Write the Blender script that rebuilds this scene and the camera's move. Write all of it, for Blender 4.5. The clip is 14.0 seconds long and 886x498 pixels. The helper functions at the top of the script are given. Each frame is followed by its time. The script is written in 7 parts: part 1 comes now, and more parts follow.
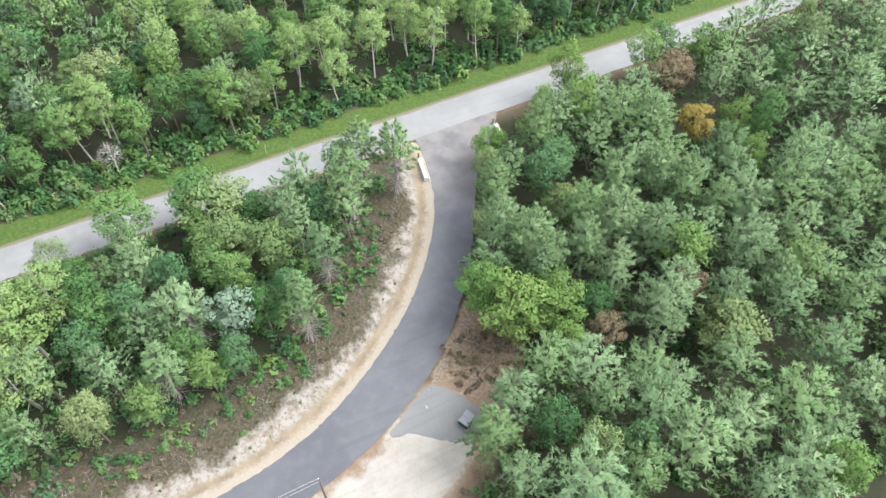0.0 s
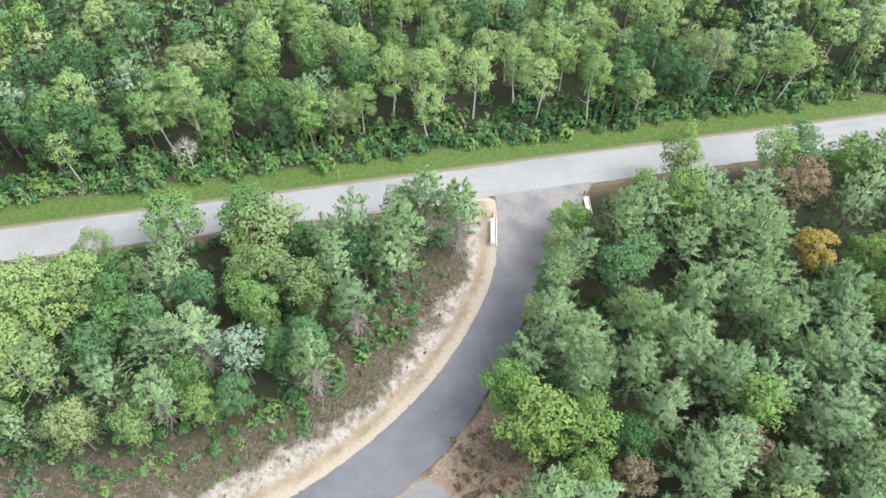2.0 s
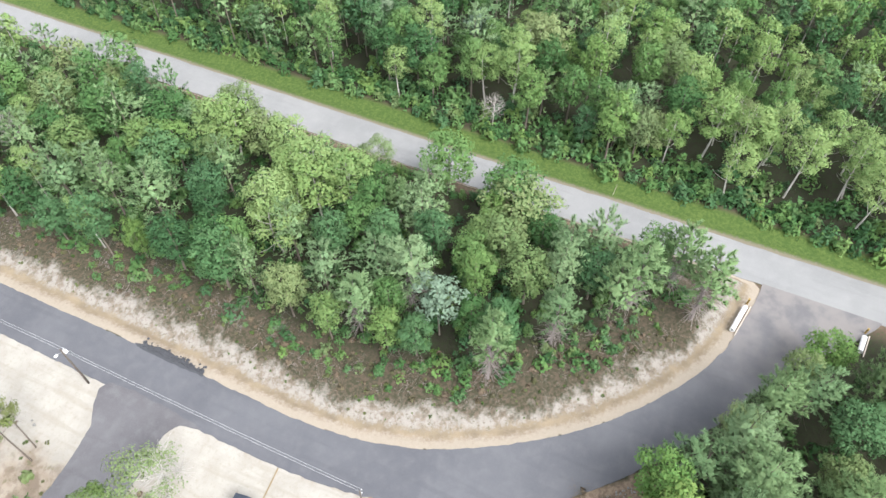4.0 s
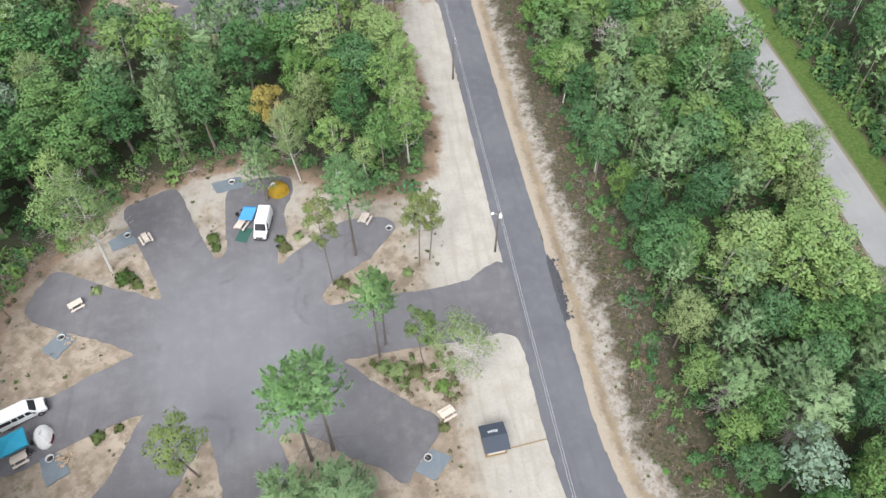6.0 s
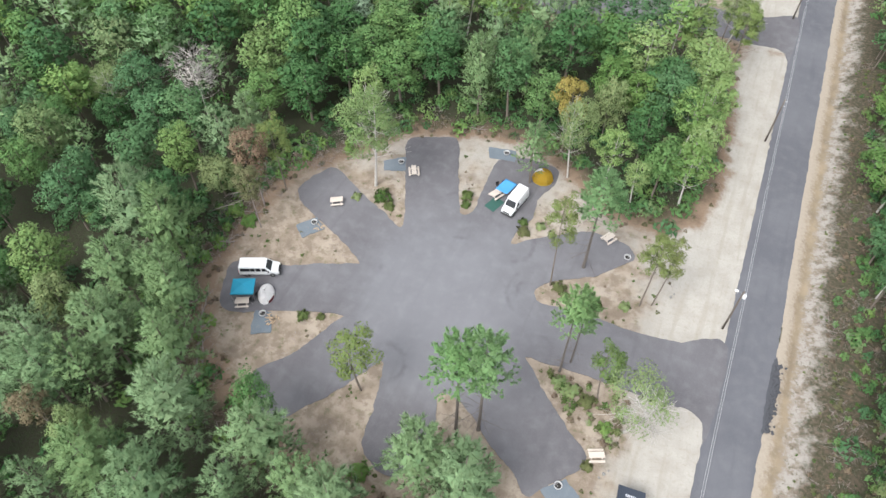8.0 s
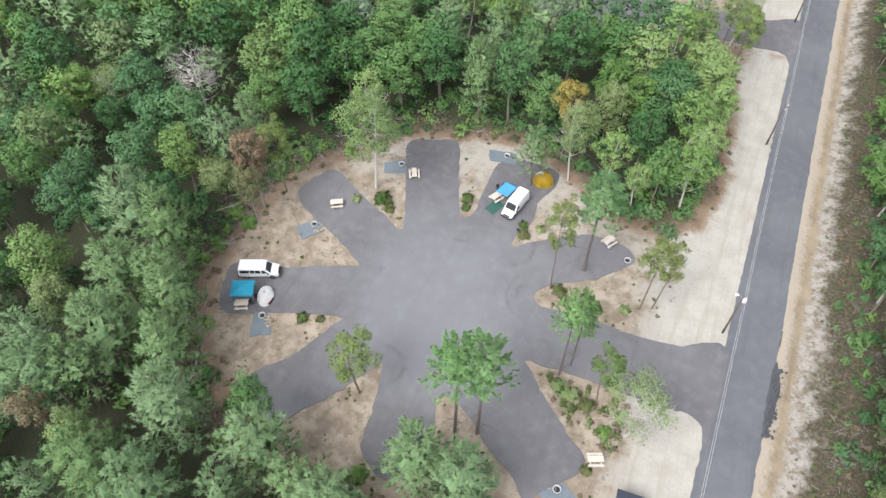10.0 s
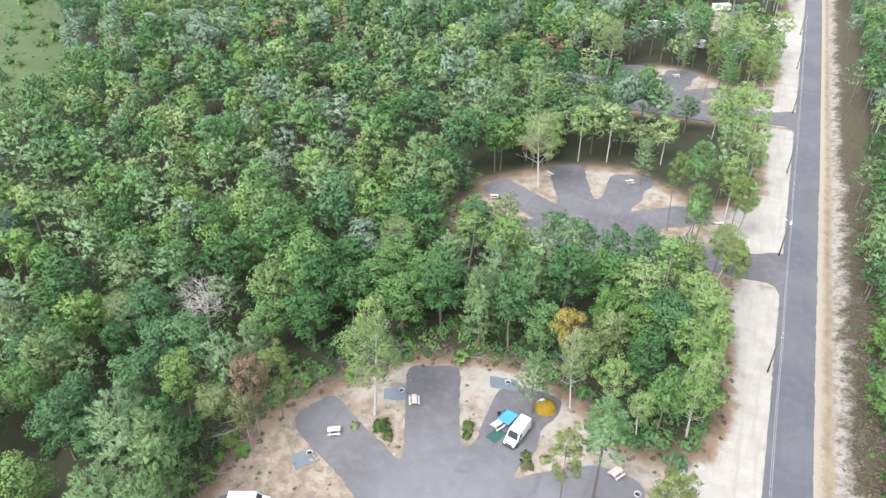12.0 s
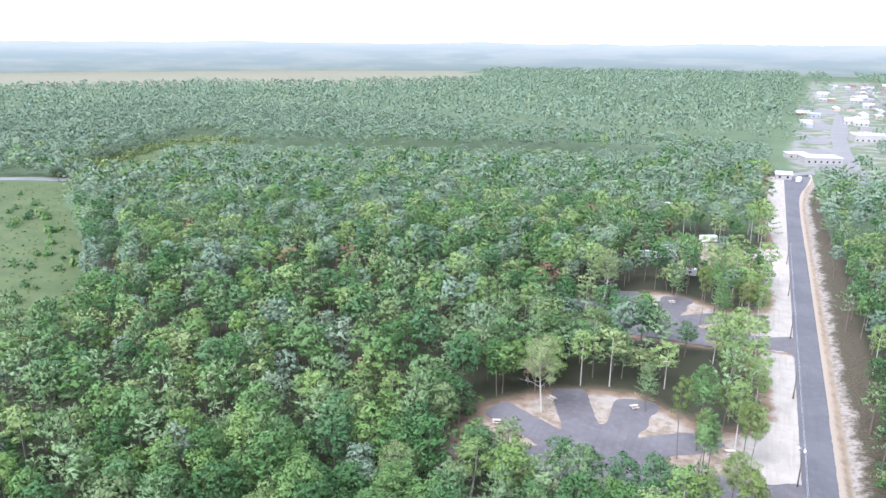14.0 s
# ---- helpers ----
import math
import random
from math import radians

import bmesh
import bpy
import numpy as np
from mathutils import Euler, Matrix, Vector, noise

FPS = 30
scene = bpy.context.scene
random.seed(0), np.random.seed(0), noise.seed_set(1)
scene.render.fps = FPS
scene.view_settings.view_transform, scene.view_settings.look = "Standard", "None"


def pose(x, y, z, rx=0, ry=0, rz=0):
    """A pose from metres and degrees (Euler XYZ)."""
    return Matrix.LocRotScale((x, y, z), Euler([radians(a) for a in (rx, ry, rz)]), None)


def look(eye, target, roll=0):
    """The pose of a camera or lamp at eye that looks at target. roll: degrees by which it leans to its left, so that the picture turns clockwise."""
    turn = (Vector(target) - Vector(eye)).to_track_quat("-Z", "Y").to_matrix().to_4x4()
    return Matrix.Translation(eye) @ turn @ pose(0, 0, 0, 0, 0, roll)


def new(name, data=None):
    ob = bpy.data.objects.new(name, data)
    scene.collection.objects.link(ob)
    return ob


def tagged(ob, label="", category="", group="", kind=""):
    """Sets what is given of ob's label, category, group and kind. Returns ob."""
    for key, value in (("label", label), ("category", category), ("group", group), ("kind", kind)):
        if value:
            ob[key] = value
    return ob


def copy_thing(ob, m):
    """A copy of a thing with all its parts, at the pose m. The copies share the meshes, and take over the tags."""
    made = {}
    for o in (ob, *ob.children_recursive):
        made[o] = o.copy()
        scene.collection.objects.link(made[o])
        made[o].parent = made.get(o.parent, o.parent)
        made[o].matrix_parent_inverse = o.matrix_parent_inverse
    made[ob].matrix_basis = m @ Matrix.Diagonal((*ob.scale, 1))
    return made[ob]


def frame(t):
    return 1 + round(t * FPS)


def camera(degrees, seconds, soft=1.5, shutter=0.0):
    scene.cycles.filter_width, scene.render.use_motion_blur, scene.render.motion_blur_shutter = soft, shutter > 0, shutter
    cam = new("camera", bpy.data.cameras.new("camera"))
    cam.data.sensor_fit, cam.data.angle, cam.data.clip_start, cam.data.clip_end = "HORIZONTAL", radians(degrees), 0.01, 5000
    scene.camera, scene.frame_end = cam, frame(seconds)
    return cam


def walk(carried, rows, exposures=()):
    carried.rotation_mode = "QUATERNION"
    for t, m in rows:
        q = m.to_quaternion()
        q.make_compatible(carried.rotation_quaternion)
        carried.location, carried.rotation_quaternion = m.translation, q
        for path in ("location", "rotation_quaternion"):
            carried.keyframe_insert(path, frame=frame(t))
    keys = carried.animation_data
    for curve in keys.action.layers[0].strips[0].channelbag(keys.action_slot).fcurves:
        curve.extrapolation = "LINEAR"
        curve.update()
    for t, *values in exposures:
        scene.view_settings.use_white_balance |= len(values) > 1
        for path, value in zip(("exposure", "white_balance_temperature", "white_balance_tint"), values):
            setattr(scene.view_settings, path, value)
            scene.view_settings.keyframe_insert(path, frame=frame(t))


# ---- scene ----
cam = camera(63.9, 14.0)
PATH = [
    (0, (-34.58, 4.29, 85.41), (19.93, -22.96, 6.12), 0.01),
    (0.5, (-32.29, 0.32, 84.67), (25.65, -18.76, 5.43), 0.02),
    (1, (-29.66, -3.78, 84.05), (30.30, -15.18, 4.83), 0.03),
    (1.5, (-27.29, -7.27, 83.94), (32.88, -18.19, 4.82), 0.05),
    (2, (-25.33, -9.84, 84.12), (34.75, -20.76, 4.92), 0.07),
    (2.2, (-24.57, -10.71, 84.20), (35.29, -21.70, 4.85), 0.02),
    (2.6, (-23.87, -12.06, 84.10), (36.26, -21.55, 4.76), 0.02),
    (3, (-23.55, -13.00, 83.75), (37.22, -16.56, 4.41), 0.03),
    (3.4, (-23.45, -13.61, 83.40), (37.03, -6.67, 4.06), 0.03),
    (3.8, (-23.41, -14.01, 83.05), (34.31, 5.34, 3.71), 0.04),
    (4.3, (-23.33, -14.30, 82.60), (27.44, 19.31, 3.27), 0.05),
    (4.5, (-23.00, -14.44, 82.19), (23.94, 24.32, 2.86), 0.02),
    (5, (-22.10, -14.77, 81.09), (12.96, 35.17, 1.86), -0.02),
    (5.5, (-21.32, -14.91, 80.19), (1.80, 41.77, 1.12), -0.07),
    (6, (-20.43, -14.84, 79.66), (-11.48, 45.74, 0.60), -0.06),
    (6.5, (-19.69, -14.69, 79.61), (-22.74, 46.35, 0.46), -0.06),
    (7, (-19.11, -14.54, 79.75), (-32.80, 44.90, 0.51), -0.02),
    (7.5, (-18.67, -14.41, 80.00), (-40.34, 42.54, 0.71), -0.01),
    (8, (-18.46, -14.38, 80.38), (-42.77, 41.40, 1.02), -0.03),
    (8.2, (-18.40, -14.36, 80.40), (-42.82, 41.38, 1.04), -0.03),
    (9.2, (-18.29, -14.21, 80.36), (-42.84, 41.49, 1.02), -0.05),
    (9.9, (-18.23, -14.12, 80.34), (-42.86, 41.63, 1.06), -0.06),
    (10.2, (-18.20, -14.07, 80.33), (-43.26, 42.61, 1.85), -0.07),
    (10.5, (-18.19, -14.07, 80.33), (-44.67, 45.79, 4.72), -0.07),
    (11, (-18.07, -14.18, 80.36), (-47.24, 51.65, 10.97), 0.01),
    (11.5, (-18.01, -14.33, 80.39), (-49.44, 56.52, 17.21), 0.08),
    (12, (-17.96, -14.36, 80.42), (-51.59, 61.21, 24.23), 0.10),
    (12.5, (-17.95, -14.38, 80.49), (-53.36, 65.04, 31.11), 0.14),
    (13, (-17.88, -14.41, 80.58), (-54.97, 68.57, 38.88), 0.22),
    (13.5, (-17.89, -14.47, 80.58), (-56.31, 71.30, 46.41), 0.28),
    (14, (-17.96, -14.59, 80.46), (-57.21, 72.98, 52.35), 0.34),
]
EXPOSURES = [(0.0, 2.1, 6450, 9), (2.2, 2.1, 6450, 9), (4.3, 1.95, 6500, 10), (6.0, 1.64, 6500, 10), (8.2, 1.68, 6500, 10), (10.3, 1.7, 6500, 10), (11.5, 1.84, 6450, 11), (12.9, 2.2, 6050, 15), (13.5, 2.18, 5900, 18), (14.0, 2.03, 5860, 18)]
walk(cam, [(t, look(eye, target, roll)) for t, eye, target, roll in PATH], EXPOSURES)

# ---- light: a bright overcast sky with a wide, weak sun ----
SUN_ELEVATION, SUN_AZIMUTH = 52.0, 200.0
sky_world = bpy.data.worlds.new("overcast_sky")
sky_world.use_nodes = True
wn = sky_world.node_tree
wn.nodes.clear()
sky = wn.nodes.new("ShaderNodeTexSky")
sky.sky_type, sky.sun_disc = "NISHITA", False
sky.sun_elevation, sky.sun_rotation = radians(SUN_ELEVATION), radians(SUN_AZIMUTH)
sky.air_density, sky.dust_density, sky.ozone_density = 1.0, 0.4, 1.0
grey = wn.nodes.new("ShaderNodeHueSaturation")
grey.inputs["Saturation"].default_value = 0.18
back = wn.nodes.new("ShaderNodeBackground")
back.inputs["Strength"].default_value = 0.15
wout = wn.nodes.new("ShaderNodeOutputWorld")
wn.links.new(sky.outputs[0], grey.inputs["Color"])
wn.links.new(grey.outputs[0], back.inputs["Color"])
wn.links.new(back.outputs[0], wout.inputs["Surface"])
scene.world = sky_world
sun_data = bpy.data.lights.new("sun", "SUN")
sun_data.energy, sun_data.angle, sun_data.color = 1.4, radians(32), (1.0, 0.98, 0.95)
sun = new("sun", sun_data)
sun.rotation_euler = Euler((radians(90 - SUN_ELEVATION), 0, radians(180 - SUN_AZIMUTH)))

# ---- materials ----


class Nodes:
    """A node material with a Principled surface and short ways to add nodes."""

    def __init__(self, name, rough=0.8, metal=0.0):
        self.m = bpy.data.materials.new(name)
        self.m.use_nodes = True
        self.t = self.m.node_tree
        self.b = self.t.nodes["Principled BSDF"]
        self.b.inputs["Roughness"].default_value = rough
        self.b.inputs["Metallic"].default_value = metal
        self.b.inputs["Specular IOR Level"].default_value = 0.3
        self.co = None

    def add(self, kind, **inputs):
        n = self.t.nodes.new("ShaderNode" + kind)
        for key, v in inputs.items():
            self.put(n.inputs[key.replace("_", " ")], v)
        return n

    def put(self, socket, v):
        if isinstance(v, bpy.types.NodeSocket):
            self.t.links.new(v, socket)
        else:
            socket.default_value = (*v, 1) if isinstance(v, tuple) and len(v) == 3 and socket.type == "RGBA" else v

    def where(self):
        if not self.co:
            self.co = self.add("NewGeometry").outputs["Position"]
        return self.co

    def noise(self, scale, detail=4.0, rough=0.55, stretch=None):
        n = self.add("TexNoise", Scale=scale, Detail=detail, Roughness=rough)
        at = self.where()
        if stretch:
            mp = self.add("Mapping", Vector=at)
            mp.inputs["Scale"].default_value = stretch
            at = mp.outputs[0]
        self.put(n.inputs["Vector"], at)
        return n.outputs["Fac"]

    def math(self, op, a, b=0.0, c=0.0, clamp=False):
        n = self.add("Math")
        n.operation, n.use_clamp = op, clamp
        for i, v in enumerate((a, b, c)):
            self.put(n.inputs[i], v)
        return n.outputs[0]

    def step(self, v, lo, hi):
        n = self.add("MapRange", Value=v)
        n.interpolation_type = "SMOOTHSTEP"
        n.inputs["From Min"].default_value, n.inputs["From Max"].default_value = lo, hi
        return n.outputs[0]

    def mix(self, f, a, b, how="MIX"):
        n = self.add("MixRGB", Fac=f, Color1=a, Color2=b)
        n.blend_type = how
        return n.outputs[0]

    def ramp(self, f, stops):
        n = self.add("ValToRGB", Fac=f)
        e = n.color_ramp.elements
        while len(e) < len(stops):
            e.new(0.5)
        for k, (p, col) in zip(e, stops):
            k.position, k.color = p, (*col, 1)
        return n.outputs[0]

    def attr(self, name):
        n = self.add("Attribute")
        n.attribute_name = name
        return n.outputs["Fac"]

    def bump(self, h, strength, dist):
        n = self.add("Bump", Height=h, Strength=strength, Distance=dist)
        self.put(self.b.inputs["Normal"], n.outputs[0])

    def done(self, colour):
        self.put(self.b.inputs["Base Color"], colour)
        return self.m


def plain(name, col, rough=0.6, metal=0.0, vary=0.12, scale=3.0):
    n = Nodes(name, rough, metal)
    f = n.noise(scale, 5.0)
    g = n.noise(scale * 9, 3.0)
    lo, hi = tuple(c * (1 - vary) for c in col), tuple(min(1, c * (1 + vary)) for c in col)
    return n.done(n.mix(n.math("MULTIPLY_ADD", g, 0.4, n.math("MULTIPLY", f, 0.6)), lo, hi))


def leaf(name, stops, light=0.3, spread=0.09):
    """Foliage: a colour for each tree, small differences from leaf to leaf, some light through it."""
    n = Nodes(name, 0.7)
    n.b.inputs["Specular IOR Level"].default_value = 0.12
    info = n.add("ObjectInfo").outputs["Random"]
    tree = n.math("FRACT", n.math("ADD", info, n.attr("tint")))
    col = n.ramp(tree, stops)
    geo = n.add("NewGeometry").outputs["Random Per Island"]
    patch = n.noise(0.55, 3.0)
    speck = n.noise(5.5, 2.0)
    v = n.math("ADD", n.math("MULTIPLY_ADD", geo, spread, 1.0 - spread / 2), n.math("MULTIPLY_ADD", patch, 0.34, -0.17))
    v = n.math("ADD", v, n.math("MULTIPLY_ADD", speck, 0.22, -0.11))
    n.bump(n.noise(4.2, 3.0, 0.6), 0.6, 0.22)
    hs = n.add("HueSaturation", Color=col, Value=v)
    n.put(hs.inputs["Hue"], n.math("MULTIPLY_ADD", geo, 0.03, 0.485))
    n.put(n.b.inputs["Base Color"], hs.outputs[0])
    tr = n.add("BsdfTranslucent", Color=hs.outputs[0])
    mx = n.add("MixShader", Fac=light * 0.7)
    out = n.t.nodes["Material Output"]
    n.t.links.new(n.b.outputs[0], mx.inputs[1])
    n.t.links.new(tr.outputs[0], mx.inputs[2])
    n.t.links.new(mx.outputs[0], out.inputs["Surface"])
    return n.m


def asphalt(name, dark, pale, worn, marks=(), dusty=None, centre=None):
    n = Nodes(name, 0.85)
    big, mid, fine = n.noise(0.07, 4.0), n.noise(0.6, 5.0), n.noise(22.0, 3.0)
    col = n.mix(n.step(big, 0.35, 0.68), dark, pale)
    col = n.mix(n.math("MULTIPLY", n.step(mid, 0.42, 0.78), 0.33), col, worn)
    col = n.mix(n.math("MULTIPLY", n.step(n.noise(1.9, 6.0, 0.7), 0.55, 0.72), 0.2), col, worn)
    lane = n.noise(0.9, 3.0, 0.5, (1.0, 0.06, 1.0))
    col = n.mix(n.math("MULTIPLY", n.step(lane, 0.52, 0.7), 0.22), col, tuple(c * 0.7 for c in dark))
    col = n.mix(n.math("MULTIPLY", n.step(fine, 0.4, 0.7), 0.25), col, tuple(c * 1.5 for c in pale))
    if centre:
        sep = n.add("VectorMath")
        sep.operation = "DISTANCE"
        n.put(sep.inputs[0], n.where())
        sep.inputs[1].default_value = (*centre, 0)
        use = n.step(n.math("MULTIPLY_ADD", n.noise(0.16, 4.0, 0.6), 16.0, sep.outputs["Value"]), 29.0, 14.0)
        col = n.mix(n.math("MULTIPLY", use, 0.42), col, (0.19, 0.196, 0.212))
    if dusty:
        # dust carried in from the public road thins out along the drive
        along = n.add("SeparateXYZ", Vector=n.where()).outputs["X"]
        film = n.math("MULTIPLY", n.step(along, *dusty), n.math("MULTIPLY_ADD", n.step(n.noise(0.28, 5.0, 0.6), 0.32, 0.62), 0.6, 0.3))
        col = n.mix(film, col, (0.2, 0.185, 0.18))
    for x, y, r in marks:
        sep = n.add("VectorMath")
        sep.operation = "DISTANCE"
        n.put(sep.inputs[0], n.where())
        sep.inputs[1].default_value = (x, y, 0)
        off = n.math("ABSOLUTE", n.math("SUBTRACT", n.math("MULTIPLY_ADD", mid, 1.2, sep.outputs["Value"]), r + 0.6))
        streak = n.math("MULTIPLY", n.step(off, 0.55, 0.1), n.step(n.noise(0.2, 3.0), 0.5, 0.66))
        col = n.mix(n.math("MULTIPLY", streak, 0.3), col, tuple(c * 0.5 for c in dark))
    n.bump(fine, 0.35, 0.02)
    return n.done(col)


M_DRIVE = asphalt("new_asphalt", (0.082, 0.084, 0.096), (0.108, 0.11, 0.122), (0.145, 0.146, 0.156), dusty=(24.0, 46.0))
M_LOOP = asphalt("loop_asphalt", (0.09, 0.086, 0.093), (0.126, 0.123, 0.132), (0.19, 0.189, 0.198), ((-28.7, 40.0, 2.2), (-28.7, 40.0, 3.8), (-42.9, 49.2, 2.6), (-42.9, 49.2, 4.4), (-52.9, 35.3, 3.0), (-42.8, 22.4, 2.8), (-34.5, 46.9, 3.2), (-26.4, 30.3, 4.0)), centre=(-40.0, 35.0))
M_PUBLIC = asphalt("old_chipseal", (0.185, 0.187, 0.190), (0.225, 0.226, 0.228), (0.265, 0.265, 0.263))
M_GRAVEL = asphalt("blue_gravel", (0.105, 0.128, 0.150), (0.14, 0.162, 0.184), (0.19, 0.21, 0.226))
M_APRON = asphalt("pale_gravel", (0.136, 0.138, 0.139), (0.164, 0.164, 0.164), (0.186, 0.186, 0.185))

PINE = leaf("pine_needles", [(0, (0.138, 0.228, 0.108)), (0.3, (0.192, 0.286, 0.15)), (0.65, (0.166, 0.262, 0.112)), (1, (0.212, 0.308, 0.16))], 0.15)
BROAD = leaf("broad_leaves", [(0, (0.041, 0.097, 0.039)), (0.2, (0.064, 0.142, 0.048)), (0.4, (0.108, 0.196, 0.064)), (0.55, (0.057, 0.128, 0.057)), (0.72, (0.091, 0.173, 0.073)), (0.9, (0.137, 0.228, 0.066)), (1, (0.131, 0.180, 0.084))], 0.14)
# distance haze put into the leaf colour: broadleaf greens paled and greyed
HAZED_LEAF = leaf("haze_paled_leaves", [(0, (0.125, 0.19, 0.13)), (0.35, (0.168, 0.24, 0.165)), (0.6, (0.14, 0.208, 0.15)), (0.85, (0.188, 0.258, 0.16)), (1, (0.172, 0.222, 0.16))], 0.18)
ASPEN = leaf("aspen_leaves", [(0, (0.180, 0.276, 0.090)), (0.5, (0.228, 0.318, 0.127)), (1, (0.148, 0.244, 0.076))], 0.3)
BRIGHT = leaf("bright_maple_leaves", [(0, (0.112, 0.208, 0.058)), (0.5, (0.158, 0.243, 0.07)), (1, (0.097, 0.188, 0.055))], 0.25)
OLIVE = leaf("olive_oak_leaves", [(0, (0.168, 0.231, 0.095)), (0.5, (0.205, 0.257, 0.116)), (1, (0.147, 0.215, 0.084))], 0.2)
RUST = leaf("turning_leaves", [(0, (0.19, 0.105, 0.08)), (0.5, (0.18, 0.14, 0.09)), (1, (0.16, 0.165, 0.085))], 0.25)
ORANGE = leaf("orange_leaves", [(0, (0.28, 0.2, 0.05)), (1, (0.24, 0.22, 0.07))], 0.3)
WEED = leaf("weeds", [(0, (0.06, 0.11, 0.03)), (0.5, (0.09, 0.125, 0.042)), (1, (0.125, 0.135, 0.06))], 0.25)
DRY = leaf("dry_brush", [(0, (0.13, 0.105, 0.08)), (0.4, (0.17, 0.13, 0.092)), (0.7, (0.095, 0.1, 0.05)), (1, (0.115, 0.105, 0.065))], 0.15)
GREEN_PINE = leaf("green_pine_needles", [(0, (0.15, 0.275, 0.105)), (0.5, (0.19, 0.315, 0.125)), (1, (0.165, 0.285, 0.13))], 0.25)
GREY_BARK = plain("dark_grey_bark", (0.12, 0.105, 0.095), 0.9, 0, 0.3, 2.0)
DULL_MAPLE = leaf("dull_maple_leaves", [(0, (0.11, 0.17, 0.055)), (0.5, (0.14, 0.185, 0.06)), (1, (0.16, 0.18, 0.07))], 0.2)
BARK = plain("grey_brown_bark", (0.15, 0.125, 0.105), 0.9, 0, 0.35, 2.0)
BIRCH = plain("pale_birch_bark", (0.38, 0.36, 0.335), 0.8, 0, 0.25, 3.0)
PALE_DEADWOOD = plain("bleached_dead_wood", (0.38, 0.355, 0.33), 0.9, 0, 0.2, 3.0)
DEADWOOD = plain("dead_grey_wood", (0.23, 0.2, 0.19), 0.9, 0, 0.25, 3.0)


def ground_material():
    n = Nodes("forest_ground", 0.95)
    big, mid, fine, tiny = n.noise(0.05, 4.0), n.noise(0.35, 5.0), n.noise(2.2, 5.0, 0.65), n.noise(14.0, 3.0)
    litter = n.mix(n.step(mid, 0.35, 0.65), (0.095, 0.068, 0.049), (0.165, 0.12, 0.086))
    litter = n.mix(n.math("MULTIPLY", n.step(fine, 0.48, 0.66), 0.75), litter, (0.055, 0.075, 0.03))
    # canopy shade put into the mossy floor's colour, away from pads and drive
    shaded_moss = n.mix(n.step(fine, 0.4, 0.65), (0.03, 0.028, 0.018), (0.028, 0.04, 0.016))
    litter = n.mix(n.step(n.math("ADD", n.attr("woods"), n.math("MULTIPLY_ADD", mid, 6.0, -3.0)), -2.0, 2.5), litter, shaded_moss)
    litter = n.mix(n.step(n.math("ADD", n.attr("brush"), n.math("MULTIPLY_ADD", mid, 0.6, -0.3)), 0.3, 0.6), litter, n.mix(n.step(fine, 0.4, 0.6), (0.23, 0.175, 0.128), (0.15, 0.11, 0.08)))
    sand = n.mix(n.step(mid, 0.3, 0.7), (0.3, 0.281, 0.25), (0.35, 0.333, 0.302))
    sand = n.mix(n.math("MULTIPLY", n.step(fine, 0.5, 0.75), 0.5), sand, (0.245, 0.205, 0.155))
    ruts = n.noise(1.6, 3.0, 0.5, (0.768, 0.061, 0.768))
    sand = n.mix(n.math("MULTIPLY", n.step(n.noise(0.9, 6.0, 0.75), 0.54, 0.7), 0.35), sand, (0.22, 0.2, 0.17))
    sand = n.mix(n.math("MULTIPLY", n.step(ruts, 0.48, 0.68), 0.4), sand, (0.25, 0.225, 0.185))
    tan = n.mix(n.step(mid, 0.3, 0.7), (0.315, 0.268, 0.215), (0.225, 0.182, 0.14))
    tan = n.mix(n.math("MULTIPLY", n.step(n.noise(0.45, 6.0, 0.7), 0.43, 0.6), 0.75), tan, (0.16, 0.124, 0.094))
    tan = n.mix(n.math("MULTIPLY", n.step(n.noise(0.7, 5.0, 0.65), 0.55, 0.68), 0.65), tan, (0.11, 0.11, 0.055))
    grass = n.mix(n.step(fine, 0.35, 0.68), (0.045, 0.085, 0.018), (0.085, 0.125, 0.03))
    # the sandy camp pads: pale by the drive, tan and littered between the bays and towards the trees
    pad = n.math("ADD", n.attr("pad"), n.math("MULTIPLY_ADD", mid, 5.0, -2.5))
    pad = n.math("ADD", pad, n.math("MULTIPLY_ADD", fine, 2.4, -1.2))
    loops = n.math("ADD", n.attr("loops"), n.math("MULTIPLY_ADD", mid, 0.9, -0.45))
    sand = n.mix(n.step(loops, 0.35, 0.75), sand, tan)
    col = n.mix(n.step(pad, -2.6, -0.2), litter, n.mix(n.step(pad, -0.6, 1.4), (0.19, 0.135, 0.095), sand))
    # bank beside the drive: pale shoulder, rusty ditch, patchy white sand, brush
    d = n.math("ADD", n.attr("bank"), n.math("MULTIPLY_ADD", fine, 2.0, -1.0))
    d = n.math("ADD", d, n.math("MULTIPLY_ADD", n.noise(0.22, 4.0, 0.65), 1.7, -0.85))
    patchy = n.math("ADD", d, n.math("MULTIPLY_ADD", mid, 5.5, -2.75))
    patchy = n.math("ADD", patchy, n.math("MULTIPLY_ADD", n.noise(0.08, 2.0), 6.0, -3.0))
    scrub = n.mix(n.step(fine, 0.36, 0.64), (0.088, 0.067, 0.049), (0.038, 0.042, 0.022))
    white = n.mix(n.step(n.noise(0.7, 6.0, 0.7), 0.44, 0.62), (0.27, 0.25, 0.225), (0.18, 0.148, 0.118))
    white = n.mix(n.math("MULTIPLY", n.step(n.noise(1.7, 4.0, 0.7), 0.54, 0.66), 0.75), white, (0.1, 0.09, 0.06))
    bank = n.mix(n.step(patchy, 3.4, 5.8), white, scrub)
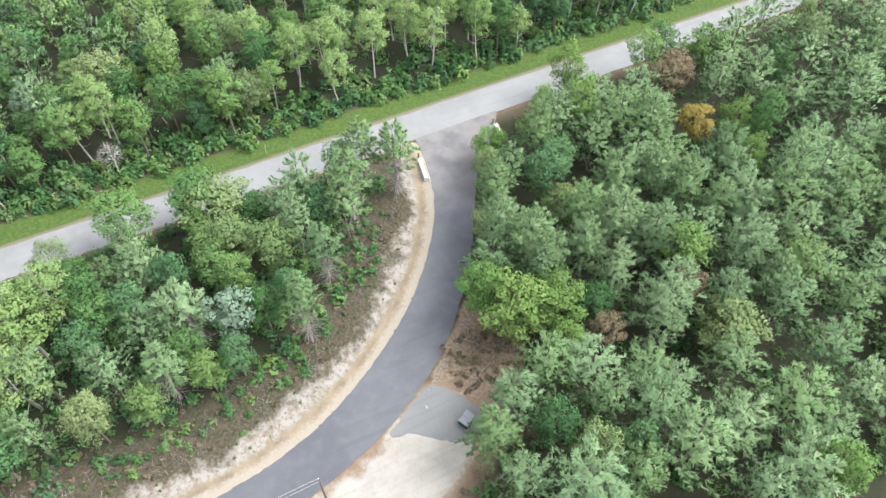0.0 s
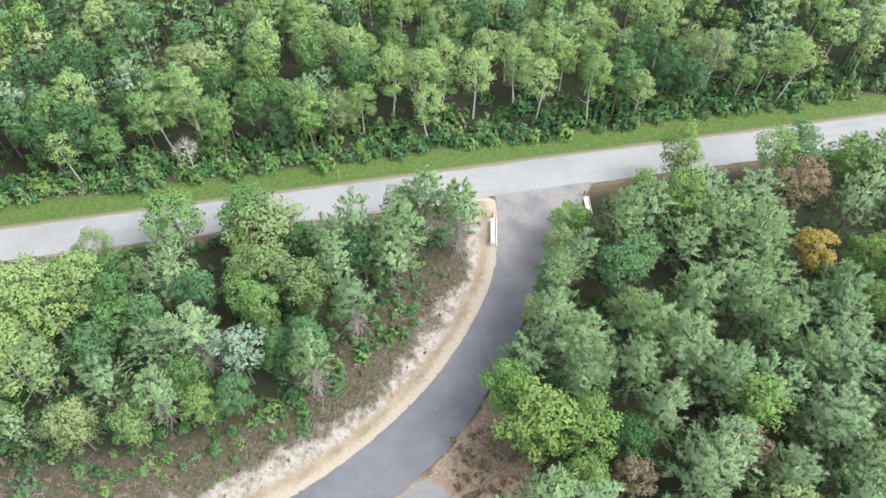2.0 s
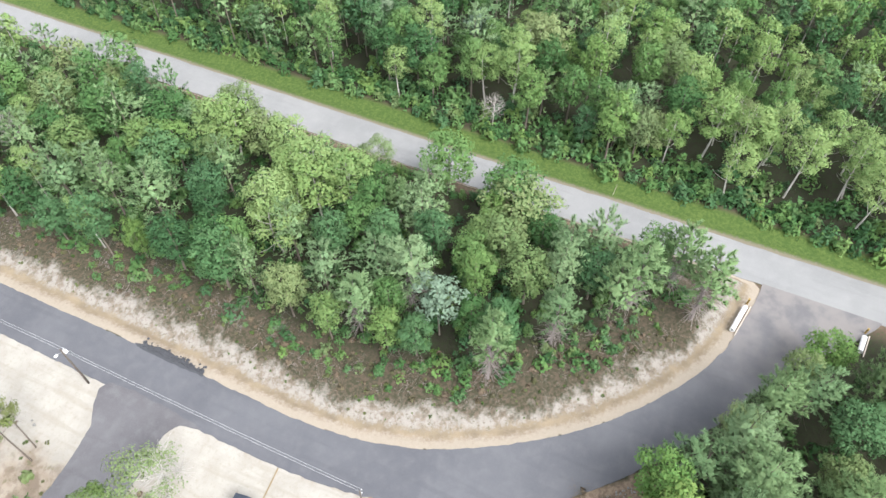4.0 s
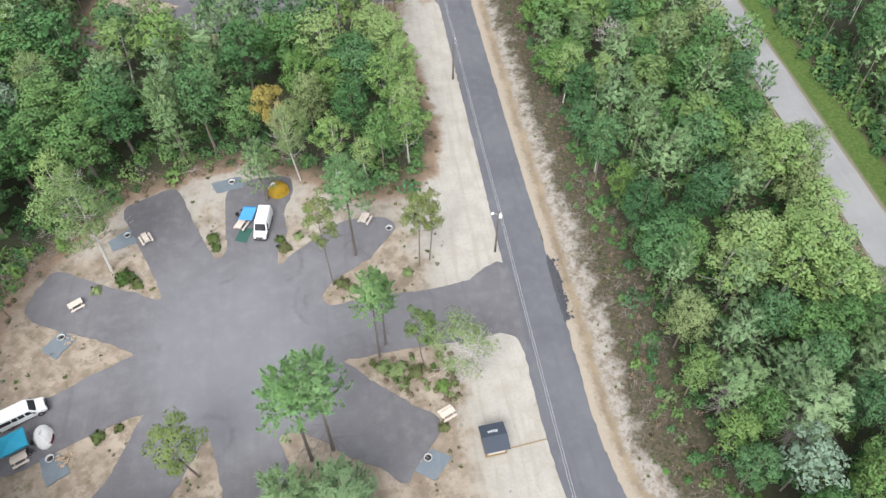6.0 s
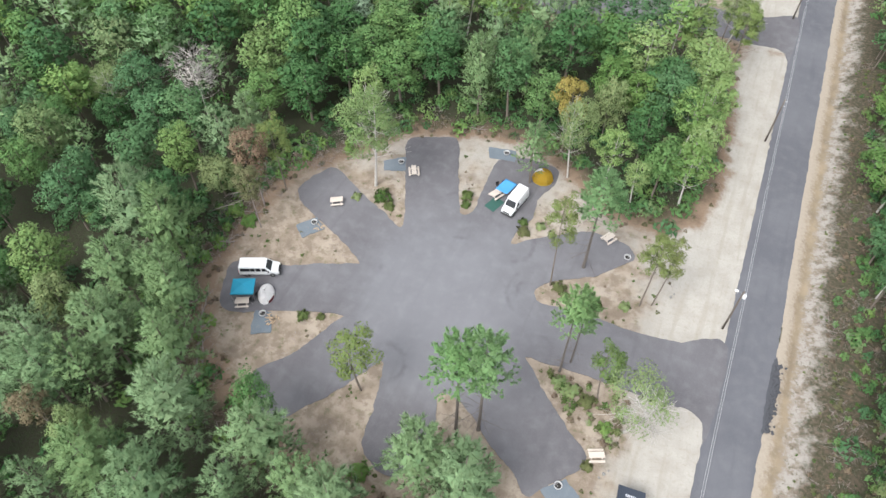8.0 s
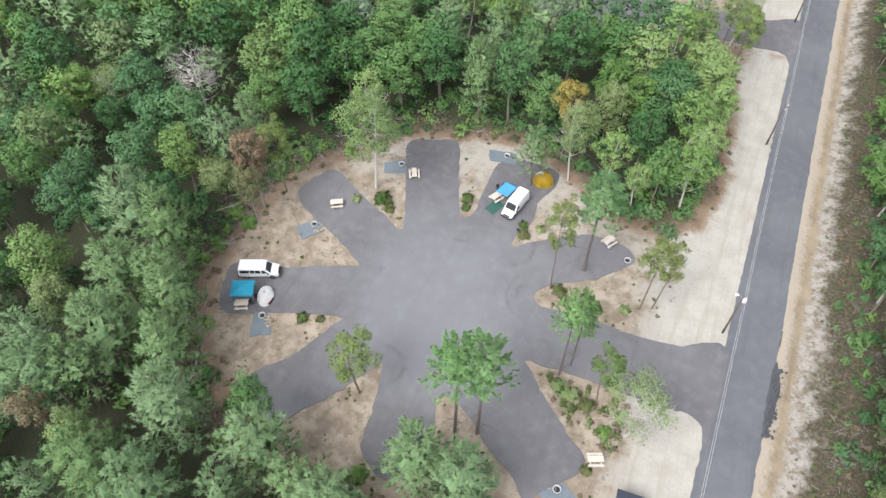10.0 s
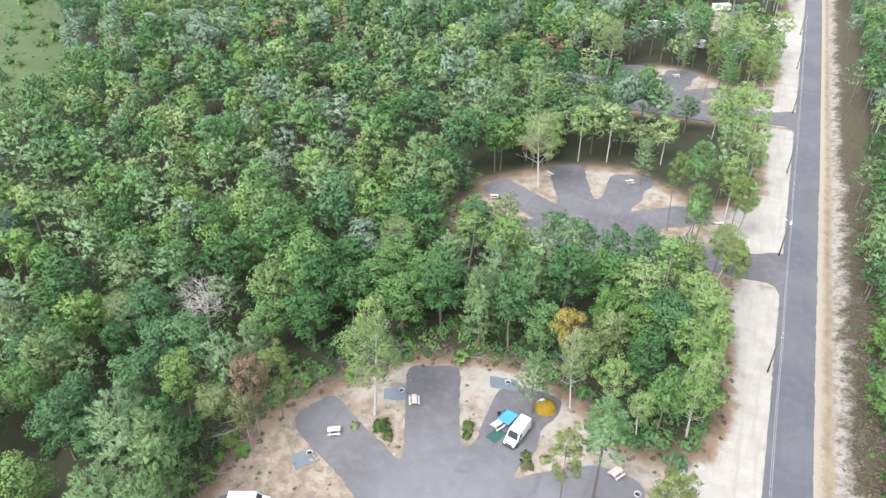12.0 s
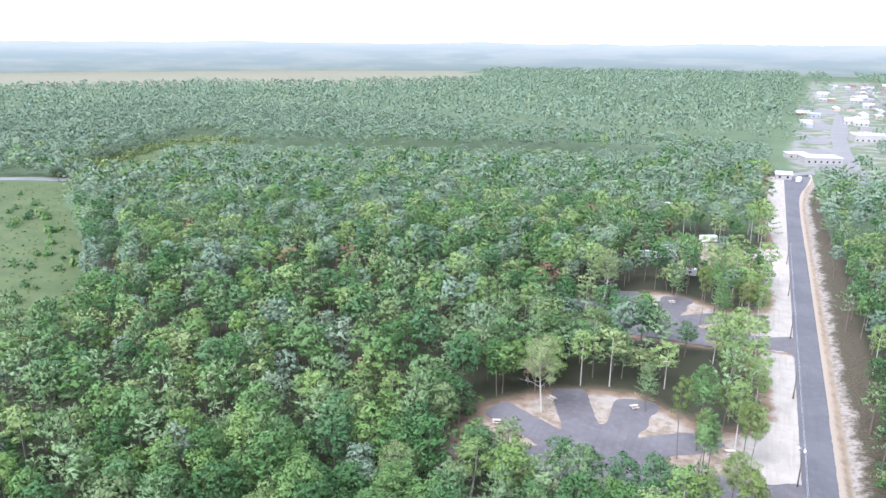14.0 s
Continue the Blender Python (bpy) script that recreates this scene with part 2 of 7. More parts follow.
    bank = n.mix(n.step(d, 2.0, 3.1), n.mix(n.step(d, 0.7, 2.0), n.mix(fine, (0.34, 0.3, 0.25), (0.27, 0.225, 0.175)), n.mix(n.step(mid, 0.3, 0.7), (0.17, 0.134, 0.094), (0.255, 0.205, 0.142))), bank)
    on = n.math("MULTIPLY", n.step(n.attr("bank"), -1.0, -0.5), n.step(n.attr("bank"), 14.0, 10.0))
    col = n.mix(on, col, bank)
    # mown verge and meadows
    v = n.math("ADD", n.attr("verge"), n.math("MULTIPLY_ADD", fine, 1.6, -0.8))
    edge = n.mix(n.step(v, 0.2, 1.1), (0.17, 0.15, 0.11), grass)
    col = n.mix(n.math("MULTIPLY", n.step(n.attr("verge"), -0.6, -0.1), n.step(v, 5.8, 4.4)), col, edge)
    meadow = n.math("ADD", n.attr("meadow"), n.math("MULTIPLY_ADD", mid, 0.3, -0.15))
    field = n.mix(n.step(n.noise(0.09, 6.0, 0.65), 0.35, 0.65), (0.06, 0.095, 0.035), (0.115, 0.14, 0.06))
    field = n.mix(n.math("MULTIPLY", n.step(n.noise(0.6, 4.0, 0.6), 0.45, 0.7), 0.5), field, (0.05, 0.075, 0.03))
    col = n.mix(n.step(meadow, 0.4, 0.6), col, field)
    crop = n.mix(n.noise(0.004, 4.0), (0.14, 0.145, 0.1), (0.175, 0.172, 0.122))
    wild_far = n.mix(n.noise(0.03, 5.0), (0.055, 0.09, 0.045), (0.095, 0.14, 0.075))
    col = n.mix(n.step(n.attr("far"), 0.3, 0.7), col, wild_far)
    col = n.mix(n.step(n.attr("crop"), 0.45, 0.55), col, crop)
    col = n.mix(n.math("MULTIPLY", n.step(tiny, 0.45, 0.8), 0.3), col, n.mix(0.5, col, (0.05, 0.04, 0.03)))
    town = n.mix(n.step(n.noise(0.05, 5.0, 0.6), 0.42, 0.54), (0.19, 0.188, 0.18), (0.1, 0.13, 0.075))
    col = n.mix(n.step(n.attr("town"), 0.3, 0.7), col, town)
    n.bump(n.math("MULTIPLY_ADD", tiny, 0.4, fine), 0.7, 0.12)
    return n.done(col)


M_GROUND = ground_material()

# ---- mesh helpers ----


def mesh_from(name, verts, faces, mat):
    me = bpy.data.meshes.new(name)
    me.from_pydata([tuple(v) for v in verts], [], faces)
    me.materials.append(mat)
    me.update()
    return me


def bm_mesh(name, bm, mat, smooth=False):
    me = bpy.data.meshes.new(name)
    bmesh.ops.recalc_face_normals(bm, faces=bm.faces)
    for f in bm.faces:
        f.smooth = smooth
    bm.to_mesh(me)
    bm.free()
    me.materials.append(mat)
    return me


def part(name, bm, material, parent=None, label="", smooth=False):
    ob = new(name, bm_mesh(name, bm, material, smooth))
    ob.parent = parent
    return tagged(ob, label)


def thing(name, label, category, group="", at=None):
    ob = new(name)
    if at is not None:
        ob.matrix_basis = at
    return tagged(ob, label, category, group)


def box(bm, lo, hi, bevel=0.0, m=None):
    r = bmesh.ops.create_cube(bm, size=1.0)
    c = [(a + b) / 2 for a, b in zip(lo, hi)]
    s = [b - a for a, b in zip(lo, hi)]
    bmesh.ops.transform(bm, matrix=Matrix.LocRotScale(c, None, s), verts=r["verts"])
    if bevel:
        e = list({e for v in r["verts"] for e in v.link_edges})
        r = bmesh.ops.bevel(bm, geom=e, offset=bevel, segments=2, affect="EDGES", profile=0.6)
    if m is not None:
        vs = r["verts"] if not bevel else list({v for f in r["faces"] for v in f.verts})
        bmesh.ops.transform(bm, matrix=m, verts=vs)
    return bm


def tube(bm, pts, radii, sides=8, caps=True):
    """A tapered tube along points."""
    rings = []
    for i, p in enumerate(pts):
        a, b = Vector(pts[max(i - 1, 0)]), Vector(pts[min(i + 1, len(pts) - 1)])
        q = (b - a).to_track_quat("Z", "Y")
        rings.append([bm.verts.new(Vector(p) + q @ Vector((radii[i] * math.cos(6.28319 * k / sides), radii[i] * math.sin(6.28319 * k / sides), 0))) for k in range(sides)])
    for r, s in zip(rings, rings[1:]):
        for k in range(sides):
            bm.faces.new((r[k], r[(k + 1) % sides], s[(k + 1) % sides], s[k]))
    if caps:
        bm.faces.new(rings[0][::-1])
        bm.faces.new(rings[-1])
    return bm


def lathe(bm, profile, sides=20):
    """A turned body from (radius, height) pairs."""
    rings = [[bm.verts.new((r * math.cos(6.28319 * k / sides), r * math.sin(6.28319 * k / sides), z)) for k in range(sides)] for r, z in profile]
    for r, s in zip(rings, rings[1:]):
        for k in range(sides):
            bm.faces.new((r[k], r[(k + 1) % sides], s[(k + 1) % sides], s[k]))
    return bm


def smooth_line(pts, closed=False, step=0.6, wobble=0.0, seed=0):
    """A rounded line through plan points, with a slightly ragged edge."""
    p = np.array(pts, float)
    n = len(p)
    out = []
    for i in range(n if closed else n - 1):
        if closed:
            a, b, c, d = p[(i - 1) % n], p[i], p[(i + 1) % n], p[(i + 2) % n]
        else:
            a, b, c, d = p[max(i - 1, 0)], p[i], p[i + 1], p[min(i + 2, n - 1)]
        k = max(2, int(np.hypot(*(c - b)) / step))
        for t in np.arange(k) / k:
            out.append(0.5 * (2 * b + (c - a) * t + (2 * a - 5 * b + 4 * c - d) * t * t + (3 * b - a - 3 * c + d) * t ** 3))
    if not closed:
        out.append(p[-1])
    out = np.array(out)
    if wobble:
        for i, (x, y) in enumerate(out):
            out[i, 0] += wobble * (noise.noise((x * 0.9, y * 0.9, seed)) + 0.6 * noise.noise((x * 3.1, y * 3.1, seed + 5)))
            out[i, 1] += wobble * (noise.noise((x * 0.9, y * 0.9, seed + 9)) + 0.6 * noise.noise((x * 3.1, y * 3.1, seed + 3)))
    return out


def slab(name, outline, top, thick, mat):
    """A flat layer with an outline in plan, and a sloping rim."""
    bm = bmesh.new()
    vs = [bm.verts.new((x, y, top)) for x, y in outline]
    f = bm.faces.new(vs)
    if f.normal.z < 0:
        f.normal_flip()
    r = bmesh.ops.extrude_edge_only(bm, edges=list(f.edges))
    for v in r["geom"]:
        if isinstance(v, bmesh.types.BMVert):
            v.co.z -= thick
    bmesh.ops.triangulate(bm, faces=[f])
    me = bpy.data.meshes.new(name)
    bmesh.ops.recalc_face_normals(bm, faces=bm.faces)
    bm.to_mesh(me)
    bm.free()
    me.materials.append(mat)
    return new(name, me)


def inside(px, py, poly):
    """Signed distance (positive inside) of many points to a closed outline."""
    p = np.asarray(poly, float)
    q = np.roll(p, -1, 0)
    best = np.full(px.shape, 1e9)
    odd = np.zeros(px.shape, bool)
    for (ax, ay), (bx, by) in zip(p, q):
        dx, dy = bx - ax, by - ay
        t = np.clip(((px - ax) * dx + (py - ay) * dy) / (dx * dx + dy * dy + 1e-12), 0, 1)
        best = np.minimum(best, np.hypot(px - ax - t * dx, py - ay - t * dy))
        cross = ((ay > py) != (by > py)) & (px < dx * (py - ay) / (dy + 1e-12) + ax)
        odd ^= cross
    return np.where(odd, best, -best)


# ---- plan: drive, loops, pads, public road ----
DRIVE_OUTER = [(12.0, 480), (9.5, 455), (4.2, 415), (2.9, 370), (2.9, 300), (2.9, 150), (2.8, 75), (2.9, 45), (2.7, 26), (2.6, 18), (3.4, 10.4), (5.2, 3.2), (8.0, -3.0), (11.5, -8.8), (15.6, -14.3), (20.5, -19.4), (26.8, -24.4), (33.4, -28.2), (38.0, -29.6), (44.0, -31.0), (47.7, -31.5)]
DRIVE_INNER = [(47.7, -47.5), (44.0, -45.0), (40.5, -42.0), (36.0, -37.6), (29.0, -33.0), (19.9, -27.4), (10.0, -18.9), (5.0, -12.4), (1.2, -5.4), (-1.4, 2.2), (-2.8, 8.5), (-3.5, 16.0), (-3.6, 22), (-3.5, 45), (-3.4, 75), (-3.4, 150), (-3.4, 300), (-3.4, 480)]
BAY_EAST = [(-3.2, 42.2), (-9.1, 40.4), (-14.1, 39.6), (-19.5, 39.6), (-25.2, 39.2), (-27.5, 38.9), (-28.7, 40.0), (-28.1, 41.8), (-25.5, 43.9), (-22.1, 46.0), (-20.2, 48.0), (-17.6, 51.2), (-19.0, 53.0), (-21.5, 53.6), (-25.1, 53.4), (-29.3, 50.7), (-32.1, 48.8)]
BAY_VAN = [(-34.5, 46.9), (-34.3, 50.0), (-33.3, 52.4), (-33.6, 56.7), (-32.4, 60.0), (-33.0, 63.5), (-36.5, 64.0), (-40.4, 63.0), (-42.2, 61.0), (-42.0, 54.0), (-41.9, 50.4)]
BAY_NORTH = [(-42.9, 49.2), (-44.0, 50.4), (-47.1, 57.4), (-49.7, 63.3), (-53.3, 62.5), (-57.0, 60.2), (-54.7, 54.1)]
BAY_NORTHWEST = [(-50.2, 43.8), (-53.9, 45.0), (-57.5, 46.5), (-61.5, 48.6), (-64.6, 50.0), (-66.4, 48.6), (-67.8, 43.6), (-63.9, 40.6), (-57.7, 38.0)]
BAY_WEST = [(-52.9, 35.3), (-54.3, 34.5), (-58.3, 32.6), (-62.5, 30.5), (-68.8, 28.6), (-68.9, 26.0), (-66.0, 21.2), (-58.6, 24.0), (-54.4, 25.7)]
BAY_SOUTHWEST = [(-50.7, 26.6), (-51.2, 25.7), (-53.9, 19.1), (-57.0, 14.4), (-52.0, 10.0), (-48.4, 13.8), (-46.1, 16.9), (-43.7, 21.6)]
BAY_SOUTH = [(-42.8, 22.4), (-41.7, 18.8), (-40.9, 15.1), (-40.2, 11.6), (-36.0, 9.4), (-33.0, 12.5), (-33.7, 18.6)]
BAY_SOUTHEAST = [(-34.6, 21.2), (-33.0, 21.7), (-30.2, 20.5), (-26.2, 17.5), (-23.1, 15.8), (-20.6, 13.7), (-18.8, 15.6), (-16.0, 19.0), (-15.9, 21.2), (-18.6, 23.2), (-22.0, 26.1), (-25.5, 29.4)]
SOUTH_ENTRY = [(-26.4, 30.3), (-23.5, 30.6), (-17.7, 30.9), (-9.8, 31.0), (-6.0, 31.4), (-4.2, 30.4), (-3.2, 28.4)]
LOOP = BAY_EAST + BAY_VAN + BAY_NORTH + BAY_NORTHWEST + BAY_WEST + BAY_SOUTHWEST + BAY_SOUTH + BAY_SOUTHEAST + SOUTH_ENTRY
PAD = [(4.4, -11.6), (2.0, -16.2), (-4.0, -17.5), (-10, -9), (-16, 0), (-20, 9), (-27, 10), (-33, 7), (-41, 7), (-50, 8), (-58, 12), (-66, 17), (-70, 25), (-71, 33), (-69.5, 47), (-64, 53), (-57.5, 61.5), (-46, 65.5), (-38, 67), (-30, 62), (-22, 57), (-15, 57), (-10, 62), (-8.6, 70), (-10.0, 88), (-12, 100), (-11.5, 107), (-2, 107), (-2, 0)]
PAD_NEXT = [(-2, 30), (-9, 30), (-14, 29), (-22, 27), (-33, 25), (-41, 24), (-50, 24), (-58, 26), (-66, 30)] + PAD[12:-1]
PAD_NEXT = [(x, y) if x > -12 else (-40 + (x + 40) * 0.92, 37 + (y - 37) * 0.92) for x, y in PAD_NEXT]
NEEDLE_SLOPE = [(-62, 44), (-72, 38), (-74, 30), (-70, 24), (-64, 17), (-60, 14), (-55, 14), (-60, 24), (-64, 30), (-61, 38)]
BRUSH_PATCH = [(14, -24), (6, -28), (-1, -24), (-3, -16), (3, -12)]
PITCH_OF_LOOPS = 77.0
VERGE_X = 54.1
SOUTH_END = -400

road = np.vstack([smooth_line(DRIVE_OUTER, wobble=0.16, seed=2), smooth_line(DRIVE_INNER, wobble=0.16, seed=4)])
OUTER = smooth_line(DRIVE_OUTER, step=2.0)
ROAD_PLAN = np.vstack([OUTER, smooth_line(DRIVE_INNER, step=2.0)])
LOOP_PLAN = smooth_line(LOOP, closed=True, step=2.0)


def loop_line(k):
    s = smooth_line([(x, y if k == 0 else max(y, 27.0 + 0.03 * x)) for x, y in LOOP], closed=True, step=0.5, wobble=0.2, seed=11 + k)
    return s + (0, PITCH_OF_LOOPS * k)


def bank_distance(x, y):
    """Metres to the outside of the drive's outer edge (negative on the drive's other side)."""
    d = -inside(x, y, ROAD_PLAN)
    far = np.full(x.shape, 1e9)
    for (ax, ay), (bx, by) in zip(OUTER[:-1], OUTER[1:]):
        dx, dy = bx - ax, by - ay
        t = np.clip(((x - ax) * dx + (y - ay) * dy) / (dx * dx + dy * dy + 1e-12), 0, 1)
        side = (x - ax) * dy - (y - ay) * dx
        dist = np.hypot(x - ax - t * dx, y - ay - t * dy)
        closer = dist < np.abs(far)
        far = np.where(closer, np.where(side < 0, dist, -dist), far)
    return np.where(d < 0, -1.0, far)


def pad_distance(x, y):
    d = inside(x, y, PAD)
    for k in (1, 2, 3):
        e = inside(x, y - PITCH_OF_LOOPS * k, PAD_NEXT)
        d = np.maximum(d, e if k == 1 else np.minimum(e, x + 46))
    return np.maximum(d, np.minimum(np.minimum(x + 12.5, -1 - x), np.minimum(y - 320, 474 - y)))


def bank_profile(d):
    """Height of the ground beside the drive: ditch, bank, brush."""
    return np.interp(d, [-1, 0.0, 0.9, 1.9, 2.6, 4.5, 7.0, 12.0, 22.0], [0, 0.0, -0.05, -0.45, -0.35, 0.35, 0.6, 0.5, 0.0])


def ground_height(x, y):
    x, y = np.asarray(x, float), np.asarray(y, float)
    near = (y < 470) & (x < 47) & (x > -2)
    h = np.zeros(x.shape)
    if near.any():
        d = bank_distance(x[near], y[near])
        h[near] = np.where(d > 0, bank_profile(d) * np.clip((46.5 - x[near]) / 8, 0, 1), 0)
    v = x - VERGE_X
    h += np.interp(v, [0, 0.8, 2.4, 4.5, 8], [0, -0.05, -0.35, 0.0, 0.15])
    return h


def axis(lo, hi, step, far):
    out = list(np.arange(lo, hi, step))
    g, a = step, hi
    while a < far:
        out.append(a)
        g *= 1.18
        a += g
    g, a = step, lo
    front = []
    while a > -far:
        g *= 1.18
        a -= g
        front.append(a)
    return np.array(front[::-1] + out)


gx, gy = axis(-75, 66, 0.95, 4600), axis(-60, 200, 1.1, 4600)
X, Y = np.meshgrid(gx, gy)
fx, fy = X.ravel(), Y.ravel()
fz = ground_height(fx, fy)
rough_ground = np.array([noise.noise((a * 0.25, b * 0.25, 0.5)) for a, b in zip(fx, fy)])
open_plan = np.maximum(inside(fx, fy, ROAD_PLAN), np.maximum(inside(fx, fy, LOOP_PLAN), np.maximum(inside(fx, fy - 77, LOOP_PLAN), inside(fx, fy - 154, LOOP_PLAN))))
flat = (open_plan > -1.0) | ((fx > 46.8) & (fx < 55))
fz = fz + np.where(flat, 0, rough_ground * 0.08)
nx, ny = len(gx), len(gy)
ground_mesh = bpy.data.meshes.new("ground")
i0 = (np.arange(ny - 1)[:, None] * nx + np.arange(nx - 1)[None, :]).ravel()
quads_i = np.stack([i0, i0 + 1, i0 + 1 + nx, i0 + nx], 1)


def fill_mesh(me, verts, quads):
    me.vertices.add(len(verts))
    me.vertices.foreach_set("co", np.ascontiguousarray(verts, np.float32).ravel())
    me.loops.add(len(quads) * quads.shape[1])
    me.loops.foreach_set("vertex_index", np.ascontiguousarray(quads, np.int32).ravel())
    me.polygons.add(len(quads))
    me.polygons.foreach_set("loop_start", np.arange(len(quads), dtype=np.int32) * quads.shape[1])
    me.update(calc_edges=True)


fill_mesh(ground_mesh, np.stack([fx, fy, fz], 1), quads_i)
bank = np.where((fx < 47) & (fx > -2) & (fy < 480), bank_distance(fx, fy), -1.0)
MEADOW = [(-205, 95), (-196, 118), (-236, 158), (-275, 185), (-352, 240), (-372, 262), (-425, 250), (-560, 186), (-560, 90), (-330, 40)]
CLEARING = [(-392, 268), (-418, 316), (-438, 374), (-454, 436), (-412, 448), (-390, 384), (-366, 326), (-341, 284)]
CROP = [(-3400, 2300), (-2600, 1200), (-1180, 700), (-1080, 800), (-940, 1000), (-770, 1110), (-610, 1330), (-600, 1480), (-760, 1900), (-1100, 2300), (-1700, 2600)]
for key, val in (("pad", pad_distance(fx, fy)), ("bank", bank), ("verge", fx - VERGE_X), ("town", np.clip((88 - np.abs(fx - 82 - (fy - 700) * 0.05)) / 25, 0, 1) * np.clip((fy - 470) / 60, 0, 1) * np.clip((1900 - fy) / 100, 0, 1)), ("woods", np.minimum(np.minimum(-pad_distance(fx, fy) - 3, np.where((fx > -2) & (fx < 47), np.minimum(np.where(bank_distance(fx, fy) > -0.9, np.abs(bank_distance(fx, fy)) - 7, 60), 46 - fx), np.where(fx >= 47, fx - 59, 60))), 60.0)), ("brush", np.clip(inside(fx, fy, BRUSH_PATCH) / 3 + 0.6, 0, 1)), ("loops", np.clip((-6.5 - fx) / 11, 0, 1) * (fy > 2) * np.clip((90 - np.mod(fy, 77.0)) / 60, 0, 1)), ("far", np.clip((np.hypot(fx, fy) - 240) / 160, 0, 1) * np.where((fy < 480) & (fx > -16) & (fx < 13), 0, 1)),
                 ("meadow", np.clip(np.maximum(inside(fx, fy, MEADOW), inside(fx, fy, CLEARING)) / 20 + 0.5, 0, 1)), ("crop", np.clip(inside(fx, fy, CROP) / 40 + 0.5, 0, 1))):
    a = ground_mesh.attributes.new(key, "FLOAT", "POINT")
    a.data.foreach_set("value", np.ascontiguousarray(val, np.float32))
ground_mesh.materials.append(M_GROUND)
for p in ground_mesh.polygons:
    p.use_smooth = True
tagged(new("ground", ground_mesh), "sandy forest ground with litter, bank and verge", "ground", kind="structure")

meadow_grass = Nodes("pale_meadow_grass", 0.95)
blades = meadow_grass.mix(meadow_grass.step(meadow_grass.noise(0.09, 6.0, 0.65), 0.35, 0.65), (0.05, 0.08, 0.03), (0.078, 0.105, 0.042))
meadow_grass.bump(meadow_grass.noise(2.0, 4.0), 0.6, 0.2)
M_FIELD = meadow_grass.done(meadow_grass.mix(meadow_grass.math("MULTIPLY", meadow_grass.step(meadow_grass.noise(0.6, 4.0, 0.6), 0.45, 0.7), 0.5), blades, (0.07, 0.1, 0.04)))
for line in (MEADOW, CLEARING):
    tagged(slab("ground_meadow", smooth_line(line, closed=True, step=6.0, wobble=3.0, seed=51), 0.12, 0.4, M_FIELD), "rough green meadow grass beside the woods", "ground", kind="structure")
tagged(slab("road_drive", road, 0.06, 0.2, M_DRIVE), "new dark asphalt drive with ragged edges", "road", kind="structure")
for k in range(3):
    tagged(slab("pavement_loop", loop_line(k), 0.066, 0.2, M_LOOP), "dark asphalt camping loop with parking bays", "pavement", kind="structure")
pub = np.vstack([smooth_line([(47.6, SOUTH_END), (47.5, -60), (47.6, 0), (47.8, 100), (47.8, 430)], wobble=0.2, seed=6, step=1.5), smooth_line([(54.1, 430), (54.1, 100), (54.0, 0), (54.0, -60), (54.0, SOUTH_END)], wobble=0.2, seed=7, step=1.5)])
tagged(slab("road_public", pub, 0.054, 0.2, M_PUBLIC), "pale grey worn chip-seal road", "road", kind="structure")
apron = smooth_line([(3.6, -11.0), (4.6, -13.0), (3.0, -15.2), (-1.0, -17.6), (-4.2, -16.8), (-3.6, -12.4), (-0.6, -8.6), (0.6, -5.8)], closed=True, wobble=0.25, seed=8)
tagged(slab("pavement_apron", apron, 0.05, 0.12, M_APRON), "pale gravel apron beside the drive", "pavement", kind="structure")

# ---- trees ----
rng = np.random.default_rng(7)


def leaf_quads(c, along, size, width, jitter=0.35, face=None):
    """Pointed leaves at c: along is the leaf's long way, face the way it mostly looks."""
    n = len(c)
    a = along + rng.normal(0, jitter, (n, 3))
    a /= np.linalg.norm(a, axis=1, keepdims=True) + 1e-9
    r = rng.normal(0, 1, (n, 3)) if face is None else face + rng.normal(0, 0.38, (n, 3))
    b = np.cross(a, r)
    b /= np.linalg.norm(b, axis=1, keepdims=True) + 1e-9
    s = (size * rng.uniform(0.65, 1.35, n))[:, None]
    w = s * width
    return np.stack([c + a * s, c - a * s * 0.55 + b * w, c - a * s * 0.75 - b * w], 1)


def foliage(q, way, own=0.22):
    """Leaves with their shading normals: each leaf's three corners, then its normal three times.
    The normal follows the bough that the leaf sits on (way), with the leaf's own tilt in part."""
    way = way / (np.linalg.norm(way, axis=1, keepdims=True) + 1e-6)
    g = np.cross(q[:, 1] - q[:, 0], q[:, 2] - q[:, 0])
    g /= np.linalg.norm(g, axis=1, keepdims=True) + 1e-9
    back = (g * way).sum(1) < 0
    q = np.where(back[:, None, None], q[:, ::-1], q)
    g = np.where(back[:, None], -g, g)
    n = way + own * g
    n /= np.linalg.norm(n, axis=1, keepdims=True) + 1e-6
    return np.concatenate([q, np.repeat(n[:, None], 3, 1)], 1)


def inner_leaves(h, r, low, count, size, cone):
    """Shaded leaves inside a crown, which close it without a skin."""
    d = rng.normal(0, 1, (count, 3))
    d /= np.linalg.norm(d, axis=1, keepdims=True)
    p = d * (rng.uniform(0.05, 1.0, count) ** 0.5 * 0.62)[:, None]
    if cone:
        p[:, :2] *= (0.95 - 0.6 * p[:, 2:])
    p = p * (r, r, h * (1 - low) / 2) + (0, 0, h * (low + 1) / 2)
    return foliage(leaf_quads(p, rng.normal(0, 1, d.shape), size, 0.6, 0.3, d + (0, 0, 0.8)), d + (0, 0, 0.4))


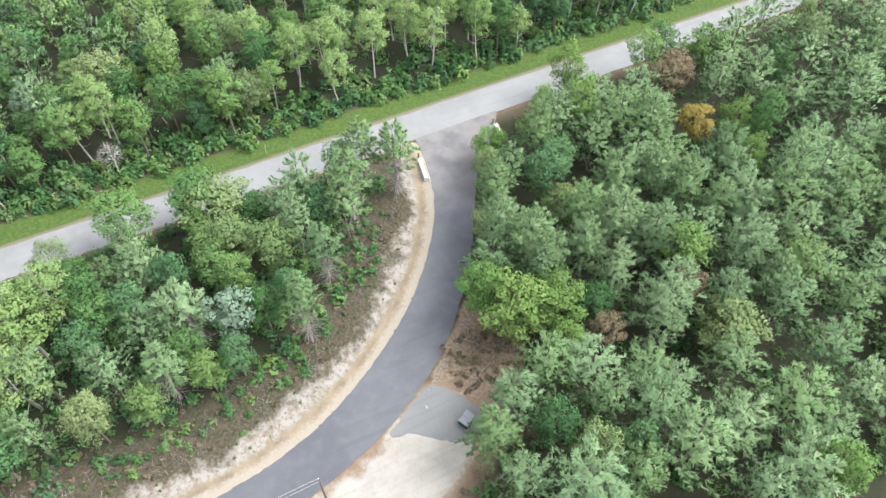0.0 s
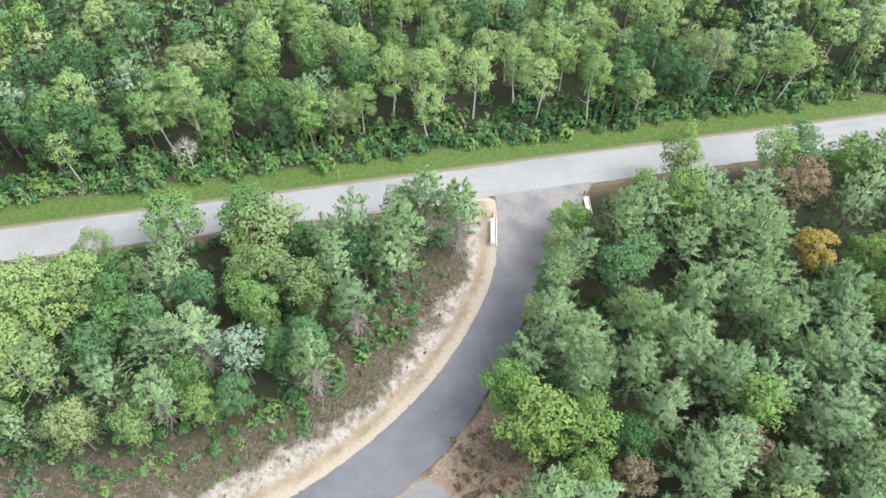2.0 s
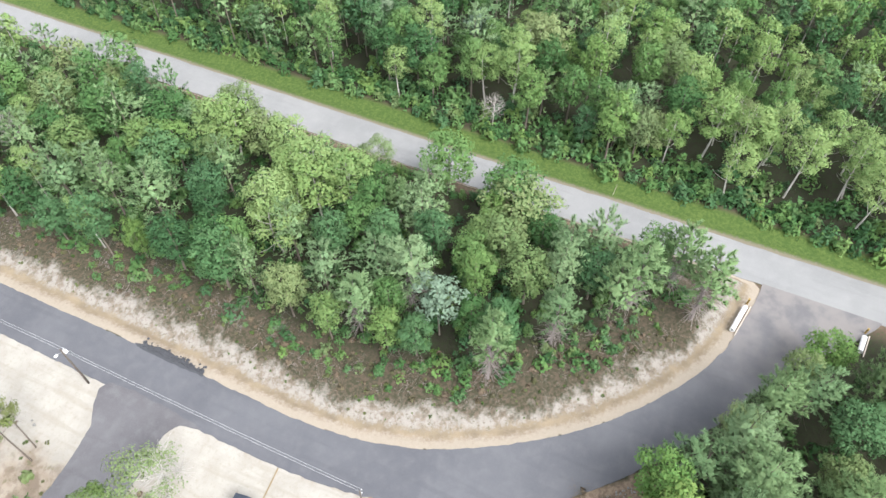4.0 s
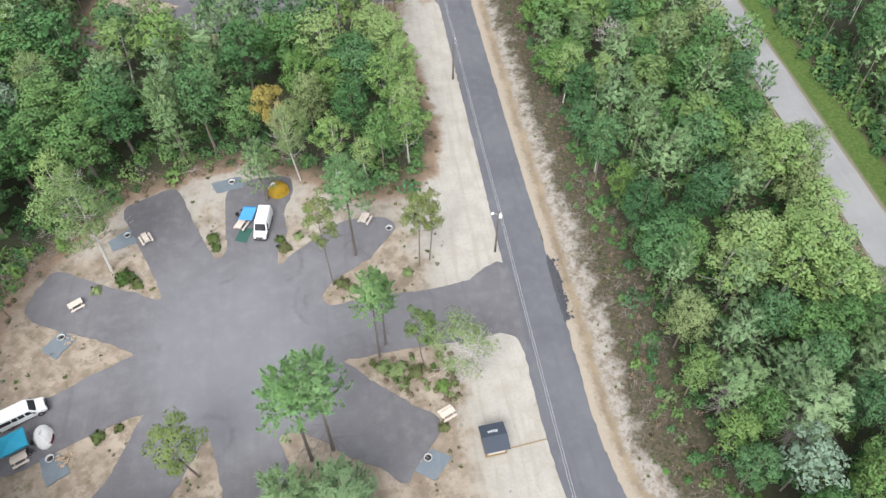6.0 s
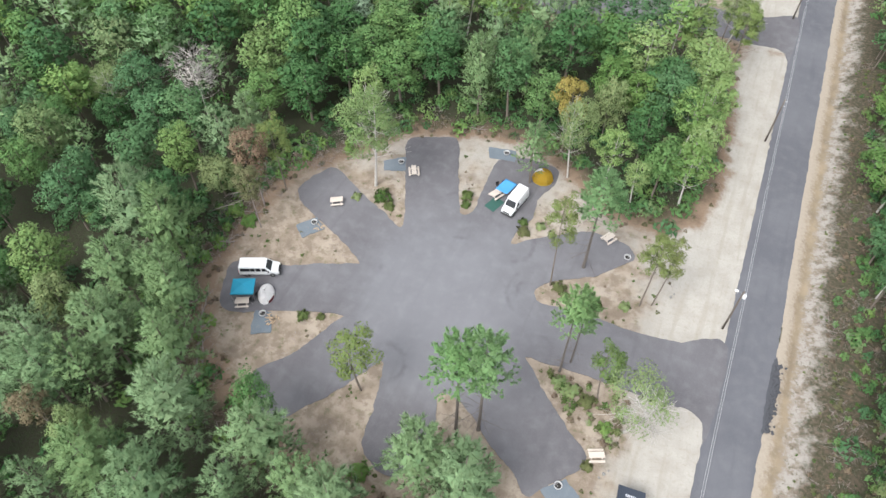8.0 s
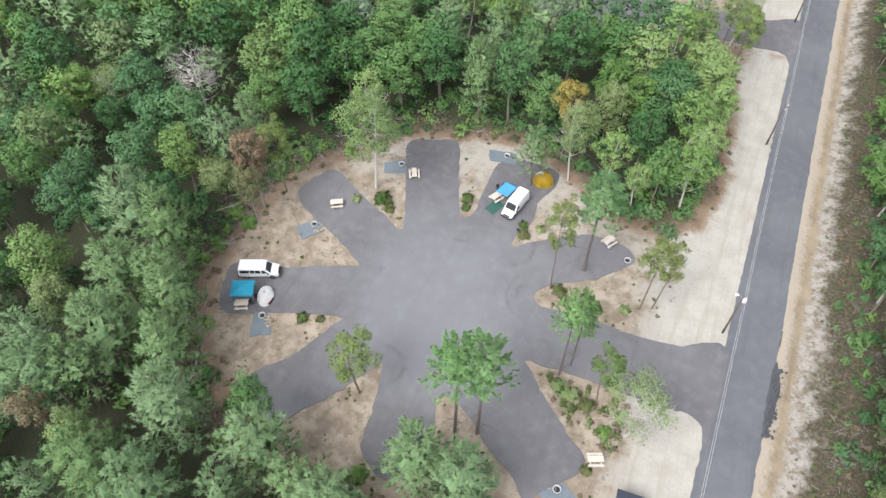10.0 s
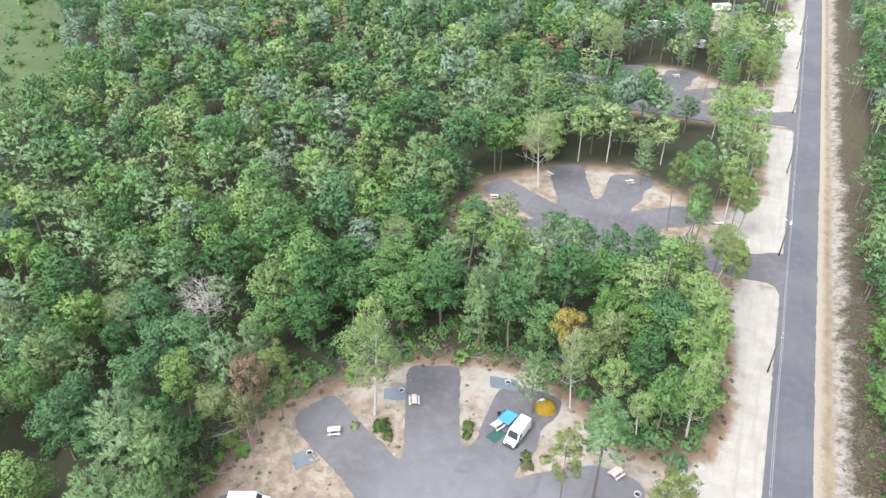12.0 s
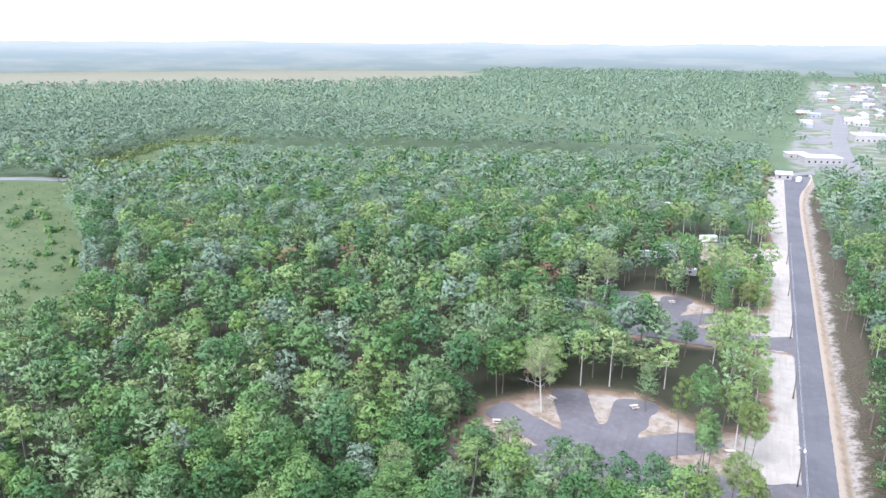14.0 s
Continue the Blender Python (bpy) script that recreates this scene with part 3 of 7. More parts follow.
def crown_broad(h, r, count, size, low=0.35, boughs=30, inner=40, flat=0.75, shade=0.8, tight=0.5):
    """A crown of leaf-covered boughs round a trunk, with an uneven outline and gaps."""
    cz, half = h * (low + 1) / 2, h * (1 - low) / 2
    turn = rng.uniform(0, 50)
    cs, rs = [(0, 0, cz + half * 0.66)], [r * 0.27]
    for i in range(boughs):
        u = -0.78 + 1.68 * (i + rng.uniform(0, 1)) / boughs
        ang = i * 2.39996 + rng.uniform(-0.5, 0.5)
        lobe = 1 + 0.42 * noise.noise((math.cos(ang) * 1.3, math.sin(ang) * 1.3, u * 1.3 + turn))
        ring = math.sqrt(max(0.0, 1 - u * u)) * lobe * rng.uniform(0.5, 0.86) * r * np.interp(u, [-1, 0, 1], [0.85, 1.0, 0.85])
        cs.append((ring * math.cos(ang), ring * math.sin(ang), cz + u * half * 0.84 * lobe))
        rs.append(r * rng.uniform(0.19, 0.34))
    cs, rs = np.array(cs), np.array(rs)
    pick = rng.choice(len(cs), count * 3, p=rs ** 2 / (rs ** 2).sum())
    d = rng.normal(0, 1, (count * 3, 3))
    d[:, 2] = d[:, 2] * 0.8 + 0.4
    d /= np.linalg.norm(d, axis=1, keepdims=True)
    p = cs[pick] + d * (rs[pick] * rng.uniform(tight, 1.65 - tight, count * 3))[:, None] * (1, 1, flat)
    deep = ((np.linalg.norm((p[:, None] - cs[None]) / (1, 1, flat), axis=2) / rs[None]) < 0.48).any(1)
    keep = np.where(~deep)[0][:count]
    p, d = p[keep], d[keep]
    side = np.cross(d, rng.normal(0, 1, d.shape))
    side[:, 2] -= 0.25
    out = (p - (0, 0, cz - 0.3 * half)) / (r, r, half)
    out /= np.linalg.norm(out, axis=1, keepdims=True) + 1e-6
    leaves = foliage(leaf_quads(p, side, size, 0.62, 0.35, d + (0, 0, 0.45)), out * 0.7 + d * shade + (0, 0, 0.2))
    return np.concatenate([leaves, inner_leaves(h, r, low, inner, min(0.7, size * 2.2), False)]) if inner else leaves


def crown_pine(h, r, boughs, tufts, size, low=0.3, blades=8, width=0.2, inner=40, shade=0.8):
    """Whorls of boughs that carry soft upswept tufts of needles."""
    cs, al, fc = [], [], []
    tiers = max(3, boughs // 6)
    turn = rng.uniform(0, 50)
    for i in range(boughs):
        u = min(0.97, (i * tiers // boughs + rng.uniform(0.1, 0.7)) / tiers)
        ang = i * 2.39996 + rng.uniform(-0.4, 0.4)
        lobe = 1 + 0.45 * noise.noise((math.cos(ang), math.sin(ang), u * 1.5 + turn))
        reach = r * (0.14 + 0.96 * (1 - u) ** 0.5) * lobe * rng.uniform(0.78, 1.08) * min(1.0, 0.7 + 1.6 * u)
        z = h * (low + (0.95 - low) * u)
        out = np.array((math.cos(ang), math.sin(ang), 0.0))
        lat = np.array((-out[1], out[0], 0.0))
        for k in range(tufts):
            f = 0.36 + 0.64 * ((k + rng.uniform(0.3, 1.0)) / tufts) ** 0.8
            c = out * reach * f + lat * rng.normal(0, 0.16) * reach * (1.25 - f) + np.array((0, 0, z + reach * f * f * (0.1 + 0.3 * u) + rng.normal(0, 0.1)))
            axis_ = out * 0.8 + lat * rng.normal(0, 0.4) + np.array((0, 0, 0.5 + 0.6 * u))
            axis_ /= np.linalg.norm(axis_)
            ways = axis_ + rng.normal(0, 0.44, (blades, 3))
            ways /= np.linalg.norm(ways, axis=1, keepdims=True)
            cs.append(c + ways * size * rng.uniform(0.35, 0.95, (blades, 1)))
            al.append(ways)
            fc.append(ways * 0.55 + axis_ * 0.3 + np.array((0, 0, 0.45)))
    top = rng.normal(0, 0.35, (10, 3)) + (0, 0, 1.0)
    cs.append(np.array((0, 0, h * 0.955)) + top * size * 0.8)
    al.append(top)
    fc.append(top)
    cs, al, fc = np.concatenate(cs), np.concatenate(al), np.concatenate(fc)
    out = (cs - (0, 0, h * (low + 0.35 * (1 - low)))) / (r, r, h * (1 - low) / 2)
    out /= np.linalg.norm(out, axis=1, keepdims=True) + 1e-6
    leaves = foliage(leaf_quads(cs, al, size, width, 0.12, fc), out * 0.6 + fc * shade + (0, 0, 0.15))
    return np.concatenate([leaves, inner_leaves(h * 0.93, r * 0.85, low, inner, min(0.8, size * 1.4), True)]) if inner else leaves


def crown_twigs(h, r, count):
    """Sparse bare twigs at the ends of limbs."""
    d = rng.normal(0, 1, (count, 3))
    d[:, 2] = np.abs(d[:, 2]) * 0.9 + 0.2
    d /= np.linalg.norm(d, axis=1, keepdims=True)
    c = d * (rng.uniform(0.45, 1.0, count) ** 0.6)[:, None] * (r, r, h * 0.4) + (0, 0, h * 0.55)
    return foliage(leaf_quads(c, d, 0.75, 0.05, 0.4), d)


def set_normals(me, n):
    me.attributes.new("custom_normal", "FLOAT_VECTOR", "POINT").data.foreach_set("vector", np.ascontiguousarray(n, np.float32).ravel())


def crown_mesh(name, leaves, mat):
    me = bpy.data.meshes.new(name)
    fill_mesh(me, leaves[:, :3].reshape(-1, 3), np.arange(len(leaves) * 3).reshape(-1, 3))
    set_normals(me, leaves[:, 3:].reshape(-1, 3))
    me.materials.append(mat)
    return me


def trunk_mesh(name, h, r, mat, limbs=7, dead=0, low=0.35, spread=2.4, lean=0.3, twigs=0):
    bm = bmesh.new()
    ax, ay = rng.uniform(-lean, lean, 2)
    us = (0, 0.03, 0.25, 0.5, 0.75, 0.96)
    pts = [(ax * math.sin(2.2 * u), ay * math.sin(1.7 * u), h * u - 0.3) for u in us]
    tube(bm, pts, [r * 1.45, r * 1.05, r * 0.85, r * 0.62, r * 0.36, 0.03], 7, False)
    for i in range(limbs):
        u = low + (0.9 - low) * (i + 0.5) / limbs
        ang = i * 2.39996 + rng.uniform(-0.5, 0.5)
        L = spread * (1.15 - u) * rng.uniform(0.8, 1.2) + 0.4
        p = Vector([np.interp(u, us, [q[k] for q in pts]) for k in range(3)])
        o = Vector((math.cos(ang), math.sin(ang), 0.55))
        tube(bm, [p, p + o * L * 0.55, p + o * L + Vector((0, 0, L * 0.25))], [r * 0.4 * (1.2 - u), r * 0.24 * (1.2 - u), 0.015], 4, False)
        for k in range(twigs):
            q = p + o * L * rng.uniform(0.4, 0.85)
            w = o + Vector(rng.normal(0, 0.6, 3))
            tube(bm, [q, q + w * L * 0.28, q + w * L * 0.45 + Vector((0, 0, 0.2))], [r * 0.16, r * 0.1, 0.012], 3, False)
    for i in range(dead):
        u = rng.uniform(0.1, low + 0.12)
        ang = rng.uniform(0, 6.28)
        L = rng.uniform(1.0, 2.9)
        p = Vector([np.interp(u, us, [q[k] for q in pts]) for k in range(3)])
        o = Vector((math.cos(ang), math.sin(ang), rng.uniform(-0.6, 0.2)))
        tube(bm, [p, p + o * L * 0.6, p + o * L + Vector((rng.uniform(-0.3, 0.3), rng.uniform(-0.3, 0.3), -0.25))], [0.035, 0.024, 0.009], 3, False)
    return bm_mesh(name, bm, mat, True)


# each kind: trunk and crown meshes in full, and thinner leaf sets for the woods behind
KINDS = {}
NOMINAL = {"pine": (14, 3.9), "bare_pine": (15, 3.1), "broad": (14, 3.1), "aspen": (14, 2.9), "bright": (11, 3.2), "olive": (12, 4.2), "rust": (12, 2.8), "orange": (12, 2.6), "sparse": (13, 3.2), "half_bare": (13, 3.2), "dead": (12, 2.8), "tall_pine": (20, 3.2), "soft_pine": (15, 4.4), "slim_maple": (14.5, 2.6)}


def kind(key, name, label, full, mid, thin, far, trunk, mat, variants=4):
    KINDS[key] = dict(name=name, label=label, mat=mat, full=[], mid=[], thin=[], far=[])
    for v in range(variants):
        KINDS[key]["full"].append((trunk_mesh("trunk", *trunk[0], **trunk[1]), crown_mesh("crown", full(), mat)))
        for lod, make in (("mid", mid), ("thin", thin), ("far", far)):
            KINDS[key][lod].append(make())


kind("pine", "white_pine", "tall white pine with blue-green plumed boughs", lambda: crown_pine(14, 3.9, 52, 6, 0.33, 0.3, 10, 0.175, 110), lambda: crown_pine(14, 3.9, 36, 4, 0.38, 0.34, 7, 0.26, 24), lambda: crown_pine(14, 3.9, 28, 4, 0.42, 0.42, 6, 0.3, 12, 0.6), lambda: crown_pine(14, 3.9, 14, 2, 0.7, 0.45, 3, 0.45, 5, 0.3),
     ((14, 0.2, BARK), dict(limbs=8, dead=10, low=0.2)), PINE, 6)
kind("bare_pine", "bare_stemmed_pine", "pine with bare lower stem and dead grey branches", lambda: crown_pine(15, 3.1, 50, 6, 0.34, 0.45, 12, 0.18, 60), lambda: crown_pine(15, 3.1, 28, 4, 0.45, 0.46, 5, 0.3, 20), lambda: crown_pine(15, 3.1, 15, 4, 0.6, 0.48, 3, 0.36, 10), lambda: crown_pine(15, 3.1, 6, 2, 1.0, 0.5, 2),
     ((15, 0.19, DEADWOOD), dict(limbs=5, dead=150, low=0.45)), PINE, 4)
kind("tall_pine", "tall_slim_pine", "tall slim pine with a high green crown", lambda: crown_pine(20, 3.2, 66, 9, 0.25, 0.57, 20, 0.11, 160, 1.0), lambda: crown_pine(20, 3.2, 28, 6, 0.45, 0.56, 4, 0.3, 20), lambda: crown_pine(20, 3.2, 15, 4, 0.6, 0.58, 3, 0.36, 10), lambda: crown_pine(20, 3.2, 6, 2, 1.0, 0.6, 2),
     ((20, 0.2, GREY_BARK), dict(limbs=4, dead=14, low=0.55)), GREEN_PINE, 3)
kind("soft_pine", "plumed_pine", "plump white pine with soft pale plumes to the ground", lambda: crown_pine(15, 4.4, 70, 7, 0.4, 0.2, 16, 0.115, 220, 1.1), lambda: crown_pine(15, 4.4, 36, 4, 0.4, 0.3, 7, 0.26, 24), lambda: crown_pine(15, 4.4, 28, 4, 0.45, 0.35, 6, 0.3, 12, 0.6), lambda: crown_pine(15, 4.4, 14, 2, 0.75, 0.4, 3, 0.45, 5, 0.3),
     ((15, 0.2, BARK), dict(limbs=8, dead=10, low=0.2)), PINE, 4)
kind("broad", "broadleaf_tree", "dense green broadleaf tree in the mixed woods", lambda: crown_broad(14, 3.1, 3000, 0.17, 0.25, 40, 70), lambda: crown_broad(14, 3.1, 1100, 0.235, 0.32, 32, 30, 0.75, 0.8, 0.6), lambda: crown_broad(14, 3.1, 560, 0.29, 0.42, 22, 14, 0.75, 0.8, 0.7), lambda: crown_broad(14, 3.1, 90, 0.6, 0.5, 10, 3, 0.8, 0.45, 0.75),
     ((13, 0.17, BARK), dict(limbs=8)), BROAD, 8)
kind("aspen", "aspen_tree", "slender aspen with pale bark and light leaves", lambda: crown_broad(14, 2.9, 2600, 0.155, 0.36, 34, 24), lambda: crown_broad(14, 2.9, 820, 0.235, 0.4, 26, 14, 0.75, 0.8, 0.6), lambda: crown_broad(14, 2.9, 420, 0.29, 0.45, 20, 10, 0.75, 0.8, 0.7), lambda: crown_broad(14, 2.9, 76, 0.6, 0.5, 10, 3, 0.8, 0.45, 0.75),
     ((13.4, 0.15, BIRCH), dict(limbs=14, low=0.32, spread=2.6, lean=1.0)), ASPEN, 5)
kind("bright", "young_maple", "bright yellow-green maple beside the clearing", lambda: crown_broad(11, 3.2, 3600, 0.165, 0.16, 38, 60), lambda: crown_broad(11, 3.2, 900, 0.24, 0.25, 28, 20, 0.75, 0.8, 0.6), lambda: crown_broad(11, 3.2, 420, 0.3, 0.3, 22, 10, 0.75, 0.8, 0.7), lambda: crown_broad(11, 3.2, 40, 0.8, 0.4, 10, 4, 0.8, 0.3),
     ((10.4, 0.14, BARK), dict(limbs=8, low=0.2)), BRIGHT, 3)
kind("olive", "oak_tree", "olive-green oak with a broad crown", lambda: crown_broad(12, 4.2, 4200, 0.19, 0.2, 48, 60), lambda: crown_broad(12, 4.2, 1000, 0.29, 0.3, 36, 20, 0.75, 0.8, 0.6), lambda: crown_broad(12, 4.2, 480, 0.36, 0.36, 26, 10, 0.75, 0.8, 0.7), lambda: crown_broad(12, 4.2, 40, 0.95, 0.4, 12, 4, 0.8, 0.3),
     ((11.4, 0.2, BARK), dict(limbs=9, low=0.22, spread=3.2)), OLIVE, 3)
kind("rust", "turning_maple", "maple turning red-brown at the woods' edge", lambda: crown_broad(12, 2.8, 2600, 0.15, 0.42, 26, 14), lambda: crown_broad(12, 2.8, 500, 0.32, 0.42, 20, 14), lambda: crown_broad(12, 2.8, 170, 0.52, 0.45, 15, 8), lambda: crown_broad(12, 2.8, 36, 0.9, 0.5, 9, 4, 0.8, 0.3),
     ((11.6, 0.13, DEADWOOD), dict(limbs=10, low=0.35)), RUST, 3)
kind("orange", "orange_maple", "maple with orange autumn leaves", lambda: crown_broad(12, 2.6, 3000, 0.15, 0.42, 26, 20), lambda: crown_broad(12, 2.6, 612, 0.32, 0.45, 20, 14), lambda: crown_broad(12, 2.6, 204, 0.52, 0.45, 15, 8), lambda: crown_broad(12, 2.6, 44, 0.9, 0.5, 9, 4, 0.8, 0.3),
     ((11.6, 0.13, BARK), dict(limbs=8, low=0.35)), ORANGE, 1)
kind("sparse", "thin_crowned_tree", "thin-crowned tree with pale bare branches showing", lambda: crown_broad(13, 3.2, 6400, 0.105, 0.32, 38, 0), lambda: crown_broad(13, 3.2, 420, 0.3, 0.4, 18, 4), lambda: crown_broad(13, 3.2, 160, 0.45, 0.4, 16, 4), lambda: crown_broad(13, 3.2, 36, 0.9, 0.45, 9, 3, 0.8, 0.3),
     ((12.8, 0.15, BIRCH), dict(limbs=30, low=0.3, spread=2.5, lean=1.2, twigs=3)), OLIVE, 3)
kind("half_bare", "half_bare_tree", "half-bare tree with white dead branches and few yellow-green leaves", lambda: crown_broad(13, 3.2, 2600, 0.11, 0.34, 24, 0), lambda: crown_broad(13, 3.2, 300, 0.3, 0.4, 18, 4), lambda: crown_broad(13, 3.2, 120, 0.45, 0.4, 16, 4), lambda: crown_broad(13, 3.2, 36, 0.9, 0.45, 9, 3, 0.8, 0.3),
     ((12.8, 0.16, BIRCH), dict(limbs=34, low=0.36, spread=2.3, lean=1.8, twigs=5)), OLIVE, 1)
kind("slim_maple", "slim_maple", "slim maple with a high thin yellow-green crown", lambda: crown_broad(14.5, 2.6, 3000, 0.125, 0.45, 20, 0), lambda: crown_broad(14.5, 2.6, 400, 0.32, 0.55, 14, 4), lambda: crown_broad(14.5, 2.6, 140, 0.5, 0.55, 12, 4), lambda: crown_broad(14.5, 2.6, 30, 0.9, 0.6, 9, 3, 0.8, 0.3),
     ((14, 0.12, BARK), dict(limbs=16, low=0.42, spread=2.6, lean=0.9)), DULL_MAPLE, 3)
kind("dead", "dead_tree", "dead grey tree with bare twigs", lambda: crown_twigs(12, 2.8, 300), lambda: crown_twigs(12, 2.8, 200), lambda: crown_twigs(12, 2.8, 120), lambda: crown_twigs(12, 2.8, 60),
     ((12, 0.13, PALE_DEADWOOD), dict(limbs=18, low=0.3, spread=3.0, twigs=3)), PALE_DEADWOOD, 2)

# the broadleaf kind again, its leaves paled to stand for haze
KINDS["poplar"] = dict(KINDS["broad"], mat=HAZED_LEAF, label="grey-green poplar")
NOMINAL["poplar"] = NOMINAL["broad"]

# marked trees: kind, x, y, height, crown radius
EDGE_TREES = [
    ("tall_pine", -28.4, 18.9, 22.5, 3.5), ("tall_pine", -30.9, 18.0, 22.2, 3.5), ("soft_pine", -32.2, 10.6, 14, 4.3), ("soft_pine", -26.8, 10.2, 14.5, 4.5),
    ("tall_pine", -21.9, 30.2, 19, 2.6), ("tall_pine", -21.0, 32.0, 16, 2.2), ("tall_pine", -23.8, 47.0, 19.5, 3.6), ("slim_maple", -27.1, 42.2, 19, 2.4),
    ("slim_maple", -43.6, 17.9, 13.4, 3.3), ("half_bare", -12.4, 25.6, 14, 4.4), ("slim_maple", -16.5, 28.4, 12.5, 2.4), ("slim_maple", -15.1, 43.8, 15.5, 2.6),
    ("slim_maple", -13.6, 44.6, 14.5, 2.2), ("sparse", -57.4, 49.2, 19, 4.8), ("rust", -70.8, 39.0, 16, 3.0), ("rust", -69.0, 35.2, 13, 2.0),
    ("slim_maple", -69.4, 43.0, 15, 2.8), ("pine", -36.0, 59.1, 12.5, 3.0), ("sparse", -31.0, 62.6, 16.5, 3.0), ("orange", -33.6, 67.6, 15.5, 3.0)]
FOREGROUND_PINES = [
    ("soft_pine", -80.5, 25.5, 17, 4.8), ("soft_pine", -74.4, 25.0, 17, 4.2), ("soft_pine", -67.4, 16.6, 17, 3.8), ("soft_pine", -76.0, 17.0, 15, 4.4), ("soft_pine", -71.7, 9.4, 16, 4.6), ("soft_pine", -64.6, 11.0, 14, 4.0),
    ("soft_pine", -59.2, 4.6, 16, 4.8), ("soft_pine", -48.4, 5.2, 14.5, 4.6), ("soft_pine", -56.2, -4.0, 15, 4.8), ("soft_pine", -77.1, 47.4, 13, 3.2),
    ("soft_pine", -74.7, 2.2, 15, 4.6), ("soft_pine", -63.0, -4.0, 15, 4.6), ("soft_pine", -38.4, 2.6, 14, 4.2), ("soft_pine", -48.8, 69.6, 17, 3.4)]
NORTH_EDGE = [
    ("aspen", -14.3, 67.9, 12.5, 2.6), ("aspen", -13.0, 71.5, 12, 2.4), ("broad", -22.2, 69.0, 13, 3.4), ("olive", -28.5, 72.3, 13, 3.0),
    ("aspen", -20.8, 61.2, 9, 2.2), ("dead", -88.9, 51.1, 13, 3.4), ("aspen", -13.2, 79.0, 13, 3.0), ("aspen", -14.5, 86.0, 13, 3.0)]
ISLAND_TREES = [
    ("broad", 45.0, 16.2, 12.5, 4.6), ("broad", 43.8, 5.4, 12.5, 4.8), ("pine", 39.2, -9.0, 14, 3.8), ("bare_pine", 35.2, -15.2, 15, 3.8),
    ("bare_pine", 37.2, -23.4, 15, 3.6), ("bare_pine", 25.7, -7.4, 13, 2.8), ("bare_pine", 23.8, 12.2, 14, 4.2), ("bare_pine", 17.2, 16.4, 12.5, 3.2),
    ("pine", 19.8, 22.6, 13, 3.4), ("pine", 24.0, 30.4, 13, 3.4), ("pine", 38.2, 16.2, 13, 3.4), ("pine", 17.6, 64.7, 14, 4.2),
    ("pine", 20.2, 58.9, 13, 3.4), ("pine", 30.2, 45.8, 13, 3.4), ("broad", 34.6, 6.1, 11, 3.2), ("broad", 28.8, 22.0, 12, 3.4)]
ISLAND_MORE = [
    ("aspen", 33.4, 36.6, 12, 3.4), ("broad", 19.1, 36.4, 11.5, 3.0), ("olive", 15.2, 25.8, 12, 3.0), ("broad", 23.1, 43.9, 11, 2.8),
    ("broad", 28.2, 4.4, 11, 3.0), ("broad", 21.8, 2.6, 10.5, 2.6), ("bright", 14.9, 50.3, 9, 1.8), ("aspen", 13.0, 73.5, 12, 3.0)]
BEND_TREES = [
    ("soft_pine", 32.9, -46.0, 14, 3.8), ("soft_pine", 25.6, -34.2, 13.5, 3.4), ("soft_pine", 19.2, -31.4, 13.5, 3.6), ("bright", 36.4, -56.3, 12.5, 4.0),
    ("bright", 45.0, -59.5, 13, 3.2), ("olive", 32.8, -37.0, 8, 2.8), ("bright", 11.2, -24.6, 11.5, 3.6), ("bright", 6.2, -27.4, 13, 5.2),
    ("bright", 4.6, -32.4, 12, 4.0), ("broad", 25.5, -43.2, 12, 3.6), ("orange", 23.6, -69.8, 12, 3.4), ("rust", 34.8, -74.8, 12, 3.8),
    ("rust", -1.7, -35.4, 10, 2.6), ("rust", -1.0, -49.2, 11, 2.8), ("soft_pine", -7.5, -15.5, 13, 3.4), ("soft_pine", 11.1, -35.4, 12.5, 3.4)]
FAR_SIDE = [
    ("aspen", 71.3, 31.9, 15, 3.6), ("aspen", 77.5, 1.8, 16, 3.6), ("aspen", 71.1, 15.4, 14, 3.4), ("aspen", 68.0, -18.0, 15, 3.8),
    ("aspen", 65.5, -31.6, 15, 3.4), ("aspen", 62.8, -42.0, 14, 3.2), ("sparse", 64.1, -72.9, 15, 3.4), ("aspen", 73.2, -67.4, 15, 3.4), ("dead", 61.6, 15.6, 7, 2.2)]
RIDGE_PINES = [
    ("soft_pine", 15.2, -34.3, 13.3, 4.8), ("soft_pine", 16.0, -43.5, 13.4, 4.3), ("soft_pine", 19.0, -51.0, 13.7, 4.4), ("soft_pine", 17.0, -56.9, 14.3, 4.1),
    ("rust", 34.3, -71.6, 11.5, 3.4), ("soft_pine", 26.2, -62.5, 14.5, 4.6), ("soft_pine", 16.5, -69.7, 13.3, 4.3), ("soft_pine", 12.5, -58.5, 14.7, 3.8),
    ("soft_pine", 6.6, -64.9, 13.3, 5.4), ("soft_pine", 11.5, -46.4, 14.6, 4.8), ("soft_pine", 7.8, -49.8, 14.1, 4.4), ("soft_pine", 9.8, -32.3, 14.5, 3.0),
    ("soft_pine", 10.4, -39.7, 14.5, 3.3), ("soft_pine", 5.0, -41.1, 13.6, 3.2), ("broad", 3.7, -52.3, 13.3, 3.5), ("soft_pine", -0.4, -59.5, 14.3, 5.0),
    ("soft_pine", -3.0, -43.1, 14.5, 4.3), ("soft_pine", -5.1, -51.7, 13.6, 3.4), ("soft_pine", -5.6, -59.5, 13.7, 3.1), ("soft_pine", 8.1, -60.6, 13.8, 3.4)]
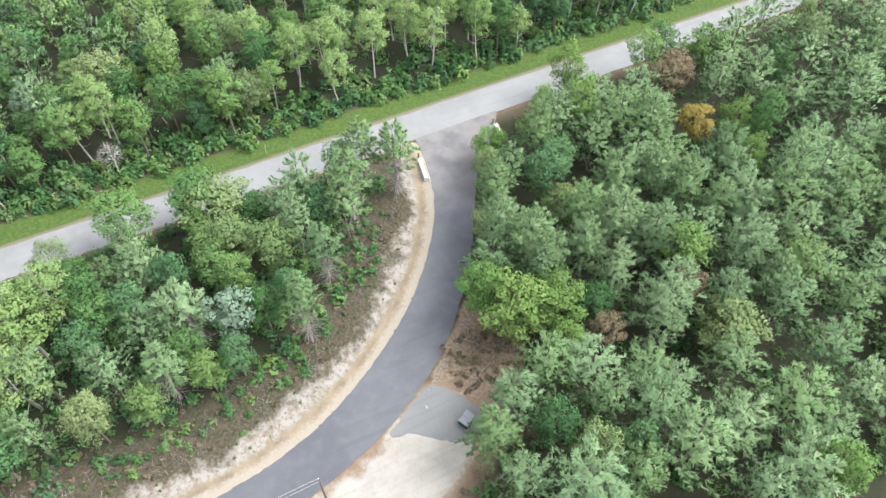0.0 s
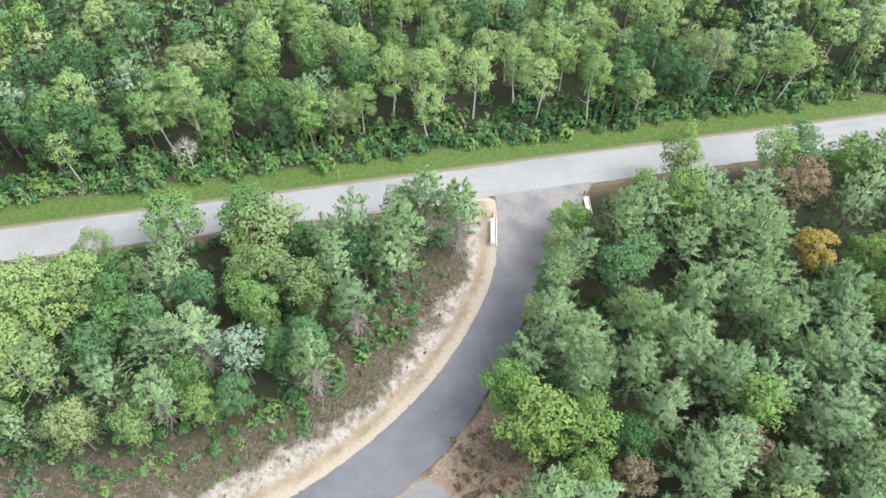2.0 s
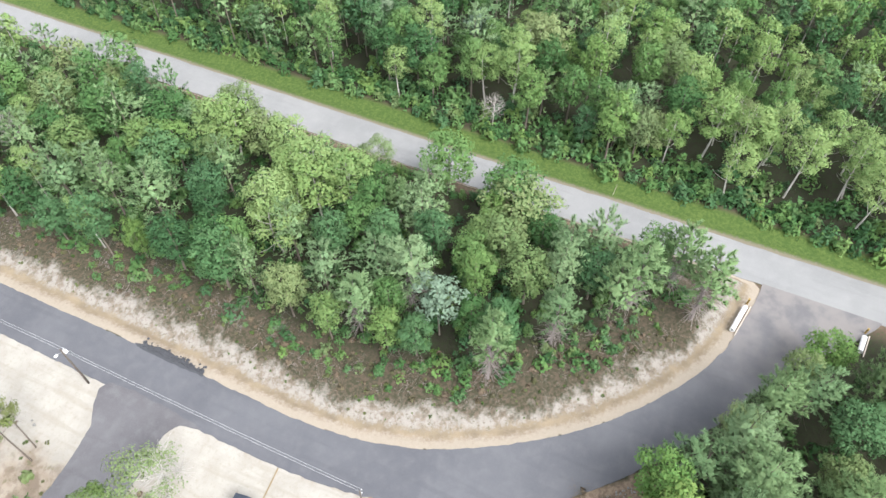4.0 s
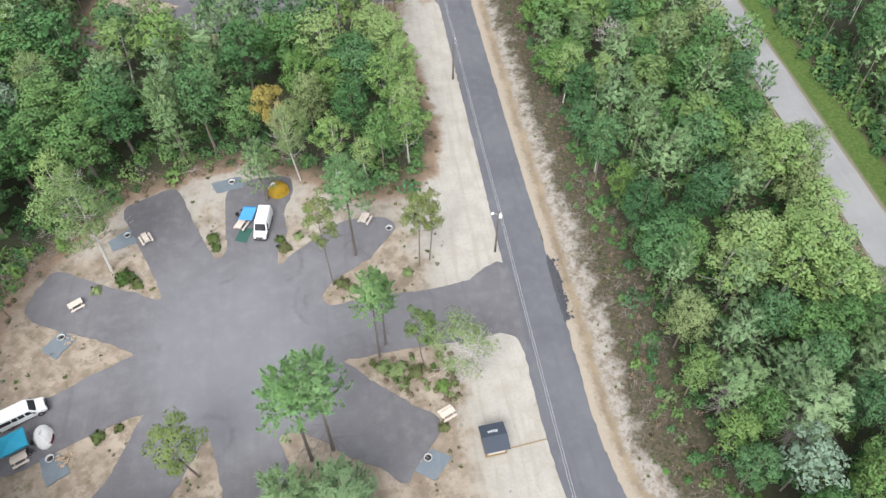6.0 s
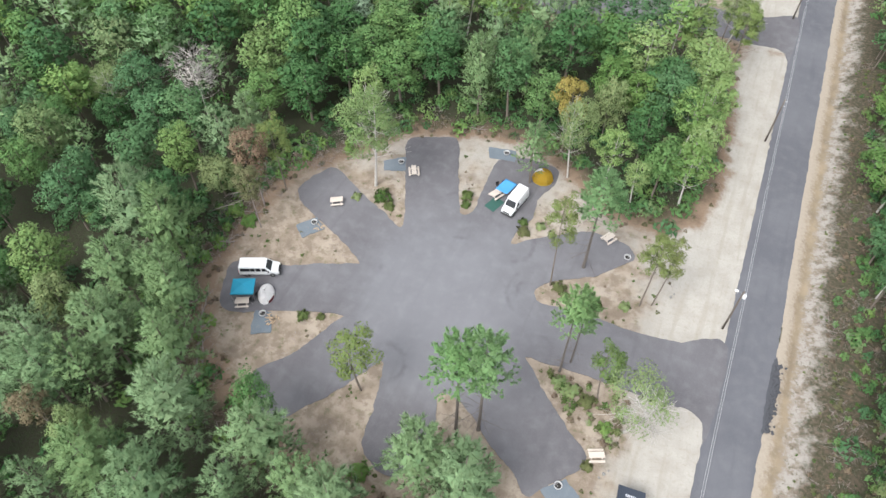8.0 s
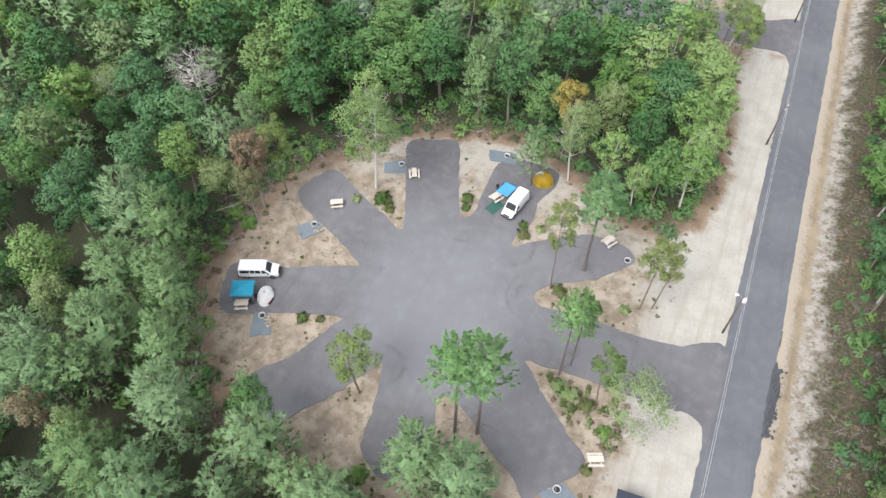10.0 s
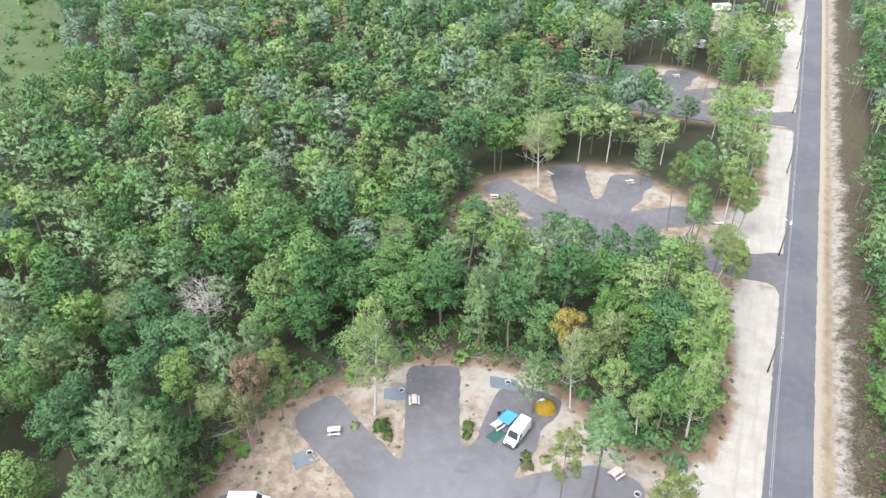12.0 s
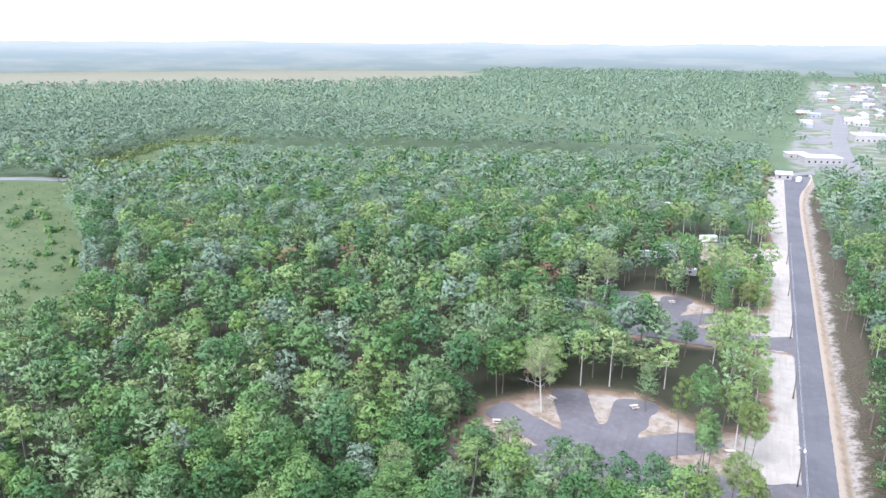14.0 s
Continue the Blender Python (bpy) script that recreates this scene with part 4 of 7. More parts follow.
RIDGE_PINES_MORE = [
    ("broad", 42.0, -77.1, 13.2, 3.8), ("aspen", 41.1, -72.9, 13.5, 3.4), ("bright", 39.3, -84.4, 11.5, 4.3), ("pine", 29.5, -78.8, 14.8, 4.0),
    ("bright", 22.1, -77.1, 11.2, 3.1)]
SOUTH_WOODS = [
    ("pine", -2.9, -25.6, 14.0, 4.1), ("pine", -10.5, -29.3, 13.9, 2.9), ("pine", -19.0, -35.6, 13.4, 5.8), ("pine", -20.4, -49.2, 14.0, 5.7),
    ("olive", -14.6, -25.3, 12.5, 3.2), ("pine", -19.1, -27.8, 14.2, 3.4), ("pine", -26.5, -39.3, 13.7, 3.4), ("bright", -28.5, -49.0, 11.8, 3.4),
    ("pine", -16.6, -58.3, 13.5, 4.5), ("olive", -8.7, -49.9, 11.6, 5.0), ("pine", -1.1, -46.0, 14.4, 4.6), ("pine", -9.1, -58.1, 14.2, 4.3),
    ("pine", -22.9, -57.3, 13.9, 4.0), ("broad", -10.0, -22.9, 12.4, 3.0), ("pine", -12.9, -65.9, 13.8, 3.9)]
ISLAND_CROWNS = [
    ("bright", 12.6, 77.1, 10.1, 4.7), ("bright", 12.4, 92.5, 10.5, 4.1), ("aspen", 19.3, 87.3, 12.4, 4.4), ("pine", 22.2, 76.8, 12.7, 4.0),
    ("broad", 32.7, 70.6, 12.2, 4.7), ("broad", 36.1, 60.8, 11.4, 4.4), ("aspen", 37.6, 52.3, 12.3, 4.2), ("olive", 42.6, 52.0, 10.7, 3.8),
    ("broad", 27.5, 54.9, 12.8, 4.2), ("broad", 15.5, 44.2, 12.0, 3.3), ("aspen", 27.3, 35.5, 12.8, 4.3), ("aspen", 35.4, 33.9, 12.9, 4.5),
    ("pine", 15.9, 32.1, 13.2, 2.5), ("aspen", 35.2, 27.3, 13.3, 3.8), ("sparse", 41.2, 26.2, 11.5, 3.0), ("broad", 30.7, 6.6, 11.0, 3.2),
    ("broad", 33.6, 3.2, 12.0, 3.8), ("pine", 36.1, -5.2, 13.1, 3.8), ("pine", 32.4, -13.2, 12.7, 3.9), ("broad", 32.9, 23.1, 11.9, 3.0)]
ISLAND_CROWNS_MORE = [
    ("pine", 24.1, 17.1, 12.3, 3.9), ("broad", 25.3, 24.8, 12.2, 3.3)]
NORTH_CROWNS = [
    ("broad", -86.3, 44.8, 13.7, 4.0), ("dead", -94.4, 56.8, 9.7, 4.9), ("broad", -102.1, 60.0, 12.9, 5.3), ("broad", -83.4, 62.1, 13.1, 5.1),
    ("broad", -73.3, 57.7, 12.9, 4.4), ("broad", -61.9, 67.8, 12.7, 4.8), ("broad", -57.0, 72.5, 13.3, 4.7), ("broad", -67.8, 78.5, 12.6, 4.9),
    ("broad", -75.7, 73.5, 12.7, 5.1), ("broad", -86.1, 74.3, 13.7, 4.9), ("broad", -93.7, 69.4, 12.7, 4.8), ("pine", -43.6, 78.3, 13.5, 4.3),
    ("broad", -21.3, 81.5, 12.8, 4.5), ("bright", -24.8, 78.4, 11.1, 4.1), ("broad", -31.3, 86.9, 13.5, 4.7), ("aspen", -17.5, 88.0, 12.8, 4.3),
    ("broad", -97.1, 47.7, 13.6, 4.1), ("broad", -70.5, 65.8, 13.2, 4.2)]
WEST_PINES = [
    ("pine", -71.3, 18.6, 13.6, 4.1), ("pine", -71.4, 4.2, 14.4, 3.8), ("olive", -67.7, -1.8, 11.8, 2.8), ("rust", -72.9, -1.6, 12.3, 2.3),
    ("broad", -87.6, 15.0, 13.0, 4.0), ("pine", -79.8, 5.3, 13.3, 3.9), ("broad", -91.7, 24.8, 13.1, 3.8), ("pine", -65.8, -7.9, 14.5, 2.8),
    ("pine", -48.8, -0.5, 13.9, 2.8), ("broad", -52.0, 9.3, 12.8, 2.5), ("broad", -88.9, 35.5, 12.4, 4.0), ("olive", -82.0, 11.4, 11.4, 3.1)]
LOT_TREES = [
    ("broad", -20.2, 77.8, 13.4, 4.1), ("aspen", -14.1, 63.8, 12.7, 3.4), ("aspen", -15.8, 83.3, 13.0, 3.6), ("broad", -18.2, 63.4, 12.4, 3.1),
    ("aspen", -25.5, 62.7, 13.0, 2.8), ("aspen", -16.6, 73.3, 14.3, 3.3), ("broad", -45.1, 82.4, 12.7, 4.1), ("pine", -49.5, 72.6, 13.8, 4.1),
    ("broad", -58.7, 77.3, 13.7, 4.1), ("broad", -67.3, 75.5, 13.4, 4.0), ("bright", 25.6, 99.7, 10.3, 4.5), ("bright", 18.2, 94.7, 10.2, 4.8),
    ("broad", 30.5, 88.8, 12.8, 4.7), ("broad", 25.6, 70.8, 11.6, 3.6), ("pine", 21.3, 51.5, 13.4, 4.6), ("broad", 26.0, 45.9, 11.8, 3.7),
    ("broad", 31.0, 55.7, 12.3, 3.5), ("aspen", 37.3, 49.5, 12.7, 4.2), ("aspen", 38.4, 40.0, 11.9, 3.8), ("aspen", 31.8, 31.2, 12.5, 4.8)]
LOT_TREES_MORE = [
    ("aspen", 24.4, 33.2, 12.1, 4.3), ("broad", 15.4, 36.5, 12.6, 4.0), ("pine", 33.5, 15.3, 13.5, 4.1), ("olive", 41.0, 3.3, 11.6, 6.1),
    ("broad", 30.4, -1.8, 12.0, 3.5)]
MOUTH_TREES = [("bright", 37.0, -40.1, 7.5, 3.4), ("broad", 28.7, -47.1, 10, 3.7), ("pine", 28.6, -38.6, 12, 3.6), ("olive", 22.9, -31.6, 6.5, 2.6)]
BETWEEN_LOOPS = [
    ("broad", -51.8, 91.3, 13, 5.0), ("pine", -44.7, 89.2, 14, 4.2), ("pine", -40.4, 94.1, 14, 4.3), ("bright", -33.7, 90.4, 11.5, 4.5),
    ("broad", -27.4, 98.2, 13, 4.3), ("pine", -21.2, 96.8, 14, 3.8), ("aspen", -26.3, 86.1, 13.5, 4.7), ("sparse", -14.5, 105.0, 13, 3.5),
    ("pine", -58.3, 80.1, 14, 4.4), ("broad", -61.0, 75.4, 13, 4.3), ("broad", -58.8, 94.7, 13, 4.1), ("bright", -29.7, 79.3, 11.5, 3.8),
    ("pine", -50.5, 81.7, 14, 3.9), ("aspen", -59.0, 89.6, 13.5, 4.0)]
NEXT_VERGE = [("aspen" if i % 3 else "slim_maple", -12.5 - 3.1 * (i % 4), 77 * n + 24 + 5.1 * i + (i % 2) * 2, 13 + i % 3 * 1.5, 2.4 + 0.3 * (i % 3)) for n in (1, 2) for i in (0, 3, 4, 5, 6, 8, 9, 10)]
NEXT_LOOPS = NEXT_VERGE + [(k, x + dx, y + PITCH_OF_LOOPS * n, h, r) for n, dx in ((1, 1.0), (2, -1.5)) for k, x, y, h, r in EDGE_TREES if -66 < x and 26 < y < 61 and k != "orange"]
marked = EDGE_TREES + NEXT_LOOPS + FOREGROUND_PINES + NORTH_EDGE + ISLAND_TREES + ISLAND_MORE + BEND_TREES + FAR_SIDE + RIDGE_PINES + RIDGE_PINES_MORE + SOUTH_WOODS + ISLAND_CROWNS + ISLAND_CROWNS_MORE + NORTH_CROWNS + WEST_PINES + MOUTH_TREES + BETWEEN_LOOPS + LOT_TREES + LOT_TREES_MORE


def free_ground(x, y):
    """Where woods may stand: off roads, pads, verge, meadows and fields."""
    ok = (pad_distance(x, y) < np.where((x < -60) & (y < 60), -3.6, -0.8)) & (inside(x, y, ROAD_PLAN) < -3.4)
    b = np.where((x < 47) & (x > -2) & (y < 480), bank_distance(x, y), 99)
    ok &= (b > np.where(y > 95, 7.2, 8.5)) | (b < 0)
    ok &= ((x < 42.6) | (x > 60.4))
    for k in (1, 2):
        ok &= (inside(x, y - PITCH_OF_LOOPS * k, LOOP_PLAN) < -1.2) | (y - PITCH_OF_LOOPS * k < 23)
    for o in (MEADOW, CLEARING, CROP):
        ok &= inside(x, y, o) < -1
    ok &= ~((x < 0) & (x > -11) & (y > 90) & (y < 480))
    ok &= inside(x, y, BRUSH_PATCH) < -2.0
    ok &= inside(x, y, NEEDLE_SLOPE) < 0.5
    ok &= ~((x > -44) & (x < -20) & (y > 136) & (y < 168) & (np.sin(x * 12.9 + y * 7.3) < 0.45))
    street = np.interp(y, [470, 560, 660, 760, 1100, 1600], [10, 34, 40, 47, 78, 128])
    ok &= ~((np.abs(x - street) < np.interp(y, [470, 560, 800], [14, 24, 30])) & (y > 474))
    ok &= ~((x > -14) & (x < 36) & (y > 440) & (y < 580))
    return ok


def scatter(x0, x1, y0, y1, step):
    a, b = np.meshgrid(np.arange(x0, x1, step), np.arange(y0, y1, step * 0.87))
    a = a + (np.arange(a.shape[0])[:, None] % 2) * step / 2
    a = a.ravel() + rng.uniform(-0.36, 0.36, a.size) * step
    b = b.ravel() + rng.uniform(-0.36, 0.36, b.size) * step
    ok = free_ground(a, b)
    return a[ok], b[ok]


def choose(x, y):
    """Which kind grows where."""
    u = rng.uniform()
    if x > 58 and y < -10:
        mix = (("aspen", 0.42), ("broad", 0.84), ("pine", 0.93), ("olive", 0.98), ("sparse", 1.0))
    elif x > 58:
        mix = (("broad", 0.62), ("pine", 0.74), ("aspen", 0.94), ("olive", 0.98), ("sparse", 1.0))
    elif y < -16 and x > -40:
        mix = (("pine", 0.8), ("broad", 0.92), ("bright", 0.97), ("olive", 0.99), ("rust", 1.0))
    elif x > 16 and y < 24:
        mix = (("broad", 0.64), ("pine", 0.9), ("bright", 0.96), ("dead", 1.0))
    elif x > 4 and y < 110:
        mix = (("broad", 0.5), ("pine", 0.72), ("aspen", 0.84), ("olive", 0.93), ("bright", 0.98), ("dead", 1.0))
    elif -30 < x < -6 and y > 42:
        mix = (("aspen", 0.36), ("slim_maple", 0.5), ("broad", 0.8), ("pine", 0.9), ("sparse", 0.96), ("bright", 1.0))
    elif y < 12:
        mix = (("pine", 0.75), ("broad", 0.96), ("rust", 1.0))
    else:
        patch = noise.noise((x * 0.02, y * 0.02, 3.3))
        p = 0.15 + 0.3 * max(0.0, patch)
        mix = (("pine", p), ("broad", 0.8), ("aspen", 0.88), ("olive", 0.93), ("bright", 0.965), ("sparse", 0.985), ("rust", 1.0))
    for key, top in mix:
        if u < top:
            return key
    return "broad"


trees = [(k, x, y, h, r) for k, x, y, h, r in marked]
taken = np.array([(x, y) for _, x, y, _, _ in marked])
wild = []
# the country that the film passes over; woods outside it are built coarsely
SEEN = [(-104, -16), (-50, -18), (-48, -62), (-6, -124), (50, -136), (92, -116), (120, -60), (122, 0), (110, 50), (84, 96), (42, 118), (46, 200), (60, 520), (-720, 720), (-720, 420), (-330, 180), (-230, 120), (-150, 44)]


def how_far(x, y):
    """Metres from the middle of the camp's sky."""
    return np.hypot(np.asarray(x) + 18, np.asarray(y) + 14)


def fine_woods(x, y):
    return how_far(x, y) < 140 or (-80 < x < 20 and y < 190)


for region in ((-330, 4, -20, 330, 6.5), (4, 46, -16, 150, 5.3), (4, 46, 150, 330, 6.5), (-30, 46, -140, -16, 6.3), (60, 150, -140, 150, 5.2)):
    ax, ay = scatter(*region)
    ok = (inside(ax, ay, SEEN) > 0) & (how_far(ax, ay) < 330)
    for x, y in zip(ax[ok], ay[ok]):
        if np.hypot(*(taken - (x, y)).T).min() < (4.2 if x < 4 or y < -16 else 3.7):
            continue
        deep = not fine_woods(x, y)
        if deep and rng.uniform() < 0.12:
            continue
        key = choose(x, y)
        if key == "pine" and 4 < x < 46 and y < 150 and 0 < bank_distance(np.array([x]), np.array([y]))[0] < 14:
            key = "bare_pine"
        # farther off, more broadleaf trees take the colour that has haze painted in
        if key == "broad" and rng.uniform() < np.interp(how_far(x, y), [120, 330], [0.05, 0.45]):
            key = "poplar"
        h0, r0 = NOMINAL[key]
        s = rng.uniform(0.68, 1.2) * (1.08 if y > 45 and x < 5 else 0.92)
        wild.append((key, x, y, h0 * s, r0 * s ** 0.5 * rng.uniform(0.85, 1.2) * (1.28 if x < 4 and y > 40 else 1.0) * (1.25 if key == "pine" and y < -10 else 1.0)))


wild.sort(key=lambda w: how_far(w[1], w[2]))
count = {}
for w in trees:
    count[w[0]] = count.get(w[0], 0) + 1
LIMIT = {"pine": 160, "broad": 165, "aspen": 80}
thin_set = []
for w in wild:
    if count.get(w[0], 0) < (0 if w[0] == "poplar" else LIMIT.get(w[0], 24)) and how_far(w[1], w[2]) < 112:
        count[w[0]] = count.get(w[0], 0) + 1
        trees.append(w)
    else:
        thin_set.append(w)

GROUPS = {"pine": "white pines", "bare_pine": "pines with bare stems", "broad": "broadleaf trees", "aspen": "aspens", "bright": "bright maples", "olive": "oaks", "rust": "turning maples", "orange": "orange maples", "sparse": "thin-crowned trees", "half_bare": "half-bare trees", "dead": "dead trees", "tall_pine": "tall slim pines", "soft_pine": "plumed pines", "slim_maple": "slim maples"}
tz = ground_height(np.array([t[1] for t in trees]), np.array([t[2] for t in trees]))
for i, ((key, x, y, h, r), z) in enumerate(zip(trees, tz)):
    K = KINDS[key]
    h0, r0 = NOMINAL[key]
    tm, cm = K["full"][i % len(K["full"])]
    root = thing(K["name"], K["label"], "tree", GROUPS[key])
    root.matrix_basis = Matrix.LocRotScale((x, y, z), Euler((0, 0, rng.uniform(0, 6.28))), (r / r0, r / r0, h / h0))
    for nm, me in (("trunk", tm), ("crown", cm)):
        o = new(nm, me)
        o.parent = root


def woods(name, label, rows, lod, mat=None):
    """Many trees behind as one mesh for each kind of leaf, and their stems as another."""
    stems = []
    for key in sorted({r[0] for r in rows}):
        own = [r for r in rows if r[0] == key]
        K = KINDS[key]
        h0, r0 = NOMINAL[key]
        base = ground_height(np.array([r[1] for r in own]), np.array([r[2] for r in own]))
        vs, ns, tint = [], [], []
        for (_, x, y, h, r), z in zip(own, base):
            leaves = K[lod][int(rng.integers(len(K[lod])))]
            q, w = leaves[:, :3].reshape(-1, 3), leaves[:, 3:].reshape(-1, 3)
            a = rng.uniform(0, 6.28)
            ns.append(np.stack([w[:, 0] * math.cos(a) - w[:, 1] * math.sin(a), w[:, 0] * math.sin(a) + w[:, 1] * math.cos(a), w[:, 2]], 1))
            c, s = math.cos(a) * r / r0, math.sin(a) * r / r0
            vs.append(np.stack([q[:, 0] * c - q[:, 1] * s + x, q[:, 0] * s + q[:, 1] * c + y, q[:, 2] * h / h0 + z], 1))
            tint.append(np.full(len(q), rng.uniform(), np.float32))
            stems.append((x, y, z, h, K["full"][0][0].materials[0].name == "pale_birch_bark"))
        v = np.concatenate(vs)
        me = bpy.data.meshes.new(name)
        fill_mesh(me, v, np.arange(len(v)).reshape(-1, 3))
        set_normals(me, np.concatenate(ns))
        at = me.attributes.new("tint", "FLOAT", "POINT")
        at.data.foreach_set("value", np.concatenate(tint))
        me.materials.append(mat or K["mat"])
        tagged(new(name, me), label + ", " + K["label"].split(" with")[0], "woods", kind="stuff")
    if lod in ("thin", "mid"):
        for pale, mat in ((False, BARK), (True, BIRCH)):
            own = [s for s in stems if s[4] == pale]
            if not own:
                continue
            v, f = [], []
            for x, y, z, h, _ in own:
                n = len(v)
                lx, ly = rng.uniform(-0.4, 0.4, 2)
                for k in range(4):
                    v.append((x + 0.16 * math.cos(k * 1.5708), y + 0.16 * math.sin(k * 1.5708), z - 0.2))
                for k in range(4):
                    v.append((x + lx + 0.07 * math.cos(k * 1.5708), y + ly + 0.07 * math.sin(k * 1.5708), z + h * 0.8))
                f += [(n + k, n + (k + 1) % 4, n + 4 + (k + 1) % 4, n + 4 + k) for k in range(4)]
            tagged(new("woods_stems", mesh_from("woods_stems", v, f, mat)), "bare tree stems inside the woods", "woods", kind="stuff")


woods("woods", "dense mixed woods", [w for w in thin_set if fine_woods(w[1], w[2])], "mid")
woods("deep_woods", "dense mixed woods behind", [w for w in thin_set if not fine_woods(w[1], w[2])], "thin")


def in_view(x, y, margin=0.0):
    """The wide sector of country north and west of the camp."""
    a = math.degrees(math.atan2(-(x + 18), y + 14))
    return -14 - margin < a < 62 + margin


far_rows, clumps = [], []
ax, ay = scatter(-680, 60, 60, 660, 8.0)
ok = (inside(ax, ay, SEEN) > 0) & (how_far(ax, ay) >= 330) & (ay < 640)
for x, y in zip(ax[ok], ay[ok]):
    key = choose(x, y)
    if key in ("dead", "rust", "bright", "sparse"):
        key = "broad"
    # haze by colour: the share of paled crowns grows with distance
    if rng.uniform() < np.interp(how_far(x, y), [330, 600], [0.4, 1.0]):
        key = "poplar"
    h0, r0 = NOMINAL[key]
    s = rng.uniform(0.8, 1.2)
    edge = y - 542 - 0.353 * x
    if -8 < edge < 8 and -400 < x < -90:
        continue
    if -70 < edge <= -8 and -410 < x < -80:
        s *= 0.62
    far_rows.append((key, x, y, h0 * s, r0 * s ** 0.5 * 1.4))
ax, ay = scatter(-360, 330, -300, 470, 16.0)
ok = (inside(ax, ay, SEEN) < -2) & ~((ax < -40) & (how_far(ax, ay) < 70))
for x, y in zip(ax[ok], ay[ok]):
    h0, r0 = NOMINAL["broad"]
    s = rng.uniform(0.9, 1.2)
    clumps.append(("clump", x, y, h0 * s, r0 * s * 2.6))
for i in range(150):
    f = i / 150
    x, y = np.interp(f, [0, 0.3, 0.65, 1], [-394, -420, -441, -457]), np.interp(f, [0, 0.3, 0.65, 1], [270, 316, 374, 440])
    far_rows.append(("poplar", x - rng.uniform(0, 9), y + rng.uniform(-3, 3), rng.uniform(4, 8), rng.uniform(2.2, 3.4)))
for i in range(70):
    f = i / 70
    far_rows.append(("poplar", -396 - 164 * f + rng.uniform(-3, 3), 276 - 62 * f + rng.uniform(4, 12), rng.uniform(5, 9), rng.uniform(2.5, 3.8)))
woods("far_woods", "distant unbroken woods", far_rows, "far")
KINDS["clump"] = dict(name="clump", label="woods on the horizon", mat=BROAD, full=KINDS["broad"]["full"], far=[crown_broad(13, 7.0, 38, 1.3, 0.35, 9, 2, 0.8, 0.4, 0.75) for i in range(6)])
NOMINAL["clump"] = (13, 7.0)
for x, y in zip(*scatter(-1900, 600, 640, 2020, 18.0)):
    if in_view(x, y, 3) and math.hypot(x + 18, y + 14) < 2020:
        town = -2 < x - (y - 760) * 0.05 < 210 and y < 1650
        if not town:
            clumps.append(("clump", x, y, rng.uniform(9, 18), rng.uniform(5, 8.6)))
        elif rng.uniform() < 0.75:
            clumps.append(("clump", x, y, rng.uniform(6, 10), rng.uniform(3.2, 5.6)))
for x, y in zip(*scatter(48, 420, 470, 640, 10.0)):
    clumps.append(("clump", x, y, rng.uniform(8, 14), rng.uniform(3.5, 6.0)))
for x, y in zip(*scatter(-2300, -640, 330, 640, 18.0)):
    if in_view(x, y, 3):
        clumps.append(("clump", x, y, rng.uniform(9, 18), rng.uniform(5, 8.6)))
# all horizon crowns wear the leaf colour with haze painted in
woods("horizon_woods", "woods on the horizon", clumps, "far", HAZED_LEAF)

# ---- undergrowth: shrubs along the woods' edges, weeds and dry brush on the bank ----


def bush_quads(r, h, count, size):
    d = rng.normal(0, 1, (count, 3))
    d[:, 2] = np.abs(d[:, 2])
    d /= np.linalg.norm(d, axis=1, keepdims=True)
    lump = 0.75 + 0.35 * np.sin(d[:, 0] * 5 + rng.uniform(0, 6)) * np.sin(d[:, 1] * 4 + rng.uniform(0, 6))
    p = d * (r, r, h) * (lump * rng.uniform(0.7, 1.05, count))[:, None]
    return foliage(leaf_quads(p, np.cross(d, rng.normal(0, 1, d.shape)), size, 0.55, 0.4, d + np.array((0, 0, 0.4))), d + (0, 0, 0.3))


def undergrowth(name, label, spots, mat, quads):
    vs, tint = [], []
    zs = ground_height(np.array([p[0] for p in spots]), np.array([p[1] for p in spots]))
    for (x, y, s), z in zip(spots, zs):
        q = quads[int(rng.integers(len(quads)))][:, :3].reshape(-1, 3)
        a = rng.uniform(0, 6.28)
        c, sn = math.cos(a) * s, math.sin(a) * s
        vs.append(np.stack([q[:, 0] * c - q[:, 1] * sn + x, q[:, 0] * sn + q[:, 1] * c + y, q[:, 2] * s + z - 0.05], 1))
        tint.append(np.full(len(q), rng.uniform(), np.float32))
    v = np.concatenate(vs)
    me = bpy.data.meshes.new(name)
    fill_mesh(me, v, np.arange(len(v)).reshape(-1, 3))
    me.attributes.new("tint", "FLOAT", "POINT").data.foreach_set("value", np.concatenate(tint))
    me.materials.append(mat)
    return tagged(new(name, me), label, "undergrowth", kind="stuff")


SHRUBS = [bush_quads(1.3, 2.2, 90, 0.32) for i in range(5)]
FERNS = [bush_quads(1.5, 1.3, 60, 0.3) for i in range(5)]
WEEDS = [bush_quads(0.55, 0.5, 40, 0.2) for i in range(5)]
STICKS = [leaf_quads(rng.normal(0, 0.6, (34, 3)) * (1, 1, 0.3) + (0, 0, 0.22), rng.normal(0, 1, (34, 3)) * (1, 1, 0.5), 0.42, 0.03) for i in range(4)]
spots = [(rng.uniform(58.6, 62.5), y, rng.uniform(0.7, 1.5)) for y in np.arange(-120, 110, 0.85)]
spots += [(rng.uniform(61.5, 67), y, rng.uniform(0.9, 1.8)) for y in np.arange(-120, 110, 1.4)]
spots += [(rng.uniform(44.2, 46.2), y, rng.uniform(0.6, 1.1)) for y in np.arange(-20, 110, 1.3)]
bx, by = rng.uniform(6, 44, 3000), rng.uniform(-26, 110, 3000)
